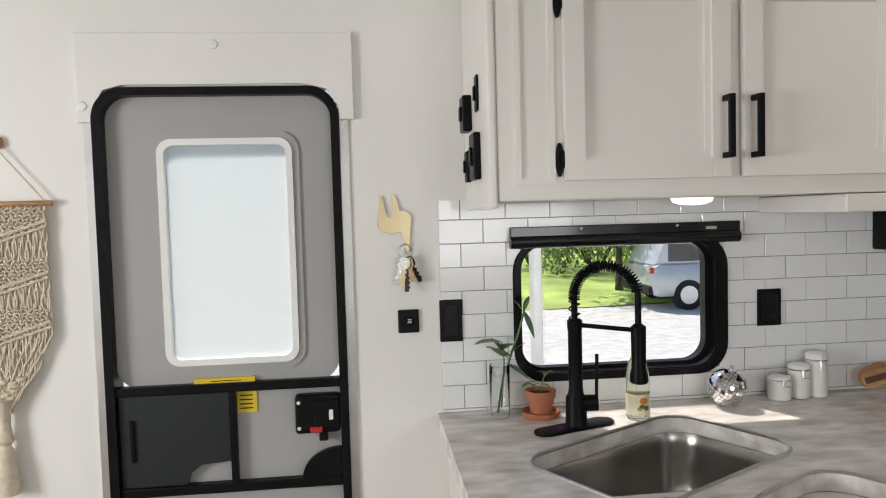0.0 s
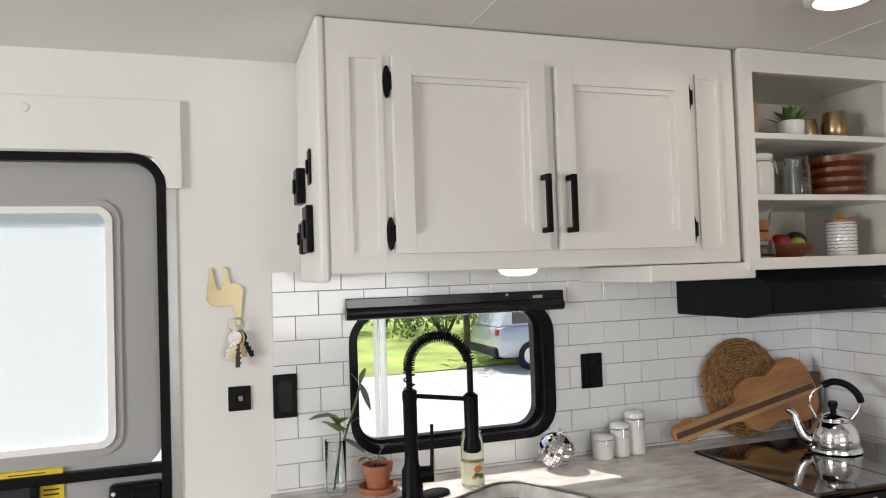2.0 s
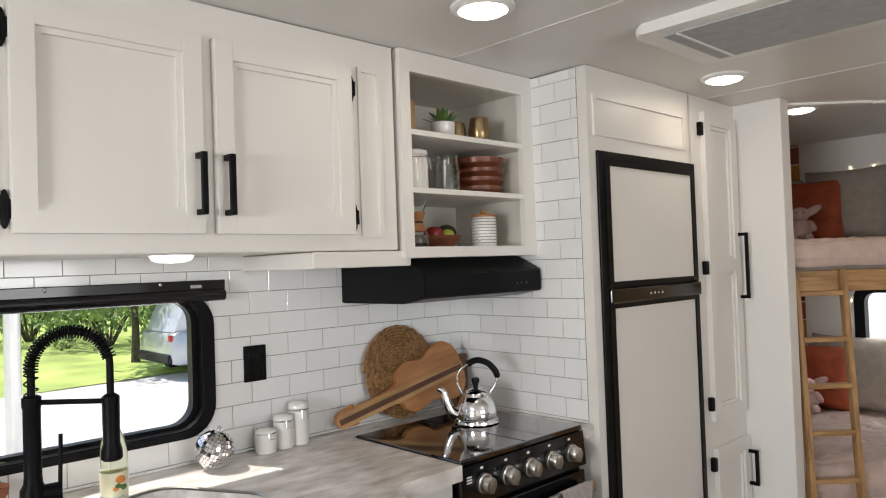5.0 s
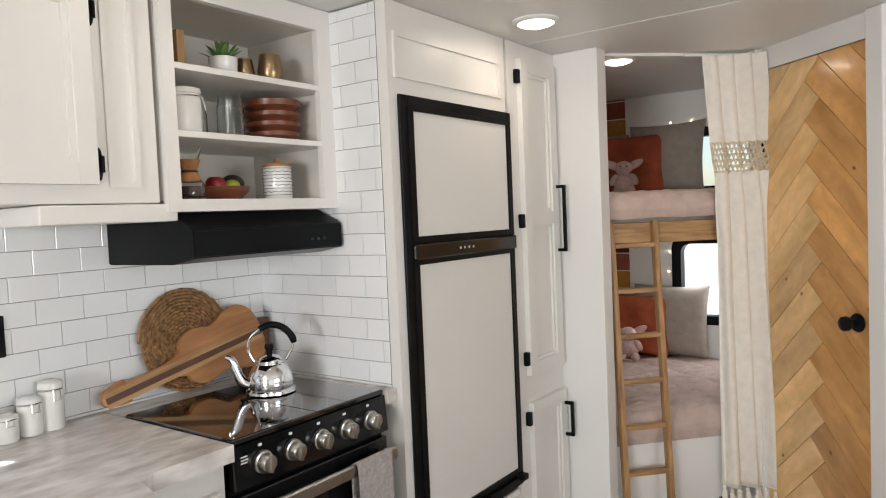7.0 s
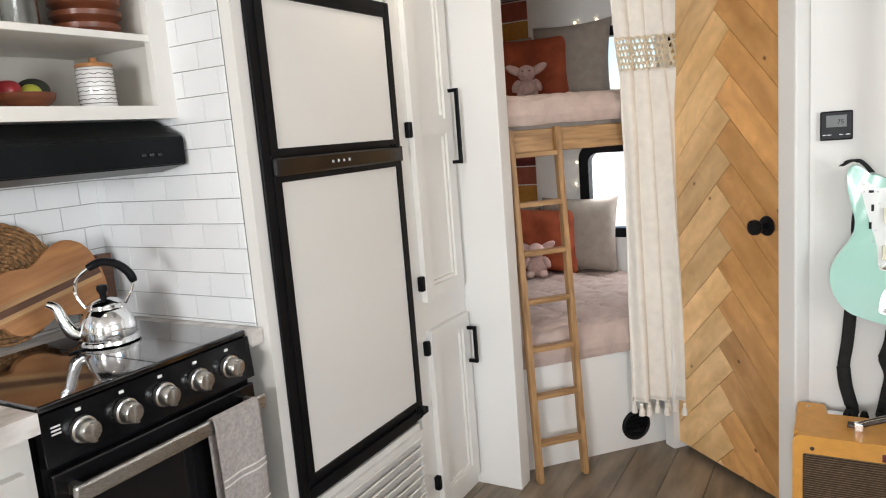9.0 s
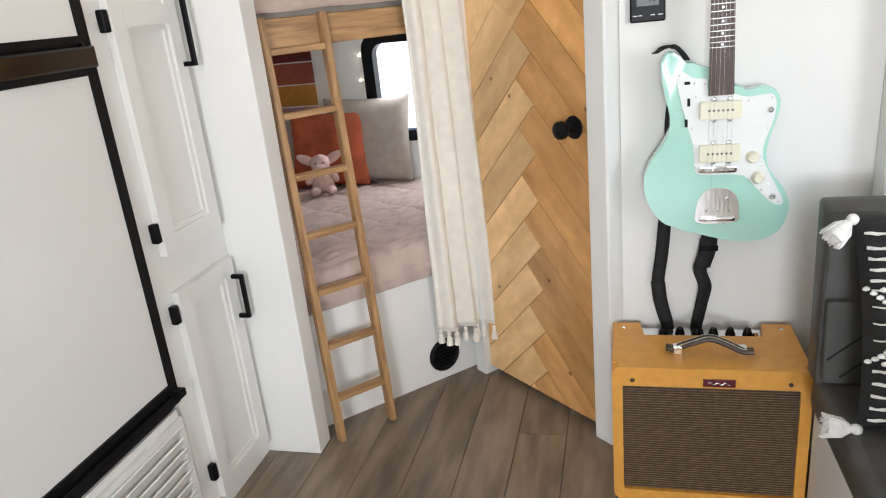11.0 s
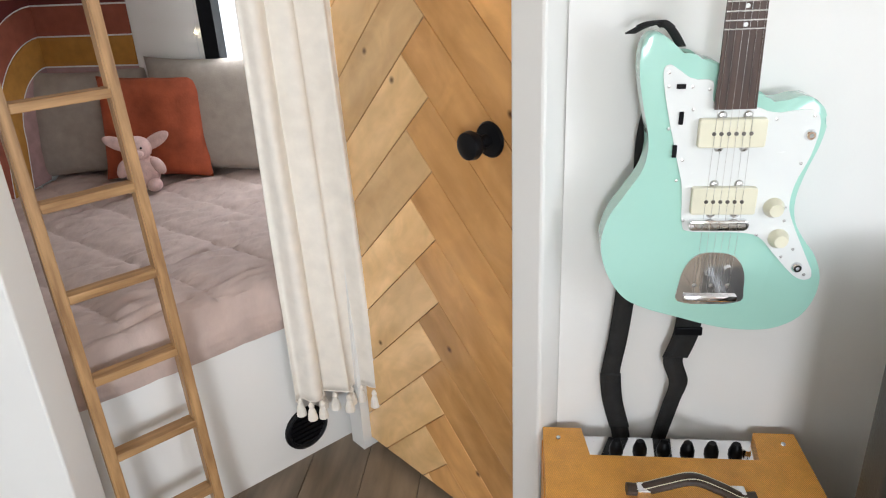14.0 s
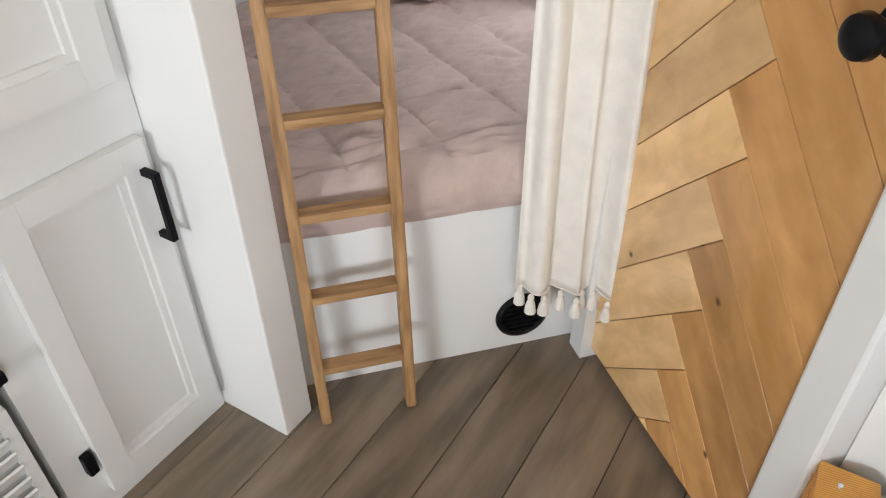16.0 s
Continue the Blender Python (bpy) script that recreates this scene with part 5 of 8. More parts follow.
# ---- guitar, amplifier, dinette ----
def guitar():
    # local x to the player's right as hung, local y out from the wall, local z up; outlines in centimetres
    k = kz = 0.01
    GY, GZ0 = 0.768, 0.672
    th = thing("electric_guitar", Matrix.Translation((EX - 0.016, GY, GZ0)) @ Matrix.Rotation(radians(-90), 4, "Z"), "sea-foam green electric guitar hung on the wall", "guitar")

    def ol(pts, n=6):
        return [(p.x * k, p.y * kz) for p in smoothline([(x, y, 0) for x, y in pts], n)]
    body = ol([(-13.3, 46.8), (-11.6, 48.2), (-9.4, 46.9), (-6.8, 44.7), (-3, 43.9), (1.5, 40.6), (4.2, 38.3), (7, 38.2), (9.6, 38.8), (12.0, 37.8), (13.3, 35.2), (12.9, 31.6), (11.6, 27.4), (10.8, 23.2), (11.3, 19.6), (13, 16.6), (15.1, 13.8), (16.5, 10), (16.1, 5.9), (14.3, 2.7), (11, 0.8), (7.0, 0.3), (1.8, 0.8), (-4.5, 2.5), (-10.2, 4.2), (-13.9, 6.4), (-16.6, 10.8), (-17.7, 15.8), (-16.7, 20.3), (-14.4, 24.1), (-12, 28.2), (-11.5, 32.5), (-12.6, 37.6), (-13.5, 42.5)], 4)
    Y = Matrix(((1, 0, 0, 0), (0, 0, -1, 0), (0, 1, 0, 0), (0, 0, 0, 1)))    # outline plane -> upright, faces -y
    b = bmesh.new()
    prism(b, body, 0.034, 0.076, Y, bevel=0.005, seg=3)
    part(th, "body", b, "mint", smooth=True, label="glossy sea-foam green offset body")
    pg = ol([(-10.2, 42.6), (-9.4, 43.7), (-8.0, 42.9), (-6, 41.6), (-3.2, 41.2), (-2.7, 38.0), (2.9, 37.5), (5.8, 36.5), (9.4, 36.9), (11.6, 36.7), (12.4, 34.3), (11.8, 30.1), (10.3, 25.8), (10.0, 22.1), (11.2, 18.8), (13.5, 14.2), (15.1, 10.8), (14.5, 9.7), (12.4, 10.4), (9.0, 14.0), (6.4, 16.9), (3.4, 17.8), (-4.0, 18.0), (-5.5, 19.2), (-6.1, 25.4), (-7.5, 30.7), (-9.3, 37.6)], 5)
    b = bmesh.new()
    prism(b, pg, 0.0755, 0.0785, Y, bevel=0.001, seg=1)
    part(th, "pickguard", b, "pickguard")
    for z0 in (31.7, 21.2):
        b = bmesh.new()
        prism(b, rrect(-4.7 * k, 4.8 * k, z0 * kz, (z0 + 4.3) * kz, 0.004, 4), 0.078, 0.090, Y, bevel=0.002)
        part(th, "pickup", b, "cream", label="cream single-coil pickup cover")
        for i in range(6):
            b = bmesh.new()
            cyl(b, ((-2.6 + 1.04 * i) * k, -0.0895, (z0 + 2.15) * kz), ((-2.6 + 1.04 * i) * k, -0.0912, (z0 + 2.15) * kz), 0.003, seg=10)
            part(th, "pole_piece", b, M["dark_pole"])
        for x in (-1.4, 2.2):
            for dz in (-0.25, 4.55):
                b = bmesh.new()
                lathe(b, [(0, 0.004), (0.005, 0.003), (0.007, 0)], 12, Matrix.Translation((x * k, -0.0785, (z0 + dz) * kz)) @ Matrix.Rotation(radians(90), 4, "X"))
                part(th, "pickup_screw", b, "steel")
    b = bmesh.new()
    prism(b, rrect(-4.7 * k, 4.2 * k, 18.5 * kz, 20.2 * kz, 0.006, 5), 0.078, 0.088, Y, bevel=0.002)
    part(th, "bridge", b, "chrome", smooth=True)
    for i in range(6):
        b = bmesh.new()
        cyl(b, ((-3.9 + 1.3 * i) * k, -0.0895, 19.35 * kz), ((-2.9 + 1.3 * i) * k, -0.0895, 19.35 * kz), 0.0035, seg=10)
        part(th, "saddle", b, "steel")
    b = bmesh.new()
    prism(b, ol([(-4.9, 5.6), (-5.1, 8.6), (-4.3, 12.0), (-2.4, 14.1), (0.6, 14.4), (3.3, 13.6), (4.8, 11.0), (5.1, 8.0), (4.9, 5.7), (0, 5.2)], 4), 0.0755, 0.079, Y, bevel=0.001, seg=1)
    part(th, "tailpiece", b, "chrome", label="chrome vibrato tailpiece")
    b = B(-4.2 * k, 4.2 * k, -0.086, -0.078, 5.9 * kz, 7.0 * kz, bevel=0.003)
    cyl(b, (2.4 * k, -0.078, 11.4 * kz), (2.4 * k, -0.084, 11.4 * kz), 0.007, seg=14)
    part(th, "tailpiece_bar", b, "chrome", smooth=True)
    for x in (-2.6, 0, 2.6):
        b = bmesh.new()
        lathe(b, [(0, 0.002), (0.003, 0.0015), (0.004, 0)], 10, Matrix.Translation((x * k, -0.079, 8.6 * kz)) @ Matrix.Rotation(radians(90), 4, "X"))
        part(th, "tailpiece_screw", b, "steel")
    for x, z in ((7.7, 22.0), (9.1, 16.9)):
        b = bmesh.new()
        lathe(b, [(0, 0.014), (0.010, 0.016), (0.0115, 0.013), (0.0155, 0.004), (0.0155, 0)], 18, Matrix.Translation((x * k, -0.0785, z * kz)) @ Matrix.Rotation(radians(90), 4, "X"))
        part(th, "knob", b, "cream", smooth=True)
    for x, z in ((12.6, 11.9), (11.2, 33.2)):
        b = bmesh.new()
        lathe(b, [(0.003, 0.002), (0.003, 0.006), (0.006, 0.006), (0.008, 0.003), (0.009, 0)], 16, Matrix.Translation((x * k, -0.0785, z * kz)) @ Matrix.Rotation(radians(90), 4, "X"))
        part(th, "socket", b, "chrome", smooth=True)
    for x, z, w, h in ((-7.6, 40.6, 1.3, 0.7), (-7.2, 36.0, 0.65, 1.9), (-7.7, 31.0, 0.65, 1.9)):
        part(th, "switch", B((x - w / 2) * k, (x + w / 2) * k, -0.081, -0.078, (z - h / 2) * kz, (z + h / 2) * kz, bevel=0.0008), "black")
    sc = bmesh.new()
    lathe(sc, [(0, 0.0012), (0.0022, 0.0008), (0.0026, 0)], 8, Matrix.Rotation(radians(90), 4, "X"))
    me = None
    for x, z in ((-9.4, 42.6), (-9.3, 40.6), (-6.0, 40.5), (-3.6, 40.1), (-5.6, 37.2), (-8.8, 34.4), (-6.4, 29.6), (-7.0, 26.4), (-5.4, 19.9), (6.2, 35.6), (11.4, 36.0), (10.6, 28.9), (9.4, 22.0), (9.6, 19.8), (11.6, 15.0), (13.9, 10.6), (10.0, 13.7), (5.8, 17.4)):
        if me is None:
            me = part(th, "screw", sc, "steel", Matrix.Translation((x * k, -0.0785, z * kz))).data
        else:
            o = new("screw", me)
            o.parent, o.matrix_basis = th, Matrix.Translation((x * k, -0.0785, z * kz))
    # neck with fingerboard, frets and head
    tilt = Matrix.Translation((0, 0, 0.374)) @ Matrix.Rotation(radians(-0.6), 4, "Y") @ Matrix.Translation((0, 0, -0.374))
    b = bmesh.new()
    z0, z1 = 0.374, 0.94
    for wa, wb, ya, yb in ((0.0285, 0.0215, -0.090, -0.0845),):
        v = [b.verts.new(p) for p in ((-wa, ya, z0), (wa, ya, z0), (wb, ya, z1), (-wb, ya, z1), (-wa, yb, z0), (wa, yb, z0), (wb, yb, z1), (-wb, yb, z1))]
        for f in ((0, 1, 2, 3), (7, 6, 5, 4), (0, 4, 5, 1), (1, 5, 6, 2), (2, 6, 7, 3), (3, 7, 4, 0)):
            b.faces.new([v[i] for i in f])
    part(th, "fingerboard", b, "rosewood", tilt)
    b = bmesh.new()
    tube(b, [(0, -0.080, z0 + 0.01), (0, -0.078, 0.5), (0, -0.076, z1)], [0.0265, 0.0225, 0.020], 14)
    bmesh.ops.transform(b, matrix=Matrix.Translation((0, -0.07, 0)) @ Matrix.Diagonal((1, 0.45, 1, 1)) @ Matrix.Translation((0, 0.07, 0)), verts=b.verts[:])
    part(th, "neck", b, M["maple"], tilt, smooth=True)
    scale_len, nut = 0.648, 0.94
    for i in range(1, 22):
        z = nut - scale_len * (1 - 2 ** (-i / 12))
        if z < z0:
            break
        w = 0.0285 + (0.0215 - 0.0285) * (z - z0) / (z1 - z0)
        b = bmesh.new()
        cyl(b, (-w, -0.090, z), (w, -0.090, z), 0.0012, seg=6)
        part(th, "fret", b, "steel", tilt)
        if i in (3, 5, 7, 9, 12, 15, 17, 19, 21):
            zz = z + scale_len * (2 ** (-(i - 1) / 12) - 2 ** (-i / 12)) / 2
            for dx in ((-0.009, 0.009) if i == 12 else (0,)):
                b = bmesh.new()
                cyl(b, (dx, -0.0898, zz), (dx, -0.0905, zz), 0.0032, seg=12)
                part(th, "inlay", b, "pickguard", tilt)
    for i in range(6):
        x = (-2.6 + 1.04 * i) * k
        b = bmesh.new()
        cyl(b, (x * 1.05, -0.0905, 0.1935), (x * 0.62, -0.0925, nut), 0.00028, seg=4)
        cyl(b, (x * 1.05, -0.0915, 0.1935), (x * 1.0, -0.083, 0.066), 0.00028, seg=4)
        part(th, "string", b, "steel")
    b = bmesh.new()
    prism(b, ol([(-2.2, 93.8), (-3.7, 96.8), (-4.2, 101.8), (-3.7, 107.9), (-2.9, 113.3), (-0.6, 115.1), (2.0, 113.3), (2.3, 109.0), (2.3, 100.4), (2.2, 93.8)], 4), 0.070, 0.084, Y, bevel=0.003)
    part(th, "headstock", b, "mint", tilt, smooth=True)
    for i in range(6):
        b = bmesh.new()
        z = 0.98 + 0.025 * i
        cyl(b, (-0.02 - 0.001 * i, -0.084, z), (-0.02 - 0.001 * i, -0.096, z), 0.004, seg=10)
        part(th, "tuner", b, "chrome")
    hg = thing("guitar_hanger", Matrix.Translation((EX - 0.016, GY, GZ0 + 0.93)), "black wall hanger holding the guitar neck", "hook")
    b = bmesh.new()
    box(b, -0.012, 0.016, -0.025, 0.025, 0.03, 0.11, bevel=0.003)
    cyl(b, (0, 0, 0.05), (-0.06, 0, 0.05), 0.006, seg=10)
    tube(b, [(-0.10, 0.028, 0.062), (-0.085, 0.028, 0.05), (-0.06, 0.02, 0.046), (-0.06, -0.02, 0.046), (-0.085, -0.028, 0.05), (-0.10, -0.028, 0.062)], 0.005, 8)
    part(hg, "yoke", b, "black_m")
    # strap that hangs behind the body
    st = thing("guitar_strap", Matrix.Translation((EX, GY, 0.40)) @ Matrix.Rotation(radians(-90), 4, "Z"), "black webbing guitar strap with leather ends", "strap")

    def band(pts, w, material, name, twist=0.0):
        b = bmesh.new()
        pts = [p for p in smoothline(pts, 6, closed=False)]
        prev = None
        for i, p in enumerate(pts):
            a = twist * i / len(pts)
            d = Vector((math.cos(a), math.sin(a), 0)) * w / 2
            cur = [b.verts.new(p - d), b.verts.new(p + d)]
            if prev:
                b.faces.new((prev[0], prev[1], cur[1], cur[0]))
            prev = cur
        o = part(st, name, b, material, smooth=True)
        o.modifiers.new("thick", "SOLIDIFY").thickness = 0.0025
    band([(-0.100, -0.036, 0.72), (-0.097, -0.03, 0.66), (-0.106, -0.024, 0.58), (-0.106, -0.022, 0.48), (-0.116, -0.022, 0.40), (-0.120, -0.022, 0.33), (-0.128, -0.020, 0.22), (-0.138, -0.018, 0.13), (-0.130, -0.015, 0.07), (-0.112, -0.014, 0.0), (-0.10, -0.014, -0.08)], 0.034, "strap", "webbing")
    band([(-0.006, -0.026, 0.36), (-0.010, -0.026, 0.27), (-0.012, -0.028, 0.235), (-0.030, -0.03, 0.175), (-0.016, -0.03, 0.125), (-0.022, -0.018, 0.07), (-0.034, -0.014, 0.0), (-0.05, -0.014, -0.08)], 0.036, "strap", "webbing", 0.5)
    band([(-0.010, -0.030, 0.262), (-0.014, -0.032, 0.225), (-0.028, -0.034, 0.18)], 0.044, "strap", "leather_end")
    band([(-0.138, -0.022, 0.135), (-0.131, -0.019, 0.075), (-0.114, -0.018, 0.01)], 0.038, "strap", "leather_end")
    part(st, "buckle", B(-0.034, 0.014, -0.034, -0.027, 0.226, 0.242, bevel=0.002), "black_m")
    band([(-0.150, -0.075, 0.752), (-0.125, -0.088, 0.765), (-0.098, -0.085, 0.758), (-0.074, -0.06, 0.728)], 0.014, "strap", "top_loop")
    band([(-0.134, -0.094, 0.764), (-0.118, -0.10, 0.770), (-0.102, -0.094, 0.760)], 0.022, "strap", "strap_button")


M["dark_pole"] = mat("dark_pole_steel", (0.16, 0.15, 0.14), 0.35, 0.8, 0.1, 20)
M["maple"] = wood("maple", (0.55, 0.33, 0.15), (0.42, 0.24, 0.10), 8, (10, 10, 1), 0.3)
guitar()


def amplifier():
    x0, x1, y0, y1, z1 = 3.727, 3.985, 0.563, 1.030, 0.412
    th = thing("guitar_amplifier", at(3.85, 0.77, 0), "tweed combo amplifier with brown grille on the floor", "amplifier")
    inv = at(-3.85, -0.77, 0)
    b = bmesh.new()
    box(b, x0 + 0.03, x1, y0, y0 + 0.02, 0.012, z1 - 0.03)
    box(b, x0 + 0.03, x1, y1 - 0.02, y1, 0.012, z1 - 0.03)
    box(b, x1 - 0.012, x1, y0, y1, 0.012, 0.33)
    sec = rrect(y0, y1, 0.012, z1, 0.022, 5)
    inner = rrect(y0 + 0.026, y1 - 0.026, 0.045, z1 - 0.052, 0.006, 5)
    P = Matrix(((0, 0, 1, 0), (1, 0, 0, 0), (0, 1, 0, 0), (0, 0, 0, 1)))
    ring(b, sec, inner, x0, x0 + 0.03, P)
    tp = [(x0 + 0.03, y0 + 0.002), (x1, y0 + 0.002), (x1, y0 + 0.075), (x1 - 0.075, y0 + 0.085), (x1 - 0.075, y1 - 0.085), (x1, y1 - 0.075), (x1, y1 - 0.002), (x0 + 0.03, y1 - 0.002)]
    prism(b, tp, z1 - 0.03, z1)
    part(th, "cabinet", b, "tweed", inv)
    part(th, "baffle", B(x0 + 0.012, x0 + 0.03, y0 + 0.024, y1 - 0.024, 0.043, z1 - 0.05), "grille", inv)
    b = bmesh.new()
    for i in range(46):
        z = 0.049 + 0.0069 * i
        box(b, x0 + 0.0085, x0 + 0.013, y0 + 0.027, y1 - 0.027, z, z + 0.0026)
    tagged(part(th, "grille_threads", b, "grille_l", inv), "pale threads of the grille cloth", kind="stuff")
    part(th, "badge", B(x0 - 0.003, x0 + 0.001, 0.737, 0.812, z1 - 0.047, z1 - 0.026, bevel=0.001), M["badge"], inv, label="small dark red name plate")
    b = bmesh.new()
    pts = [(x0 - 0.004, 0.80 - 0.05 * t, z1 - 0.0365 + 0.003 * math.sin(t * 18)) for t in (i / 16 for i in range(17))]
    tube(b, pts, 0.0012, 5)
    part(th, "badge_scroll", b, "chrome", inv)
    part(th, "control_plate", B(x1 - 0.074, x1 - 0.004, y0 + 0.08, y1 - 0.08, z1 - 0.034, z1 - 0.016), "chrome", inv, label="chrome control plate")
    for i in range(6):
        y = y0 + 0.115 + i * 0.043
        b = bmesh.new()
        lathe(b, [(0, 0.022), (0.007, 0.022), (0.009, 0.018), (0.013, 0.006), (0.013, 0)], 14, at(x1 - 0.04, y, z1 - 0.016))
        part(th, "knob", b, "black", inv, smooth=True)
    b = bmesh.new()
    lathe(b, [(0, 0.012), (0.006, 0.010), (0.008, 0)], 12, at(x1 - 0.04, y0 + 0.095, z1 - 0.016))
    part(th, "jewel_lamp", b, "chrome", inv, smooth=True)
    b = bmesh.new()
    pts = smoothline([(3.81, 0.894, z1 + 0.014), (3.81, 0.868, z1 + 0.014), (3.807, 0.835, z1 + 0.034), (3.805, 0.79, z1 + 0.054), (3.802, 0.745, z1 + 0.034), (3.80, 0.713, z1 + 0.014), (3.80, 0.687, z1 + 0.014)], 6, closed=False)
    tube(b, pts, 0.0115, 10)
    bmesh.ops.transform(b, matrix=at(3.805, 0, (z1 + 0.02)) @ Matrix.Diagonal((1.1, 1, 0.75, 1)) @ at(-3.805, 0, -(z1 + 0.02)), verts=b.verts[:])
    part(th, "handle", b, M["brown"], inv, smooth=True, label="stitched dark brown leather handle")
    for s in (-0.008, 0.008):
        part(th, "stitching", tube(bmesh.new(), [(p.x + s, p.y, z1 + 0.02 + (p.z - z1 - 0.02) * 0.75 + 0.0078) for p in pts[4:-4]], 0.0007, 4), "cream", inv)
    for y in (0.866, 0.714):
        part(th, "handle_clamp", B(3.797, 3.819, y - 0.012, y + 0.012, z1, z1 + 0.024, bevel=0.003), "chrome", inv)
    for x, y, z in ((x1 - 0.03, y0 + 0.03, z1), (x1 - 0.03, y1 - 0.03, z1)):
        b = bmesh.new()
        lathe(b, [(0, 0.003), (0.004, 0.002), (0.005, 0)], 10, at(x, y, z))
        part(th, "screw", b, "chrome", inv)
    for y in (y0 + 0.05, y1 - 0.05):
        b = bmesh.new()
        lathe(b, [(0, 0.003), (0.005, 0.002), (0.006, 0)], 10, Matrix.Translation((x0, y, z1 - 0.036)) @ Matrix.Rotation(radians(-90), 4, "Y"))
        part(th, "screw", b, M["brown"], inv)
    for x, y in ((x0 + 0.03, y0 + 0.04), (x0 + 0.03, y1 - 0.04), (x1 - 0.03, y0 + 0.04), (x1 - 0.03, y1 - 0.04)):
        b = bmesh.new()
        cyl(b, (x, y, 0), (x, y, 0.013), 0.012, seg=12)
        part(th, "foot", b, "black", inv)


M["badge"] = mat("badge_red", (0.12, 0.02, 0.025), 0.25, 0.2, 0.1, 20)
M["brown"] = mat("dark_brown_leather", (0.05, 0.03, 0.02), 0.45, 0, 0.2, 30, 0.3, 200)
amplifier()


def thermostat():
    th = thing("thermostat", at(EX, 0.932, 1.264), "black wall thermostat with a small grey display", "thermostat")
    part(th, "case", B(-0.016, 0, -0.042, 0.042, -0.042, 0.042, bevel=0.004), "black")
    part(th, "display", B(-0.018, -0.0155, -0.026, 0.026, -0.004, 0.03), M["lcd"], label="grey liquid crystal display")
    for y in (-0.03, -0.012, 0.018, 0.03):
        part(th, "button_mark", B(-0.0175, -0.0155, y - 0.005, y + 0.005, -0.027, -0.025), "white_p")
    curve = bpy.data.curves.new("digits", "FONT")
    curve.body, curve.size, curve.extrude = "75", 0.018, 0.0003
    o = new("digits", curve)
    dg = bpy.context.evaluated_depsgraph_get()
    me = bpy.data.meshes.new_from_object(o.evaluated_get(dg))
    bpy.data.objects.remove(o)
    me.materials.append(M["black"])
    o = new("digits", me)
    o.parent = th
    o.matrix_basis = Matrix.Translation((-0.0184, -0.002, 0.005)) @ Matrix.Rotation(radians(-90), 4, "Z") @ Matrix.Rotation(radians(90), 4, "X")


M["lcd"] = mat("lcd_grey", (0.10, 0.11, 0.105), 0.4, 0, 0.03, 9)
thermostat()


def dinette():
    th = thing("dinette_bench", at(3.5, 0.0, 0), "charcoal leatherette dinette bench with quilted back", "bench")
    inv = at(-3.5, 0, 0)
    part(th, "base", B(3.25, 3.72, -0.90, 0.56, 0, 0.335, bevel=0.003), "wall", inv)
    part(th, "seat", B(3.16, 3.70, -0.90, 0.582, 0.336, 0.435, bevel=0.03, seg=4), "leather", inv, smooth=True)
    FS = Matrix(((1, 0, 0, 0), (0, 0, -1, 0), (0, 1, 0, 0), (0, 0, 0, 1)))
    b = bmesh.new()
    prism(b, [(3.652, 0.42), (3.722, 0.42), (3.738, 0.838), (3.70, 0.842), (3.672, 0.825)], -0.585, 0.90, FS, bevel=0.014, seg=3)
    part(th, "backrest", b, "leather", inv, smooth=True)
    face = lambda z: 3.652 + 0.02 * (z - 0.42) / 0.405
    b = bmesh.new()
    prism(b, [(3.632, 0.44), (3.66, 0.44), (3.666, 0.632), (3.640, 0.632)], -0.577, 0.90, FS, bevel=0.012, seg=3)
    part(th, "lumbar_pad", b, "leather", inv, smooth=True)
    # stitched slanting quilting on the lower pad
    for k in range(-3, 20):
        for sg in (-1,):
            pts = []
            for i in range(9):
                z = 0.455 + 0.165 * i / 8
                y = 0.54 - 0.075 * k + sg * 0.19 * i / 8
                if -0.9 < y < 0.57:
                    pts.append((3.6315 + 0.008 * (z - 0.44) / 0.19, y, z))
            if len(pts) > 3:
                part(th, "stitching", tube(bmesh.new(), pts, 0.0022, 5), "strap", inv)
    part(th, "piping", tube(bmesh.new(), [(3.655, 0.578, 0.80), (3.648, 0.581, 0.65), (3.64, 0.582, 0.46)], 0.004, 6), "leather", inv)


dinette()
tagged(mesh_ob("slide_out_wall", box(B(3.93, EX - 0.002, -0.945, 0.395, 0.74, CEIL - 0.002, bevel=0.004), 3.742, EX - 0.002, -0.945, 0.395, 0, 0.74), "wall"), "white end panel of the dinette slide-out", "wall", kind="structure")


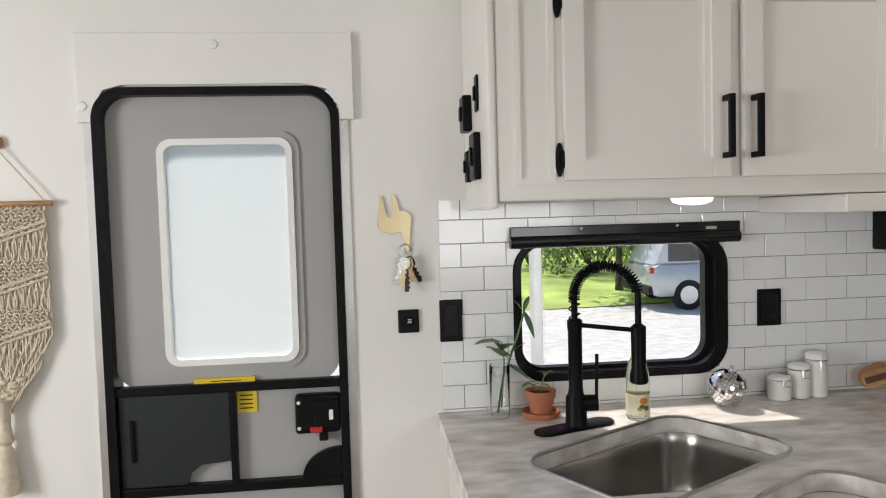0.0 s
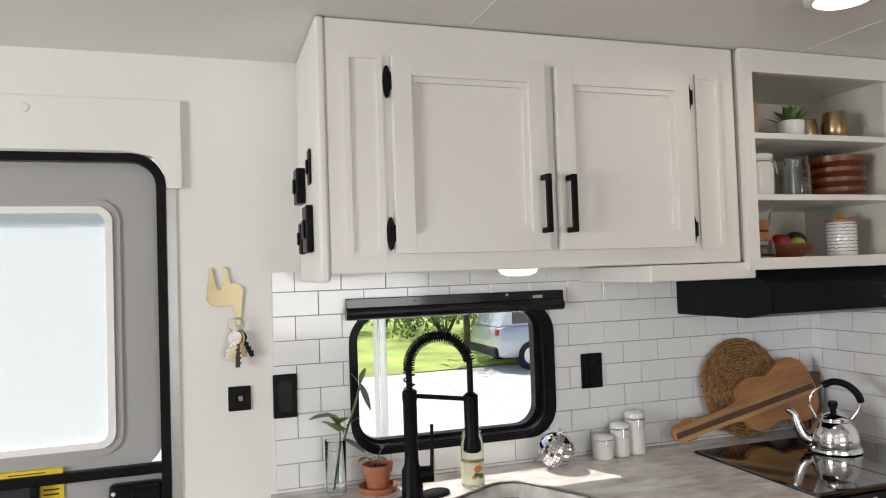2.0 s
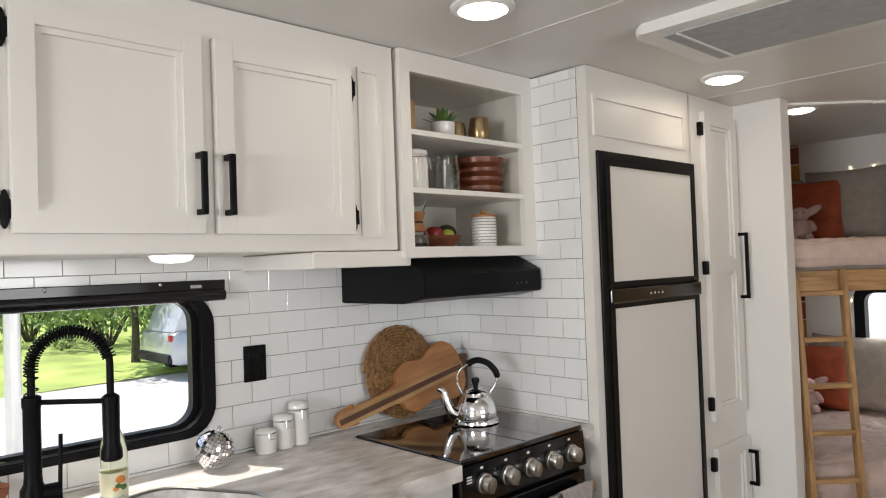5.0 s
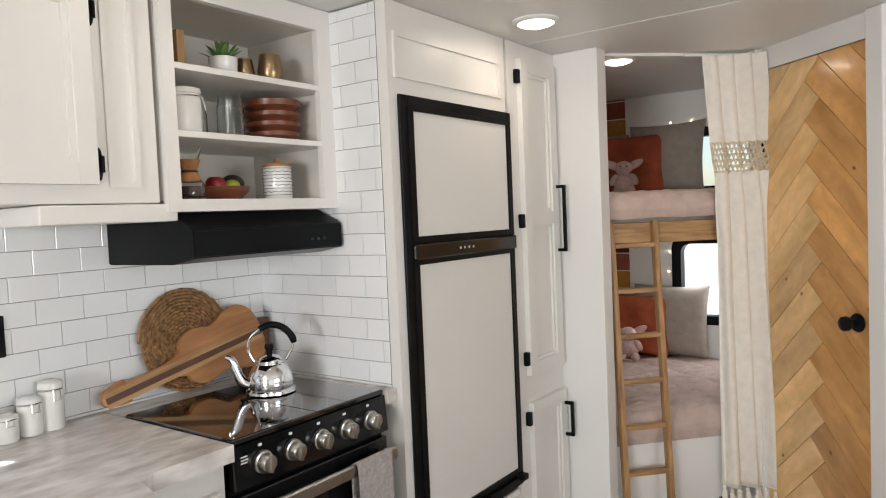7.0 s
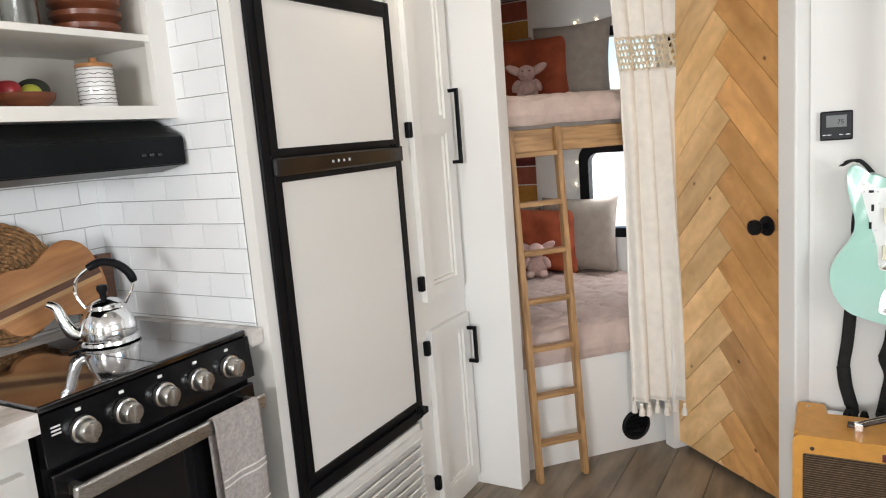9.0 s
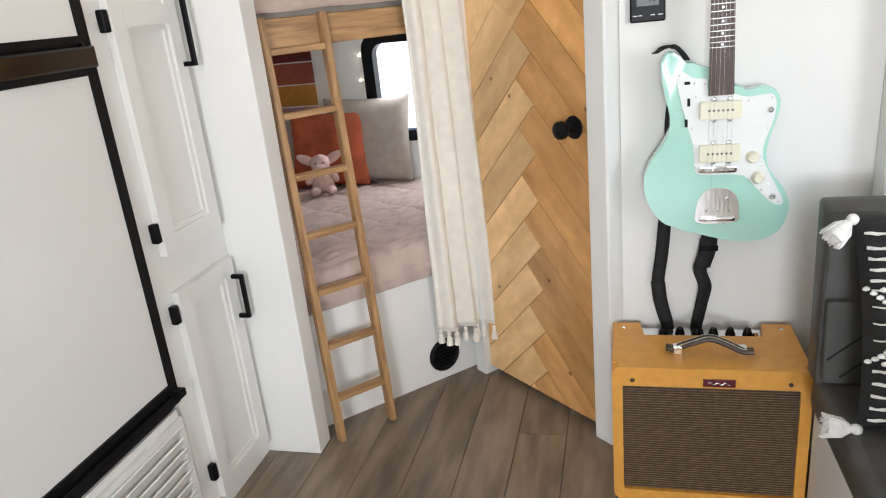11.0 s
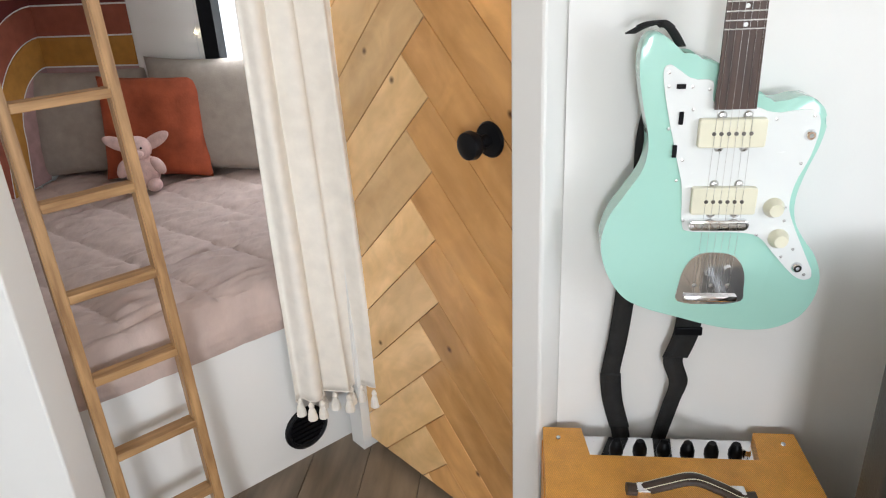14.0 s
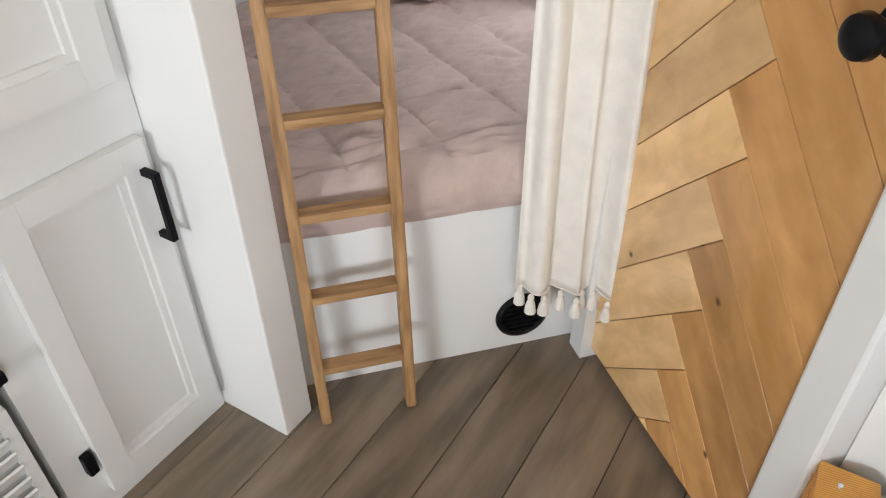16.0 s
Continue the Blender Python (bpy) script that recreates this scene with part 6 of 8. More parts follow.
def boho_cushion():
    w, h = 0.43, 0.42
    m = Matrix.Translation((3.478, 0.337, 0.437)) @ Matrix.Rotation(radians(-86), 4, "Z") @ Matrix.Rotation(radians(-17), 4, "X")
    th = pillow("woven_cushion", m, w, h, 0.13, "strap", "black woven cushion with white stripes and tassels")

    def surf(u, v, lift=0.004):
        f = max(0.0, (1 - u ** 4) * (1 - v ** 4)) ** 0.5
        return Vector((w / 2 * u * (1 - 0.07 * (1 - v * v) * abs(u) ** 3), -0.065 * f - lift, h / 2 + h / 2 * v * (1 - 0.07 * (1 - u * u) * abs(v) ** 3)))
    # u grows to the picture's left edge of the cushion
    rows = [0.86, 0.72, 0.62, 0.52, 0.42, -0.42, -0.54, -0.66, -0.78, -0.9]
    for i, v in enumerate(rows):
        part(th, "yarn_stripe", tube(bmesh.new(), [surf(-0.95 + 1.9 * k / 40, v + 0.004 * math.sin(k * 2.3 + i)) for k in range(41)], [0.0036 if (k + i) % 3 else 0.0024 for k in range(41)], 6), "white_yarn")
    for j in range(5):
        v = 0.33 - 0.155 * j
        part(th, "yarn_stripe", tube(bmesh.new(), [surf(-0.95 + 1.9 * k / 40, v + 0.004 * math.sin(k * 2.3 + j)) for k in range(41)], 0.0018, 5), "white_yarn")
    for c in (-0.5, 0.5):
        for sg in (-1, 1):
            for d in (-0.06, 0.06):
                b = bmesh.new()
                for k in range(20):
                    t = k / 19
                    p = surf(c + d + sg * (t - 0.5) * 0.85, -0.34 + 0.68 * t, 0.006)
                    bmesh.ops.create_icosphere(b, subdivisions=1, radius=0.0068, matrix=Matrix.Translation(p) @ Matrix.Diagonal((1.2, 0.7, 0.8, 1)))
                part(th, "yarn_knot_row", b, "white_yarn", smooth=True)
    for u, v in ((1, 1), (-1, 1), (1, -1), (-1, -1)):
        b = bmesh.new()
        p = Vector((w / 2 * u, -0.012, h / 2 + h / 2 * v))
        d = Vector((u * 0.7, -0.12, -0.62) if v > 0 else (u * 0.9, 0.12, 0.1)).normalized()
        side = d.cross(Vector((0, 1, 0))).normalized()
        over = d.cross(side)
        bmesh.ops.create_icosphere(b, subdivisions=2, radius=0.012, matrix=Matrix.Translation(p + d * 0.004))
        tube(b, [p + d * 0.012, p + d * 0.020, p + d * 0.038, p + d * 0.056], [0.006, 0.013, 0.019, 0.021], 14)
        rng = random.Random(u * 3 + v)
        for k in range(84):
            a = 2.4 * k
            r = 0.025 * math.sqrt((k + 1) / 84)
            out = side * math.cos(a) + over * math.sin(a) * 0.75
            tip = p + d * (0.060 + 0.008 * rng.random()) + out * r * (1 + 0.15 * rng.random())
            tube(b, [p + d * 0.01 + out * 0.004, p + d * 0.03 + out * r * 0.78, tip], [0.0016, 0.0022, 0.0012], 4)
        part(th, "tassel", b, "white_yarn", smooth=True)


M["white_yarn"] = mat("white_yarn", (0.78, 0.76, 0.72), 0.95, 0, 0.06, 60, 0.6, 300)
boho_cushion()


def table():
    th = thing("dinette_table", at(2.85, 0.0, 0), "light wood dinette table on a white leg", "table")
    inv = at(-2.85, 0, 0)
    b = bmesh.new()
    prism(b, rrect(2.42, 3.30, -0.60, 0.53, 0.02, 4), 0.655, 0.69, None, bevel=0.003)
    part(th, "top", b, "pine_h", inv)
    b = bmesh.new()
    cyl(b, (2.85, -0.05, 0), (2.85, -0.05, 0.655), 0.035, seg=20)
    lathe(b, [(0, 0.03), (0.05, 0.028), (0.12, 0.01), (0.13, 0)], 24, at(2.85, -0.05, 0))
    part(th, "leg", b, "white_p", inv, smooth=True)


table()

# ---- kitchen things ----
def up(th):
    return th.matrix_basis.inverted()


def faucet():
    th = thing("kitchen_faucet", at(1.43, 2.505, 0.90), "matte black spring-neck kitchen faucet", "faucet")
    b = bmesh.new()
    prism(b, rrect(-0.115, 0.105, -0.026, 0.026, 0.025, 8), 0, 0.008, Matrix.Rotation(radians(20), 4, "Z"), bevel=0.002)
    part(th, "deck_plate", b, "black_m", smooth=True)
    b = bmesh.new()
    lathe(b, [(0.028, 0.008), (0.026, 0.012), (0.024, 0.075), (0.018, 0.085), (0.0165, 0.10), (0.0165, 0.235), (0.018, 0.24), (0.018, 0.258), (0.013, 0.262), (0, 0.262)], 24)
    part(th, "column", b, "black_m", smooth=True)
    d = Vector((0.135, -0.055, 0)).normalized()
    L = 0.145
    path = [Vector((0, 0, 0.26)), Vector((0, 0, 0.30))]
    for k in range(19):
        a = math.pi * k / 18
        path.append(d * (L / 2 * (1 - math.cos(a))) + Vector((0, 0, 0.315 + 0.072 * math.sin(a))))
    path += [d * L + Vector((0, 0, 0.295)), d * L + Vector((0, 0, 0.25))]
    part(th, "hose", tube(bmesh.new(), path, 0.0075, 12), "black_m", smooth=True)
    # spring coil round the hose
    seg, pts = smoothline(path, 10, closed=False), []
    n = len(seg)
    side = d.cross(Vector((0, 0, 1)))
    for i in range(8 * n):
        f = i / 8
        k = min(int(f), n - 2)
        if k > n * 0.86:
            break
        p = seg[k].lerp(seg[k + 1], f - k)
        tg = (seg[k + 1] - seg[k]).normalized()
        nrm = side.cross(tg).normalized()
        a = f * 2 * math.pi / 5.2
        pts.append(p + 0.0125 * (math.cos(a) * side + math.sin(a) * nrm))
    part(th, "spring", tube(bmesh.new(), pts, 0.0019, 5), "black_m", smooth=True)
    b = bmesh.new()
    lathe(b, [(0.010, 0.252), (0.0175, 0.246), (0.0165, 0.15), (0.0205, 0.135), (0.0215, 0.118), (0.018, 0.114), (0, 0.114)], 22, Matrix.Translation(d * L))
    part(th, "spray_head", b, "black_m", smooth=True)
    b = bmesh.new()
    cyl(b, (0, 0, 0.248), d * (L - 0.012) + Vector((0, 0, 0.238)), 0.0055, seg=12)
    part(th, "support_arm", b, "black_m", smooth=True)
    b = bmesh.new()
    e = Vector((0.05, -0.012, 0.062))
    cyl(b, (0.0, 0, 0.06), e, 0.019, seg=20)
    cyl(b, e + Vector((-0.004, 0, 0.005)), e + Vector((0.0, 0.004, 0.115)), 0.0042, seg=10)
    part(th, "lever", b, "black_m", smooth=True)


faucet()


def leaf(b, base, direction, length, width, droop=0.3):
    d = Vector(direction).normalized()
    sd = d.cross(Vector((0, 0, 1)))
    sd = sd.normalized() if sd.length > 0.05 else Vector((1, 0, 0))
    prev = None
    for i in range(7):
        t = i / 6
        p = Vector(base) + d * length * t + Vector((0, 0, -droop * length * t * t))
        w = width * math.sin(math.pi * (0.08 + 0.9 * t)) ** 0.8
        cur = [b.verts.new(p - sd * w / 2 + Vector((0, 0, 0.12 * w))), b.verts.new(p), b.verts.new(p + sd * w / 2 + Vector((0, 0, 0.12 * w)))]
        if prev:
            b.faces.new((prev[0], prev[1], cur[1], cur[0]))
            b.faces.new((prev[1], prev[2], cur[2], cur[1]))
        prev = cur
    return b


M["green"] = mat("leaf_green", (0.09, 0.175, 0.045), 0.45, 0, 0.25, 30, 0.2, 90)
M["terra"] = mat("terracotta", (0.42, 0.15, 0.075), 0.8, 0, 0.1, 24, 0.2, 180)
M["soil"] = mat("potting_soil", (0.03, 0.022, 0.016), 0.95, 0, 0.3, 60, 0.8, 200)


def vase():
    th = thing("glass_vase", at(1.272, 2.642, 0.901), "slim clear glass vase with a green cutting", "vase")
    b = bmesh.new()
    lathe(b, [(0, 0.003), (0.021, 0.003), (0.0235, 0.008), (0.0245, 0.128), (0.026, 0.13), (0.0265, 0.126), (0.025, 0.004), (0.022, 0.0), (0, 0)], 28)
    part(th, "glass", b, "clear", smooth=True)
    b = bmesh.new()
    stem = smoothline([(-0.006, 0, 0.008), (0.008, 0.003, 0.08), (0.03, 0.0, 0.15), (0.052, -0.004, 0.215), (0.066, -0.006, 0.265)], 6, closed=False)
    tube(b, stem, 0.0028, 7)
    tube(b, smoothline([(0.004, 0.004, 0.02), (0.012, -0.004, 0.13), (0.005, -0.01, 0.19)], 6, closed=False), 0.0018, 6)
    part(th, "stem", b, "green", smooth=True)
    rng = random.Random(5)
    for base, d, ln in (((0.028, 0, 0.15), (-0.8, -0.3, 0.5), 0.075), ((0.022, 0, 0.145), (-0.6, 0.2, 0.9), 0.07), ((0.03, 0, 0.16), (0.5, -0.4, 0.5), 0.05), ((0.005, -0.01, 0.19), (-0.9, -0.2, 0.1), 0.07), ((0.01, -0.006, 0.17), (0.2, -0.7, 0.4), 0.065), ((0.02, -0.004, 0.13), (0.7, -0.3, -0.4), 0.06), ((0.066, -0.006, 0.262), (0.3, -0.2, -0.8), 0.06), ((0.066, -0.006, 0.265), (0.2, -0.2, 0.8), 0.045), ((0.064, -0.004, 0.262), (-0.5, 0.1, 0.8), 0.04), ((0.01, 0, 0.15), (-0.5, -0.6, 0.6), 0.06)):
        part(th, "leaf", leaf(bmesh.new(), base, d, ln * 1.05, ln * 0.62, 0.12), "green", smooth=True)


vase()


def terracotta_pot():
    th = thing("potted_plant", at(1.372, 2.618, 0.901), "small seedling in a terracotta pot with saucer", "plant")
    b = bmesh.new()
    lathe(b, [(0, 0.003), (0.042, 0.004), (0.047, 0.014), (0.049, 0.014), (0.045, 0.0), (0, 0)], 30)
    part(th, "saucer", b, "terra", smooth=True)
    b = bmesh.new()
    lathe(b, [(0, 0.005), (0.026, 0.005), (0.033, 0.048), (0.037, 0.048), (0.039, 0.066), (0.034, 0.066), (0.033, 0.056), (0, 0.056)], 30)
    part(th, "pot", b, "terra", smooth=True)
    b = bmesh.new()
    lathe(b, [(0, 0.059), (0.02, 0.058), (0.0325, 0.056)], 20)
    part(th, "soil", b, "soil")
    b = bmesh.new()
    tube(b, [(0, 0, 0.056), (0.004, 0, 0.085), (0.014, -0.003, 0.11)], 0.0015, 6)
    tube(b, [(-0.008, 0.004, 0.056), (-0.016, 0.002, 0.075), (-0.026, -0.002, 0.085)], 0.0015, 6)
    part(th, "stem", b, "green")
    for base, d, ln in (((0.014, -0.003, 0.11), (0.6, -0.4, 0.3), 0.022), ((0.014, -0.003, 0.11), (-0.7, -0.3, 0.4), 0.02), ((0.012, 0, 0.10), (0.3, 0.5, 0.5), 0.018), ((-0.026, -0.002, 0.085), (-0.8, -0.3, -0.1), 0.026), ((-0.018, 0, 0.078), (0.5, -0.6, 0.5), 0.022), ((0.003, 0, 0.08), (0.8, -0.4, -0.1), 0.024)):
        part(th, "leaf", leaf(bmesh.new(), base, d, ln, ln * 0.7, 0.2), "green", smooth=True)


terracotta_pot()


def soap_bottle():
    th = thing("soap_bottle", at(1.602, 2.556, 0.901), "clear dish soap bottle with a fruit label", "bottle")
    b = bmesh.new()
    lathe(b, [(0, 0), (0.026, 0), (0.029, 0.004), (0.029, 0.10), (0.026, 0.125), (0.014, 0.155), (0.011, 0.165), (0.011, 0.17), (0, 0.17)], 26)
    part(th, "bottle", b, M["soap"], smooth=True)
    b = bmesh.new()
    lathe(b, [(0.0295, 0.012), (0.0297, 0.013), (0.0297, 0.062), (0.0295, 0.063)], 26)
    part(th, "label", b, M["label_cream"], smooth=True, label="cream label with leaves and fruit")
    for a, z, r, m in ((-1.45, 0.048, 0.011, "orange"), (-1.8, 0.028, 0.006, "orange"), (-1.2, 0.030, 0.008, "green"), (-1.6, 0.034, 0.007, "green")):
        b = bmesh.new()
        bmesh.ops.create_uvsphere(b, u_segments=12, v_segments=8, radius=r, matrix=Matrix.Translation((0.0297 * math.cos(a), 0.0297 * math.sin(a), z)) @ Matrix.Rotation(a, 4, "Z") @ Matrix.Diagonal((0.08, 1, 0.8, 1)))
        part(th, "label_print", b, m, smooth=True)
    b = bmesh.new()
    lathe(b, [(0.012, 0.168), (0.013, 0.17), (0.013, 0.186), (0.005, 0.19), (0.005, 0.198), (0, 0.198)], 20)
    part(th, "cap", b, "white_p", smooth=True)


M["soap"] = glass("soap_plastic", (0.93, 0.96, 0.82), 0.08, 1.4)
M["label_cream"] = mat("cream_label", (0.78, 0.76, 0.55), 0.45, 0, 0.06, 30)
M["orange"] = mat("orange_print", (0.72, 0.25, 0.05), 0.45, 0, 0.1, 30)
soap_bottle()


def mirror_ball():
    th = thing("mirror_ball", at(1.862, 2.606, 0.901), "small mirror ball resting on the counter", "mirror ball")
    R = 0.048
    b = bmesh.new()
    bmesh.ops.create_uvsphere(b, u_segments=28, v_segments=16, radius=R - 0.001, matrix=at(0, 0, R))
    part(th, "core", b, "grout", smooth=True)
    b = bmesh.new()
    rows = 16
    tiltm = Matrix.Translation((0, 0, R)) @ Matrix.Rotation(radians(24), 4, "X") @ Matrix.Rotation(radians(15), 4, "Y")
    rng = random.Random(2)
    for i in range(rows):
        la = math.pi * ((i + 0.5) / rows - 0.5)
        n = max(3, round(2 * rows * math.cos(la)))
        for k in range(n):
            lo = 2 * math.pi * k / n
            s = math.pi * R / rows * 0.44
            m = tiltm @ Matrix.Rotation(lo, 4, "Z") @ Matrix.Rotation(-la, 4, "Y") @ Matrix.Translation((R, 0, 0)) @ Matrix.Rotation(rng.uniform(-0.03, 0.03), 4, "Y")
            box(b, -0.001, 0.0006, -s, s, -s, s, m=m)
    tagged(part(th, "mirror_facets", b, "chrome"), "small square mirror facets", kind="stuff")
    b = bmesh.new()
    cyl(b, (0.02, 0.02, 2 * R - 0.008), (0.026, 0.024, 2 * R + 0.002), 0.006, seg=12)
    part(th, "cap", b, "chrome", smooth=True)


mirror_ball()


def canister(x, y, r, h):
    th = thing("ceramic_canister", at(x, y, 0.901), "white ceramic canister with wire clamp lid", "canister", "canisters on the counter")
    b = bmesh.new()
    lathe(b, [(0, 0), (r - 0.002, 0), (r, 0.003), (r, h * 0.78), (r - 0.003, h * 0.8), (0, h * 0.8)], 28)
    part(th, "jar", b, M["ceramic"], smooth=True)
    b = bmesh.new()
    lathe(b, [(0, h), (r * 0.5, h), (r - 0.003, h - 0.004), (r, h - 0.008), (r, h * 0.83), (0, h * 0.83)], 28)
    part(th, "lid", b, M["ceramic"], smooth=True)
    b = bmesh.new()
    tube(b, [((r + 0.001) * math.cos(a), (r + 0.001) * math.sin(a), h * 0.815) for a in (2 * math.pi * k / 24 for k in range(24))], 0.0014, 6, closed=True)
    tube(b, [(-0.008, -r - 0.002, h * 0.82), (-0.009, -r - 0.005, h * 0.6), (0.009, -r - 0.005, h * 0.6), (0.008, -r - 0.002, h * 0.82)], 0.0012, 6)
    part(th, "clamp", b, "chrome")


M["ceramic"] = mat("white_ceramic", (0.80, 0.79, 0.76), 0.16, 0, 0.02, 9, coat=0.4)
canister(2.028, 2.645, 0.030, 0.066)
canister(2.088, 2.652, 0.028, 0.094)
canister(2.140, 2.655, 0.0285, 0.122)


def trivet():
    c = Vector((2.535, 2.668, 1.052))
    m = Matrix.Translation(c) @ Matrix.Rotation(radians(-6), 4, "X") @ Matrix.Rotation(radians(90), 4, "X")
    th = thing("woven_trivet", m, "round woven seagrass trivet leaning on the tiles", "trivet")
    b = bmesh.new()
    R, n = 0.150, 1000
    pts = [Vector((R * (k / n) * math.cos(2 * math.pi * 15.5 * k / n), R * (k / n) * math.sin(2 * math.pi * 15.5 * k / n), 0.002 * math.sin(k * 2.3))) for k in range(8, n)]
    tube(b, pts, [0.0050 + 0.0013 * math.sin(k * 2.3) for k in range(len(pts))], 6)
    part(th, "coil", b, M["seagrass"], smooth=True)


M["seagrass"] = mat("seagrass", (0.27, 0.14, 0.055), 0.8, 0, 0.35, 90, 0.6, 240)
trivet()


def guitar_board():
    th = thing("cutting_board", Matrix.Translation((2.268, 2.640, 0.912)) @ Matrix.Rotation(radians(-5), 4, "Z") @ Matrix.Rotation(radians(-12), 4, "X") @ Matrix.Rotation(radians(-13), 4, "Y") @ Matrix.Diagonal((1.34, 1, 1.30, 1)), "guitar-shaped two-tone wooden cutting board", "cutting board")
    up_ = [(0, 0.012), (0.012, 0.022), (0.05, 0.028), (0.058, 0.02), (0.17, 0.024), (0.185, 0.05), (0.215, 0.068), (0.25, 0.062), (0.272, 0.056), (0.30, 0.072), (0.34, 0.082), (0.375, 0.06), (0.385, 0.02)]
    lo = [(x, -0.9 * y + 0.004) for x, y in up_[::-1]]
    outl = [(p.x, p.y) for p in smoothline([(x, y, 0) for x, y in up_ + lo], 4)]
    FS = Matrix(((1, 0, 0, 0), (0, 0, -1, 0), (0, 1, 0, 0), (0, 0, 0, 1)))
    b = bmesh.new()
    prism(b, outl, -0.009, 0.009, FS, bevel=0.002)
    part(th, "board", b, M["bamboo"], at(0, 0, 0.018), smooth=True)
    part(th, "inlay", B(0.004, 0.382, -0.0097, -0.0088, 0.011, 0.024), M["walnut"], label="dark walnut inlay strip")
    for z in (0.0015, 0.0245):
        part(th, "pale_strip", B(0.004, 0.380, -0.0096, -0.0088, z, z + 0.009), "pine_h")


M["bamboo"] = wood("acacia", (0.42, 0.20, 0.075), (0.30, 0.12, 0.04), 7, (1, 9, 9), 0.4)
M["walnut"] = wood("walnut", (0.12, 0.05, 0.025), (0.07, 0.03, 0.015), 9, (1, 10, 10), 0.4)
guitar_board()


def wood_blocks():
    for x, h, material in ((2.748, 0.182, "walnut"), (2.803, 0.18, "walnut")):
        th = thing("wooden_board", at(x, 2.662, 0.901), "small dark wooden serving board upright in the corner", "board", "upright boards")
        part(th, "board", B(-0.022, 0.022, -0.012, 0.012, 0, h, bevel=0.003), material)


wood_blocks()


def kettle():
    th = thing("kettle", at(2.632, 2.425, 0.9055) @ Matrix.Rotation(radians(-38), 4, "Z") @ Matrix.Diagonal((1.1, 1.1, 1.02, 1)), "polished chrome stovetop kettle with black handle", "kettle")
    b = bmesh.new()
    lathe(b, [(0, 0), (0.058, 0), (0.063, 0.003), (0.062, 0.010), (0.055, 0.014), (0.057, 0.03), (0.053, 0.055), (0.042, 0.076), (0.034, 0.082), (0.034, 0.088), (0.036, 0.090), (0.03, 0.098), (0.012, 0.104), (0, 0.105)], 36)
    part(th, "body", b, "chrome", smooth=True)
    b = bmesh.new()
    lathe(b, [(0.008, 0.104), (0.007, 0.112), (0.012, 0.124), (0.010, 0.134), (0, 0.136)], 18)
    part(th, "lid_knob", b, "black", smooth=True)
    b = bmesh.new()
    sp = smoothline([(-0.045, 0, 0.022), (-0.068, 0, 0.034), (-0.082, 0, 0.062), (-0.092, 0, 0.096), (-0.108, 0, 0.108)], 6, closed=False)
    tube(b, sp, [0.017 - 0.0095 * i / (len(sp) - 1) for i in range(len(sp))], 14)
    part(th, "spout", b, "chrome", smooth=True)
    b = bmesh.new()
    tube(b, smoothline([(-0.038, 0, 0.085), (-0.052, 0, 0.12), (-0.045, 0, 0.155), (-0.018, 0, 0.178)], 6, closed=False), 0.0035, 8)
    tube(b, smoothline([(0.04, 0, 0.085), (0.058, 0, 0.115), (0.064, 0, 0.14)], 6, closed=False), 0.0035, 8)
    part(th, "handle_wire", b, "chrome", smooth=True)
    b = bmesh.new()
    tube(b, smoothline([(-0.022, 0, 0.176), (0.005, 0, 0.187), (0.035, 0, 0.178), (0.056, 0, 0.155), (0.064, 0, 0.132)], 6, closed=False), [0.008, 0.009] + [0.0095] * 20 + [0.009, 0.008, 0.007], 10)
    part(th, "handle_grip", b, "black", smooth=True)


kettle()


def towel():
    th = thing("dish_towel", at(2.675, 2.105, 0.40), "grey herringbone dish towel with white stripes", "towel")
    inv = up(th)
    M["towel"] = mat("grey_towel", (0.42, 0.38, 0.36), 0.95, 0, 0.12, 120, 0.6, 420)
    b = bmesh.new()
    prof = [(2.085 - 0.002, 0.44)] + [(2.0875, 0.44 + 0.3 * k / 14) for k in range(15)] + [(2.091, 0.757), (2.10, 0.7615), (2.110, 0.757)] + [(2.1155, 0.74 - 0.2 * k / 8) for k in range(9)]
    n = 22
    g = []
    for i in range(n + 1):
        u = i / n
        g.append([b.verts.new((2.615 + 0.135 * u + 0.004 * math.sin(3 * z), y - 0.006 * math.sin(u * 9 + 1) * max(0, (0.75 - z) / 0.3) * (1 if y < 2.1 else 0.3), z)) for y, z in prof])
    for i in range(n):
        for j in range(len(prof) - 1):
            b.faces.new((g[i][j], g[i + 1][j], g[i + 1][j + 1], g[i][j + 1]))
    o = part(th, "cloth", b, "towel", inv, smooth=True)
    o.modifiers.new("thick", "SOLIDIFY").thickness = 0.003
    for z in (0.49, 0.505, 0.52, 0.60, 0.615):
        part(th, "stripe", tube(bmesh.new(), [(2.615 + 0.135 * k / 22 + 0.004 * math.sin(3 * z), 2.0860 - 0.006 * math.sin(k / 22 * 9 + 1) * max(0, (0.75 - z) / 0.3), z) for k in range(23)], 0.0022, 5), "white_yarn", inv)


towel()


# things on the open shelf
def lathe_thing(name, x, y, z, prof, material, label, category, group="", seg=28):
    th = thing(name, at(x, y, z), label, category, group)
    part(th, "body", lathe(bmesh.new(), prof, seg), material, smooth=True)
    return th


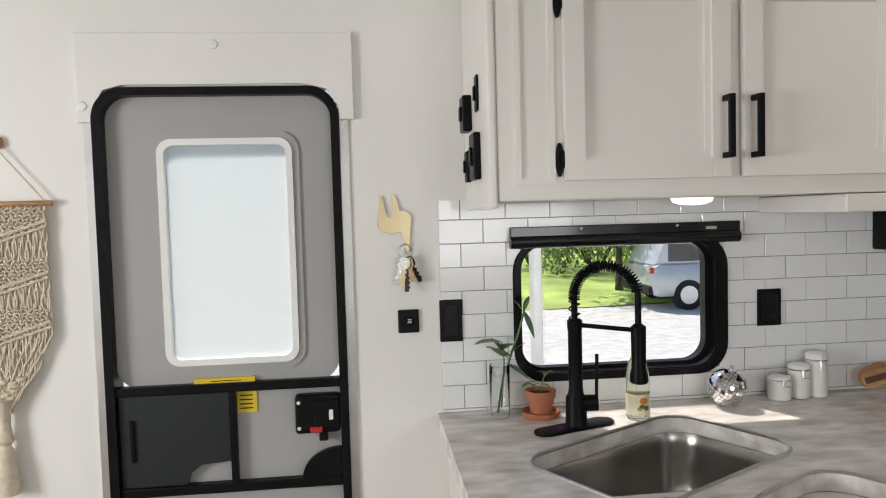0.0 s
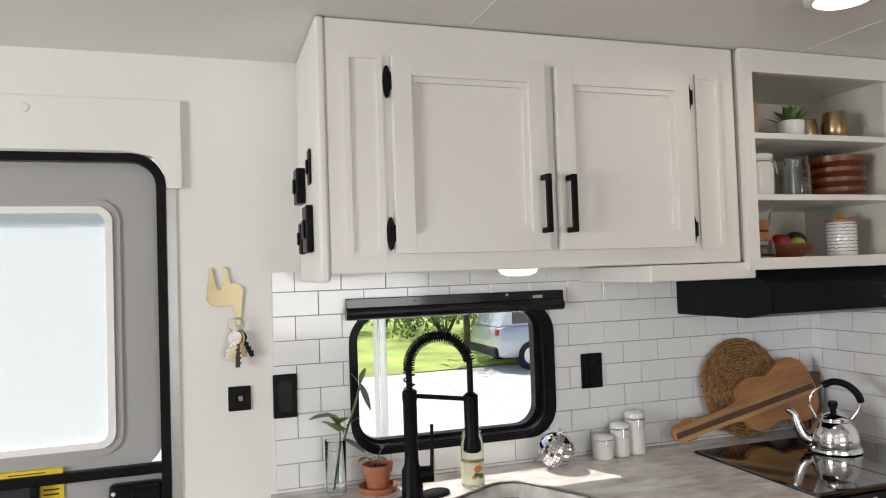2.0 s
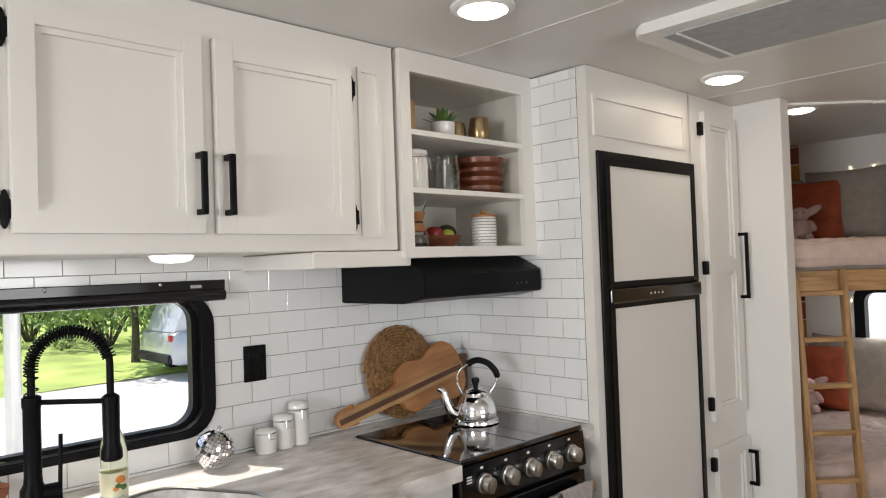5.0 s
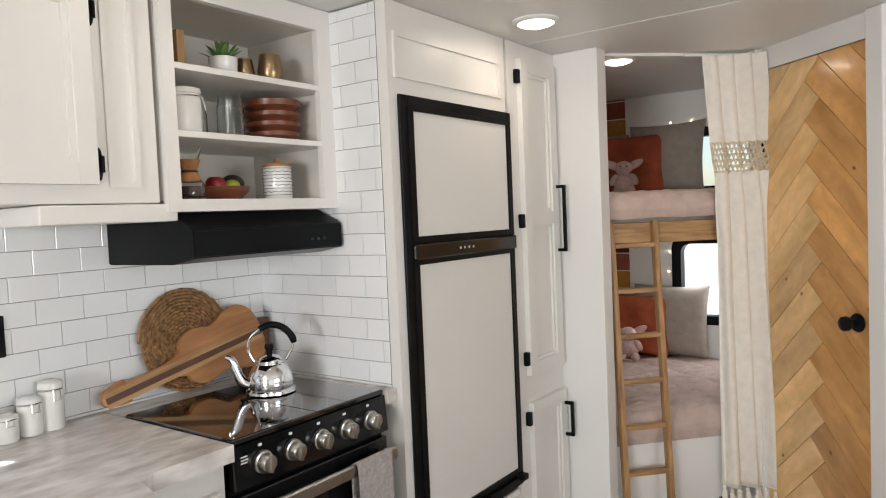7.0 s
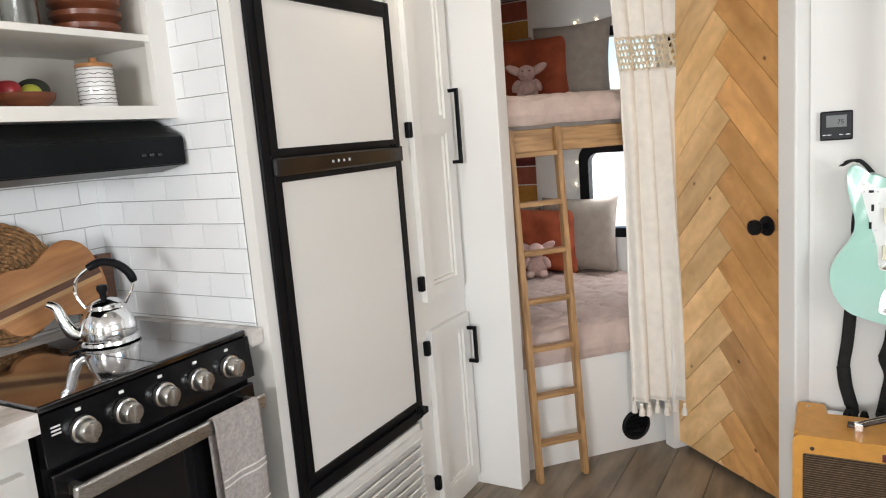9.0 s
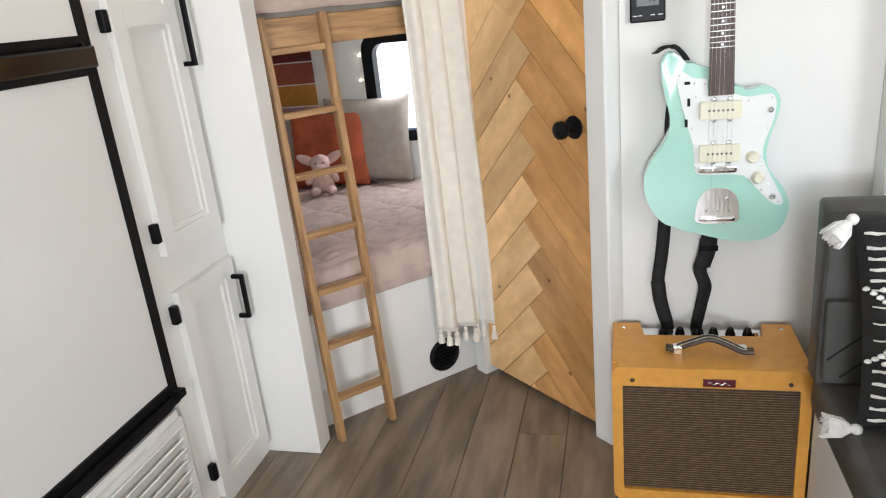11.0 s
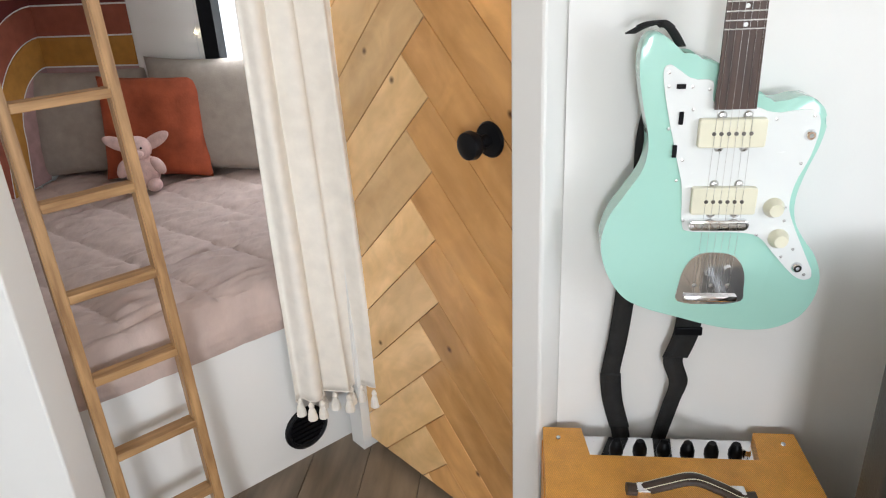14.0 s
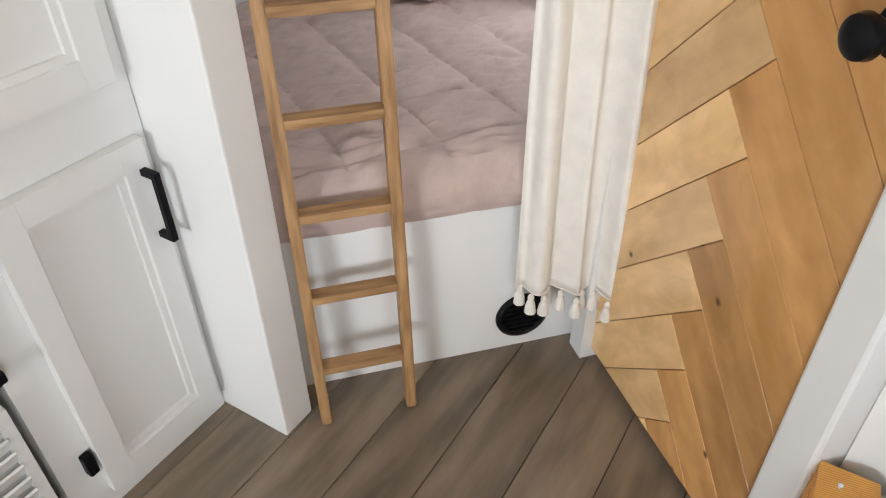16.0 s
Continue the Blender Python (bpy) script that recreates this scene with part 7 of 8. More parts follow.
Z1, Z2, Z3 = 1.773, 1.613, 1.449
t = lathe_thing("succulent_pot", 2.535, 2.43, Z1, [(0, 0.002), (0.026, 0), (0.036, 0.012), (0.038, 0.052), (0.035, 0.054), (0.033, 0.046), (0, 0.044)], "ceramic", "green succulent in a white ceramic pot", "plant")
for k in range(22):
    a, e = k * 2.4, 0.25 + 0.055 * k
    b = leaf(bmesh.new(), (0.012 * math.cos(a) * (1 - k / 26), 0.012 * math.sin(a) * (1 - k / 26), 0.044), (math.cos(a) * math.cos(e), math.sin(a) * math.cos(e), math.sin(e) + 0.2), 0.058, 0.016, 0.05)
    part(t, "leaf", b, "green", smooth=True)
M["gold"] = mat("antique_gold", (0.34, 0.24, 0.13), 0.3, 1, 0.1, 12)
for x, y, s in ((2.635, 2.47, 0.82), (2.695, 2.43, 1.0)):
    lathe_thing("metal_tumbler", x, y, Z1, [(0, 0.001), (0.024 * s, 0), (0.033 * s, 0.02 * s), (0.036 * s, 0.04 * s), (0.029 * s, 0.085 * s), (0.0275 * s, 0.085 * s), (0.034 * s, 0.04 * s), (0.022 * s, 0.004), (0, 0.004)], "gold", "antique gold stemless metal tumbler", "cup", "metal tumblers")
t = thing("wooden_block", at(2.395, 2.47, Z1), "plain wooden block at the shelf's end", "board")
part(t, "block", B(-0.01, 0.012, -0.06, 0.06, 0, 0.10, bevel=0.002), "pine")
t = lathe_thing("clamp_jar", 2.395, 2.415, Z2, [(0, 0), (0.042, 0), (0.045, 0.004), (0.045, 0.085), (0.040, 0.093), (0.040, 0.098), (0.044, 0.10), (0.044, 0.112), (0.03, 0.118), (0, 0.119)], "ceramic", "white ceramic jar with wire clamp lid", "jar")
b = bmesh.new()
tube(b, [(0.046 * math.cos(a), 0.046 * math.sin(a), 0.092) for a in (2 * math.pi * k / 24 for k in range(24))], 0.0018, 6, closed=True)
tube(b, [(0.03, -0.036, 0.095), (0.036, -0.040, 0.06), (0.044, -0.030, 0.06), (0.042, -0.026, 0.095)], 0.0015, 6)
part(t, "clamp", b, "chrome")
for x, y, r, h in ((2.465, 2.46, 0.026, 0.085), (2.545, 2.425, 0.036, 0.112)):
    t = lathe_thing("glass_jar", x, y, Z2, [(0, 0.003), (r - 0.003, 0.003), (r - 0.002, 0.008), (r - 0.002, h * 0.72), (r * 0.8, h * 0.84), (r * 0.8, h), (r * 0.86, h), (r * 0.88, h * 0.84), (r, h * 0.72), (r, 0.004), (r - 0.004, 0), (0, 0)], "clear", "empty clear glass jar on the shelf", "jar", "glass jars")
for i, (r, z) in enumerate(((0.078, 0.0), (0.080, 0.028), (0.080, 0.056), (0.082, 0.084))):
    lathe_thing("wooden_bowl", 2.725 if i else 2.723, 2.465, Z2 + z + 0.0006 * i, [(0, 0.002), (r * 0.72, 0), (r * 0.98, 0.018), (r, 0.029 if i < 3 else 0.034), (r * 0.95, 0.029 if i < 3 else 0.034), (r * 0.9, 0.0288), (0, 0.0282)], M["redwood"] if "redwood" in M else M.setdefault("redwood", wood("stained_bowl_wood", (0.21, 0.065, 0.03), (0.12, 0.035, 0.016), 10, (1, 1, 6), 0.35)), "reddish turned wooden bowl in a stack", "bowl", "stacked bowls")
t = thing("coffee_carafe", at(2.405, 2.42, Z3), "glass pour-over coffee maker with wooden collar", "coffee maker")
part(t, "glass", lathe(bmesh.new(), [(0, 0), (0.034, 0), (0.038, 0.01), (0.035, 0.04), (0.014, 0.072), (0.034, 0.135), (0.0325, 0.135), (0.0125, 0.072), (0.033, 0.04), (0.036, 0.01), (0, 0.003)], 26), "clear", smooth=True)
part(t, "coffee", lathe(bmesh.new(), [(0, 0.0035), (0.034, 0.009), (0.0325, 0.034), (0, 0.034)], 20), M.setdefault("coffee", mat("coffee", (0.06, 0.025, 0.012), 0.2)), smooth=True)
part(t, "collar", lathe(bmesh.new(), [(0.031, 0.045), (0.018, 0.072), (0.029, 0.102), (0.027, 0.102), (0.0155, 0.072), (0.029, 0.045)], 24), M["bamboo"], smooth=True)
part(t, "cord", tube(bmesh.new(), [(0.019 * math.cos(a), 0.019 * math.sin(a), 0.072) for a in (2 * math.pi * k / 20 for k in range(20))], 0.003, 6, closed=True), M["brown"])
t = thing("fruit_bowl", at(2.545, 2.475, Z3), "shallow reddish wooden bowl holding fruit", "bowl")
part(t, "bowl", lathe(bmesh.new(), [(0, 0.003), (0.045, 0), (0.068, 0.022), (0.072, 0.036), (0.069, 0.037), (0.062, 0.024), (0.04, 0.008), (0, 0.007)], 30), M["redwood"], smooth=True)
M["apple"] = mat("apple_red", (0.30, 0.02, 0.025), 0.3, 0, 0.2, 14)
M["lime"] = mat("lime_green", (0.40, 0.42, 0.05), 0.4, 0, 0.1, 14, 0.2, 200)
M["avocado"] = mat("avocado_skin", (0.025, 0.03, 0.018), 0.6, 0, 0.3, 30, 0.8, 120)
for nm, dx, dy, dz, r, sc, material in (("apple", -0.03, -0.01, 0.042, 0.028, (1, 1, 0.92), "apple"), ("lime", 0.008, -0.03, 0.036, 0.02, (1.15, 1, 1), "lime"), ("avocado", 0.034, 0.002, 0.046, 0.027, (1.35, 1, 0.95), "avocado")):
    t = thing(nm, at(2.545 + dx, 2.475 + dy, Z3 + dz), "fresh %s in the wooden bowl" % nm, "fruit", "fruit in the bowl")
    b = bmesh.new()
    bmesh.ops.create_uvsphere(b, u_segments=20, v_segments=14, radius=r)
    for v in b.verts:
        v.co = Vector((v.co.x * sc[0], v.co.y * sc[1], v.co.z * sc[2] - (0.006 if nm == "apple" else 0) * math.exp(-((v.co.x ** 2 + v.co.y ** 2) / 0.00012)) * (1 if v.co.z > 0 else -1)))
    part(t, "flesh", b, material, smooth=True)
t = lathe_thing("lidded_jar", 2.705, 2.435, Z3, [(0, 0), (0.038, 0), (0.041, 0.004), (0.041, 0.09), (0.038, 0.094), (0, 0.094)], "ceramic", "cream patterned jar with wooden lid", "jar")
for i in range(9):
    r = 0.0413
    z = 0.012 + 0.0095 * i
    part(t, "pattern_line", tube(bmesh.new(), [(r * math.cos(a), r * math.sin(a), z + 0.0015 * math.sin(a * 12) * (i % 2)) for a in (2 * math.pi * k / 48 for k in range(48))], 0.0009, 4, closed=True), M["brown"])
part(t, "lid", lathe(bmesh.new(), [(0, 0.118), (0.008, 0.117), (0.01, 0.108), (0.006, 0.104), (0.039, 0.103), (0.041, 0.1), (0.041, 0.0945), (0, 0.0945)], 28), M["bamboo"], smooth=True)


# things on the walls
def plate(name, x0, x1, z0, z1, label, rocker):
    th = thing(name, at((x0 + x1) / 2, WY, (z0 + z1) / 2), label, "switch" if rocker else "socket")
    inv = up(th)
    y = WY - (0.006 if x0 > 1.1 else 0.0)
    part(th, "cover", B(x0, x1, y - 0.007, y, z0, z1, bevel=0.003), "black", inv)
    cx = (x0 + x1) / 2
    if rocker:
        part(th, "rocker", B(cx - 0.012, cx + 0.012, y - 0.010, y - 0.006, z0 + 0.02, z1 - 0.02, bevel=0.002), "black_m", inv)
        for k in range(3):
            part(th, "mark", B(cx - 0.003, cx + 0.007, y - 0.0106, y - 0.0098, (z0 + z1) / 2 - 0.004 + 0.004 * k, (z0 + z1) / 2 - 0.0025 + 0.004 * k), "white_p", inv)
    else:
        part(th, "insert", B(x0 + 0.012, x1 - 0.012, y - 0.009, y - 0.006, z0 + 0.014, z1 - 0.014, bevel=0.001), "black_g", inv)
        for dz in (-0.022, 0.022):
            for dx in (-0.006, 0.006):
                part(th, "slot", B(cx + dx - 0.001, cx + dx + 0.001, y - 0.0094, y - 0.0088, (z0 + z1) / 2 + dz - 0.004, (z0 + z1) / 2 + dz + 0.004), "gap", inv)


plate("light_switch", 1.021, 1.075, 1.114, 1.174, "black square light switch on the white wall", True)
plate("wall_box", 1.128, 1.187, 1.087, 1.196, "black wall box at the tile edge", False)
plate("outlet", 1.993, 2.061, 1.090, 1.190, "black double outlet on the tiles", False)


def key_hook():
    th = thing("key_hook", at(1.02, WY, 1.39), "gold llama-shaped key hook on the wall", "hook")
    inv = up(th)
    k = 0.00146
    pts = [(672, 347), (677, 348), (680, 370), (683, 384), (690, 386), (694, 372), (693, 348), (698, 346), (702, 358), (705, 376), (716, 374), (724, 380), (727, 390), (723, 400), (722, 425), (721, 446), (713, 446), (712, 425), (708, 410), (690, 414), (674, 410), (666, 400), (668, 380), (671, 362)]
    outl = [(1.019 + (px - 696) * k, 1.391 - (py - 400) * k) for px, py in pts]
    b = bmesh.new()
    prism(b, outl, 0.001, 0.006, Matrix.Translation((0, WY, 0)) @ FACE_S, bevel=0.001, seg=1)
    part(th, "plaque", b, "brass", inv)
    kb = thing("key_bunch", at(1.045, WY - 0.014, 1.325) @ Matrix.Scale(1.5, 4), "bunch of keys hanging on a ring", "keys")
    b = bmesh.new()
    tube(b, [(0.012 * math.cos(a), 0, 0.012 * math.sin(a) + 0.0) for a in (2 * math.pi * i / 20 for i in range(20))], 0.0014, 6, closed=True)
    part(kb, "ring", b, "steel")
    for i, (a, ln, material) in enumerate(((-0.5, 0.05, "black"), (-0.25, 0.045, "gold"), (0.0, 0.06, "brown"), (0.2, 0.05, "brass"), (0.42, 0.045, "steel"))):
        b = bmesh.new()
        mm = Matrix.Translation((0, -0.003 - 0.002 * i, -0.008)) @ Matrix.Rotation(a, 4, "Y")
        prism(b, rrect(-0.009, 0.009, -0.022, -0.002, 0.007, 4), 0, 0.0018, mm @ FACE_S)
        box(b, -0.0035, 0.0035, -0.002, 0, -ln, -0.02, m=mm)
        for q in range(3):
            box(b, 0.003, 0.0055, -0.002, 0, -ln + 0.005 + 0.008 * q, -ln + 0.009 + 0.008 * q, m=mm)
        part(kb, "key", b, material)


key_hook()


def macrame():
    th = thing("macrame_hanging", at(0.065, WY, 1.47), "cream cotton macrame wall hanging on a dowel", "wall hanging")
    H = 0.118
    y = -0.018
    b = bmesh.new()
    cyl(b, (-H - 0.014, y, 0), (H + 0.014, y, 0), 0.007, seg=14)
    part(th, "dowel", b, "pine_h", smooth=True)
    b = bmesh.new()
    tube(b, [(-H, y, 0.004), (-0.002, y + 0.004, 0.15), (H, y, 0.004)], 0.0022, 6)
    part(th, "cord", b, "rope")
    b = bmesh.new()
    lathe(b, [(0, 0.018), (0.012, 0.016), (0.016, 0.008), (0.012, 0), (0, 0)], 18, Matrix.Translation((0.01, 0, 0.148)) @ Matrix.Rotation(radians(90), 4, "X"))
    part(th, "peg", b, M["bamboo"], smooth=True)
    n = 44
    b = bmesh.new()
    for i in range(n):
        u = (i + 0.5) / n * 2 - 1
        pts = []
        for j in range(44):
            t = j / 43
            z = -0.005 - 0.50 * t
            g = min(1, max(0, (t - 0.62) / 0.36)) ** 1.3
            loop = 0.012 * math.sin(j * 0.8 + i * 1.3) * max(0, 1 - abs(t - 0.75) / 0.2)
            pts.append(Vector((u * H * (1 - 0.86 * g) + 0.0016 * math.sin(j * 1.9 + i * 3.1) + loop * 0.4, y - 0.003 * math.sin(i * 2.2 + j * 0.7) - 0.01 * g, z)))
        tube(b, pts, 0.0030, 5)
    tagged(part(th, "strands", b, "rope", smooth=True), "twisted cotton strands", kind="stuff")
    b = bmesh.new()
    for zt in (-0.012, -0.135, -0.255):
        for r in range(12):
            z = zt - 0.0085 * r
            for c in range(22):
                u = (c + 0.5 * (r % 2) + 0.25) / 22.5
                if r * 0.085 > 1.0 - 0.75 * u + 0.1:
                    continue
                bmesh.ops.create_icosphere(b, subdivisions=1, radius=0.0056, matrix=Matrix.Translation((-H + 2 * H * u, y - 0.005, z)) @ Matrix.Rotation(0.5 if c % 2 else -0.5, 4, "Y") @ Matrix.Diagonal((1.2, 0.7, 0.6, 1)))
        tube(b, [(-H + 2 * H * k / 30, y - 0.006, zt - 0.105 + 0.075 * k / 30 + 0.001 * math.sin(k * 2)) for k in range(31)], 0.0042, 6)
        tube(b, [(-H + 2 * H * k / 30, y - 0.006, zt - 0.118 + 0.075 * k / 30 + 0.001 * math.sin(k * 2)) for k in range(31)], 0.0036, 6)
    for k in range(18):
        a = k * 2.4
        bmesh.ops.create_icosphere(b, subdivisions=1, radius=0.010, matrix=Matrix.Translation((0.045 * math.cos(a) * (1 - k / 22), y - 0.012, -0.42 - 0.0035 * k)) @ Matrix.Diagonal((1.1, 0.8, 0.8, 1)))
    tagged(part(th, "knots", b, "rope", smooth=True), "rows of square knots", kind="stuff")
    b = bmesh.new()
    lathe(b, [(0.024, -0.47), (0.014, -0.50), (0.013, -0.54), (0.020, -0.57), (0.012, -0.58), (0.02, -0.61), (0.028, -0.70), (0.02, -0.70), (0, -0.68)], 24, Matrix.Translation((0.0, y - 0.01, 0)))
    part(th, "bottom_tassel", b, "rope", smooth=True)


macrame()


# ---- ceiling fittings ----
def dome_light(x, y, watts):
    th = thing("ceiling_light", at(x, y, CEIL), "round flush ceiling light, lit", "ceiling light", "ceiling lights")
    part(th, "rim", lathe(bmesh.new(), [(0.075, 0), (0.075, -0.006), (0.066, -0.012), (0.058, -0.012)], 36), "white_p", smooth=True)
    part(th, "lens", lathe(bmesh.new(), [(0, -0.024), (0.03, -0.022), (0.05, -0.016), (0.060, -0.010)], 32), "lamp", smooth=True)
    l = bpy.data.lights.new("ceiling_lamp_light", "AREA")
    l.shape, l.size, l.energy, l.color = "DISK", 0.11, watts, (1.0, 0.86, 0.70)
    o = new("ceiling_lamp_light", l)
    o.matrix_basis = at(x, y, CEIL - 0.027)


for x, y in ((2.25, 1.985), (3.36, 1.93), (1.0, 0.3)):
    dome_light(x, y, 0.45)
dome_light(4.13, 1.97, 0.3)




def ceiling_unit():
    th = thing("air_conditioner_grille", at(2.87, 1.5, CEIL), "white ceiling air conditioner panel with grey filter", "air conditioner")
    b = bmesh.new()
    prism(b, rrect(-0.21, 0.21, -0.31, 0.35, 0.03, 5), -0.028, 0, None, bevel=0.008)
    part(th, "shroud", b, "white_p")
    part(th, "filter", B(-0.16, 0.16, -0.24, 0.29, -0.032, -0.0275, bevel=0.001), M["filter"])
    for k in range(0, 14, 13):
        part(th, "louvre", B(-0.16, 0.16, -0.235 + 0.037 * k, -0.228 + 0.037 * k, -0.035, -0.03), "white_p")


ceiling_unit()
seam = bmesh.new()
for x in (1.55, 2.48, 3.62):
    box(seam, x, x + 0.004, -0.9, 2.34, CEIL - 0.0015, CEIL + 0.001)
tagged(mesh_ob("ceiling_seam", seam, "ceil"), "thin joints between ceiling panels", "trim", kind="structure")

# ---- outside ----
M["gravel"] = mat("pale_gravel", (0.70, 0.68, 0.645), 0.95, 0, 0.10, 5.0, 1.0, 24)
M["grass"] = mat("spring_grass", (0.46, 0.58, 0.15), 0.9, 0, 0.2, 0.8, 0.8, 12)
M["foliage"] = mat("tree_leaves", (0.24, 0.33, 0.12), 0.7, 0, 0.4, 1.2, 0, 9)
M["bark"] = mat("bark", (0.10, 0.075, 0.055), 0.9, 0, 0.3, 8, 0.6, 30)
M["carpaint"] = mat("silver_car_paint", (0.62, 0.63, 0.65), 0.3, 0.3, 0.03, 3, coat=0.8)
M["carglass"] = mat("dark_car_glass", (0.02, 0.025, 0.03), 0.06, 0, 0.05, 3, coat=1.0)
M["tyre"] = mat("tyre_rubber", (0.02, 0.02, 0.02), 0.8, 0, 0.1, 20)
GZ = -0.85
g = bmesh.new()
v = [g.verts.new(p) for p in ((-2000, -2000, GZ), (2000, -2000, GZ), (2000, 2000, GZ), (-2000, 2000, GZ))]
g.faces.new(v)
tagged(mesh_ob("ground", g, "gravel"), "pale gravel yard", "ground", kind="structure")
g = bmesh.new()
N = 120
rows = [(16.6, 0.02), (17.6, 0.10), (24, 0.25), (34, 0.5), (60, 1.2)]
gr = [[g.verts.new((-60 + 160 * i / N, y + 0.8 * noise.noise((i * 0.35, y, 0)), GZ + z + 0.06 * noise.noise((i * 0.9, y, 4)))) for i in range(N + 1)] for y, z in rows]
for a, c in zip(gr, gr[1:]):
    for i in range(N):
        g.faces.new((a[i], a[i + 1], c[i + 1], c[i]))
tagged(mesh_ob("grass_bank", g, "grass"), "bright spring grass bank", "grass", kind="structure")


def tree(x, y, h, crown, seed, base):
    rng = random.Random(seed)
    th = thing("tree", at(x, y, base), "leafy young tree at the yard's edge", "tree", "trees")
    b = bmesh.new()
    top = Vector((rng.uniform(-0.3, 0.3), 0, h * 0.75))
    tube(b, smoothline([(0, 0, -0.2), (0.1 * rng.uniform(-1, 1), 0, h * 0.3), top], 5, closed=False), [0.03 * h * (1 - 0.075 * i) for i in range(11)], 8)
    ends = [top]
    for k in range(9):
        a = rng.uniform(0, 6.28)
        z = h * rng.uniform(0.3, 0.7)
        e = Vector((math.cos(a) * crown * rng.uniform(0.4, 0.9), math.sin(a) * crown * rng.uniform(0.4, 0.9), z + h * rng.uniform(0.1, 0.28)))
        tube(b, [(0, 0, z), e * 0.5 + Vector((0, 0, z * 0.5)), e], [0.012 * h, 0.008 * h, 0.003 * h], 6)
        ends += [e, e * 0.6 + Vector((0, 0, z * 0.4))]
    part(th, "trunk", b, "bark", smooth=True)
    vs, fs = [], []
    for e in ends:
        for k in range(150):
            p = e + Vector((rng.gauss(0, 1), rng.gauss(0, 1), rng.gauss(0, 0.8))) * crown * 0.27
            s = rng.uniform(0.06, 0.13) * max(1, h / 5)
            r = Euler((rng.uniform(0, 6), rng.uniform(0, 6), rng.uniform(0, 6))).to_matrix()
            i = len(vs)
            vs += [tuple(p + r @ Vector(q)) for q in ((-s, 0, 0), (0, -s * 0.5, 0.02), (s, 0, 0), (0, s * 0.5, 0.02))]
            fs.append((i, i + 1, i + 2, i + 3))
    me = bpy.data.meshes.new("leaves")
    me.from_pydata(vs, [], fs)
    me.materials.append(M["foliage"])
    o = new("leaves", me)
    o.parent = th
    tagged(o, kind="stuff")


tree(7.4, 18.6, 4.2, 1.7, 3, GZ + 0.1)
for i, (x, y, h, c) in enumerate(((2, 36, 7, 3.2), (7, 39, 8, 3.6), (13.5, 37, 7, 3.4), (19, 40, 8.5, 3.8), (25, 38, 7, 3.4), (31, 41, 8, 3.8), (38, 40, 8, 3.6), (46, 43, 9, 4), (-3, 38, 8, 3.6), (55, 46, 9, 4.5), (10, 44, 9, 4), (22, 46, 10, 4.2), (34, 48, 10, 4.4))):
    tree(x, y, h, c, 20 + i, GZ + 0.5)


def shrub(x, y, r, h, seed):
    rng = random.Random(seed)
    th = thing("shrub", at(x, y, GZ + 0.3), "loose green shrub along the grass bank", "shrub", "shrubs")
    b = bmesh.new()
    for k in range(6):
        a = k * 1.05
        tube(b, [(0, 0, -0.2), (0.3 * r * math.cos(a), 0.3 * r * math.sin(a), 0.4 * h), (0.7 * r * math.cos(a), 0.7 * r * math.sin(a), 0.85 * h)], [0.05, 0.03, 0.01], 5)
    part(th, "stems", b, "bark")
    vs, fs = [], []
    for c in range(26):
        a, q = rng.uniform(0, 6.28), rng.random() ** 0.5
        e = Vector((r * q * math.cos(a), r * q * math.sin(a), h * rng.uniform(0.12, 0.9)))
        for k in range(70):
            p = e + Vector((rng.gauss(0, 1), rng.gauss(0, 1), rng.gauss(0, 0.8))) * r * 0.16
            s = rng.uniform(0.05, 0.12)
            m = Euler((rng.uniform(0, 6), rng.uniform(0, 6), rng.uniform(0, 6))).to_matrix()
            i = len(vs)
            vs += [tuple(p + m @ Vector(v)) for v in ((-s, 0, 0), (0, -s * 0.5, 0.02), (s, 0, 0), (0, s * 0.5, 0.02))]
            fs.append((i, i + 1, i + 2, i + 3))
    me = bpy.data.meshes.new("leaves")
    me.from_pydata(vs, [], fs)
    me.materials.append(M["foliage"])
    o = new("leaves", me)
    o.parent = th
    tagged(o, kind="stuff")


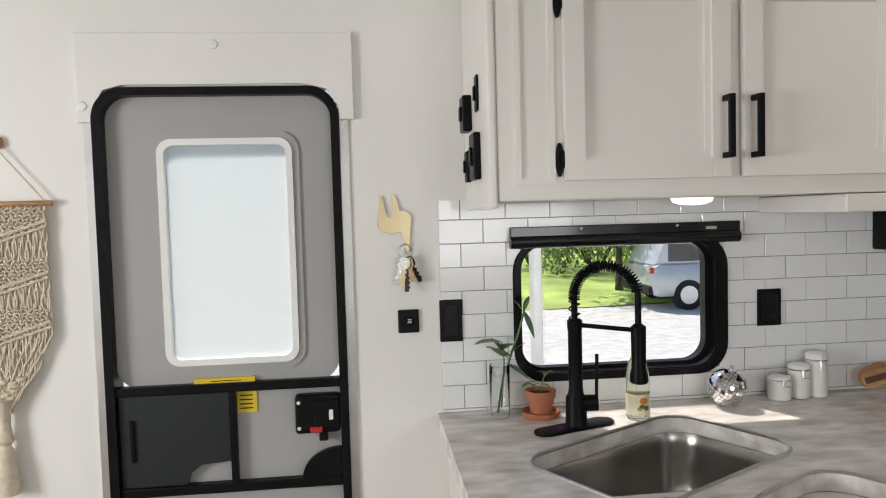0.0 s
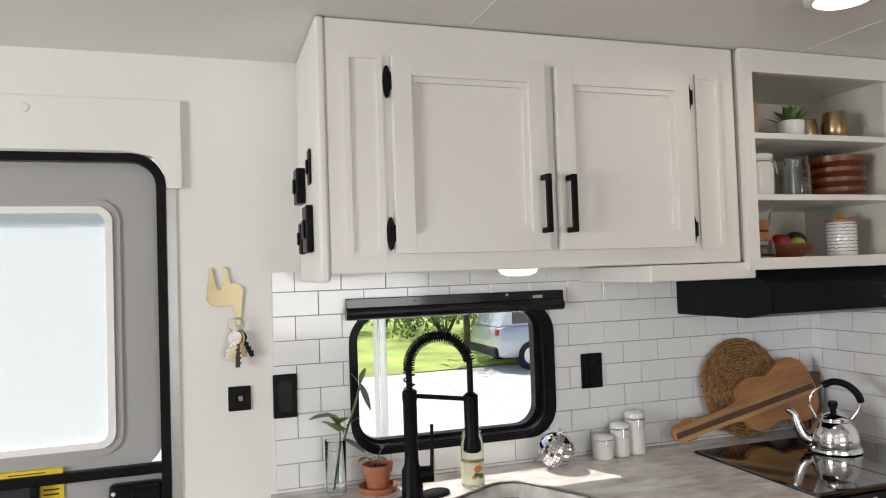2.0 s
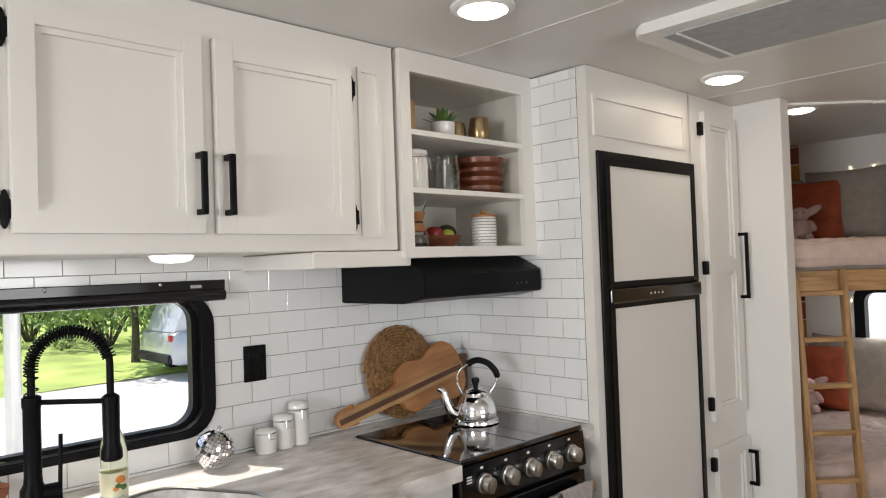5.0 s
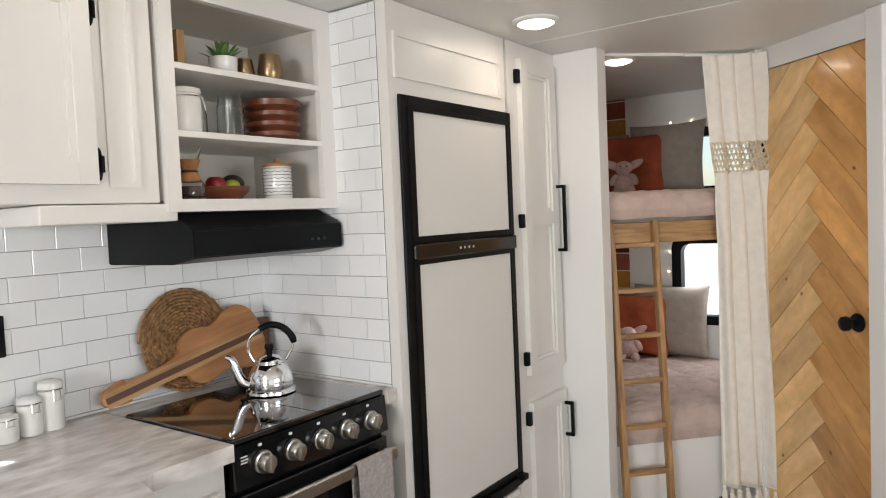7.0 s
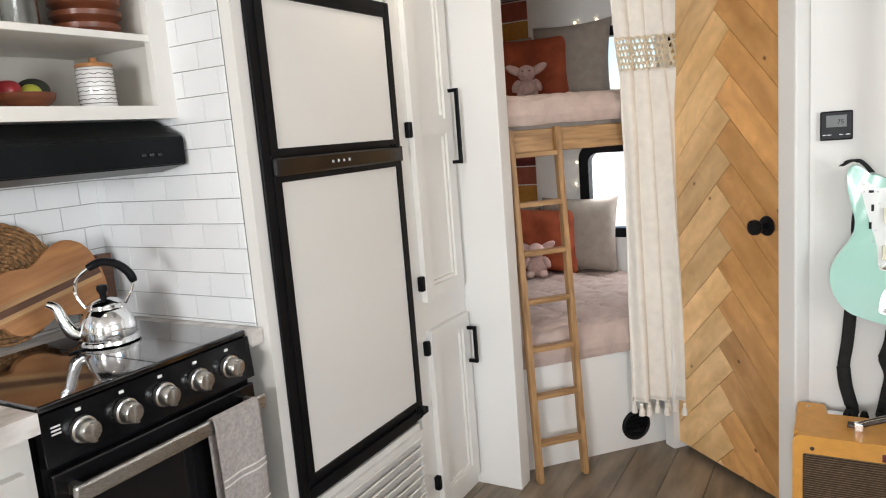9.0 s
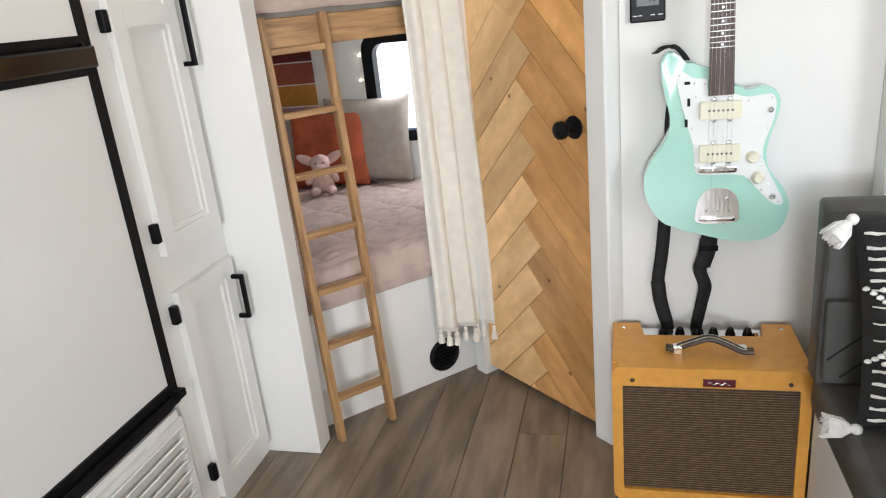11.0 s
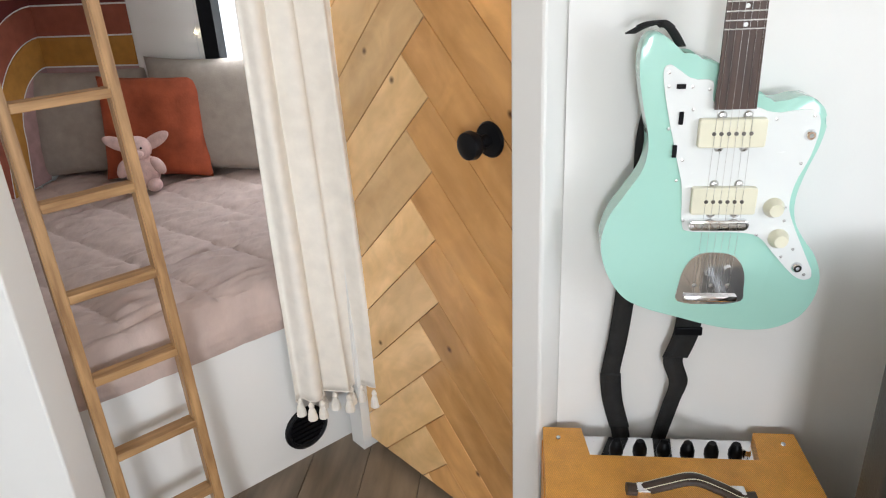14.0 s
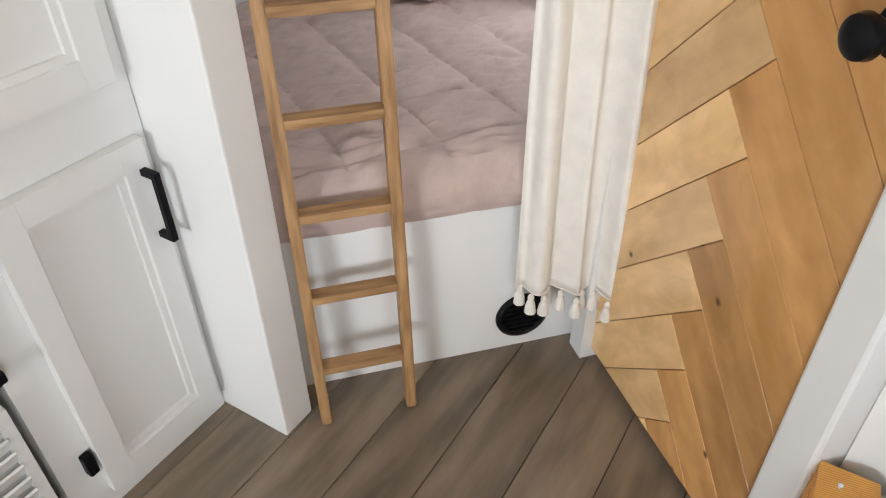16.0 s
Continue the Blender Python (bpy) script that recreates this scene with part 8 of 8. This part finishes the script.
rng_s = random.Random(11)
for i in range(20):
    shrub(-3 + 2.3 * i + rng_s.uniform(-0.6, 0.6), 23.5 + rng_s.uniform(-1.5, 2) + 0.1 * i, rng_s.uniform(1.3, 1.9), rng_s.uniform(1.6, 2.8), 60 + i)


def car(x, y):
    th = thing("parked_car", at(x, y, GZ), "silver estate car parked on the gravel", "car")
    def sect(pts, w, name, material, bev):
        b = bmesh.new()
        prism(b, pts, -w / 2, w / 2, Matrix(((1, 0, 0, 0), (0, 0, -1, 0), (0, 1, 0, 0), (0, 0, 0, 1))), bevel=bev)
        part(th, name, b, material, smooth=True)
    sect([(0.05, 0.35), (0, 0.6), (0.08, 0.95), (0.2, 1.02), (3.1, 1.0), (4.2, 0.88), (4.45, 0.7), (4.45, 0.4), (4.3, 0.3), (0.2, 0.3)], 1.75, "body", "carpaint", 0.06)
    sect([(0.12, 1.0), (0.38, 1.58), (0.6, 1.66), (2.2, 1.64), (2.45, 1.58), (3.15, 1.0)], 1.6, "cabin", "carpaint", 0.06)
    for a, c in ((0.42, 1.25), (1.33, 2.15), (2.22, 2.75)):
        part(th, "side_window", B(a, c, -0.815, -0.79, 1.06, 1.50 if c < 2.5 else 1.38, bevel=0.01), "carglass")
    for xx in (0.85, 3.55):
        for yy in (-0.78, 0.78):
            b = bmesh.new()
            cyl(b, (xx, yy - 0.11, 0.33), (xx, yy + 0.11, 0.33), 0.33, seg=28)
            part(th, "tyre", b, "tyre", smooth=True)
            b = bmesh.new()
            cyl(b, (xx, yy - 0.12, 0.33), (xx, yy + 0.12, 0.33), 0.2, seg=20)
            part(th, "rim", b, "alu")
    part(th, "tail_lamp", B(0.0, 0.07, -0.87, -0.78, 0.82, 0.95, bevel=0.01), "red")
    part(th, "bumper", B(-0.04, 0.1, -0.85, 0.85, 0.35, 0.55, bevel=0.03), "tyre")


car(7.0, 16.4)
t = thing("awning_post", at(1.84, 4.6, GZ), "slim grey awning support post outside", "post")
part(t, "tube", cyl(bmesh.new(), (0, 0, 0), (0, 0, 3.2), 0.035, seg=14), "alu")

# ---- pieces of walls and floors ----
tiles()
planks()
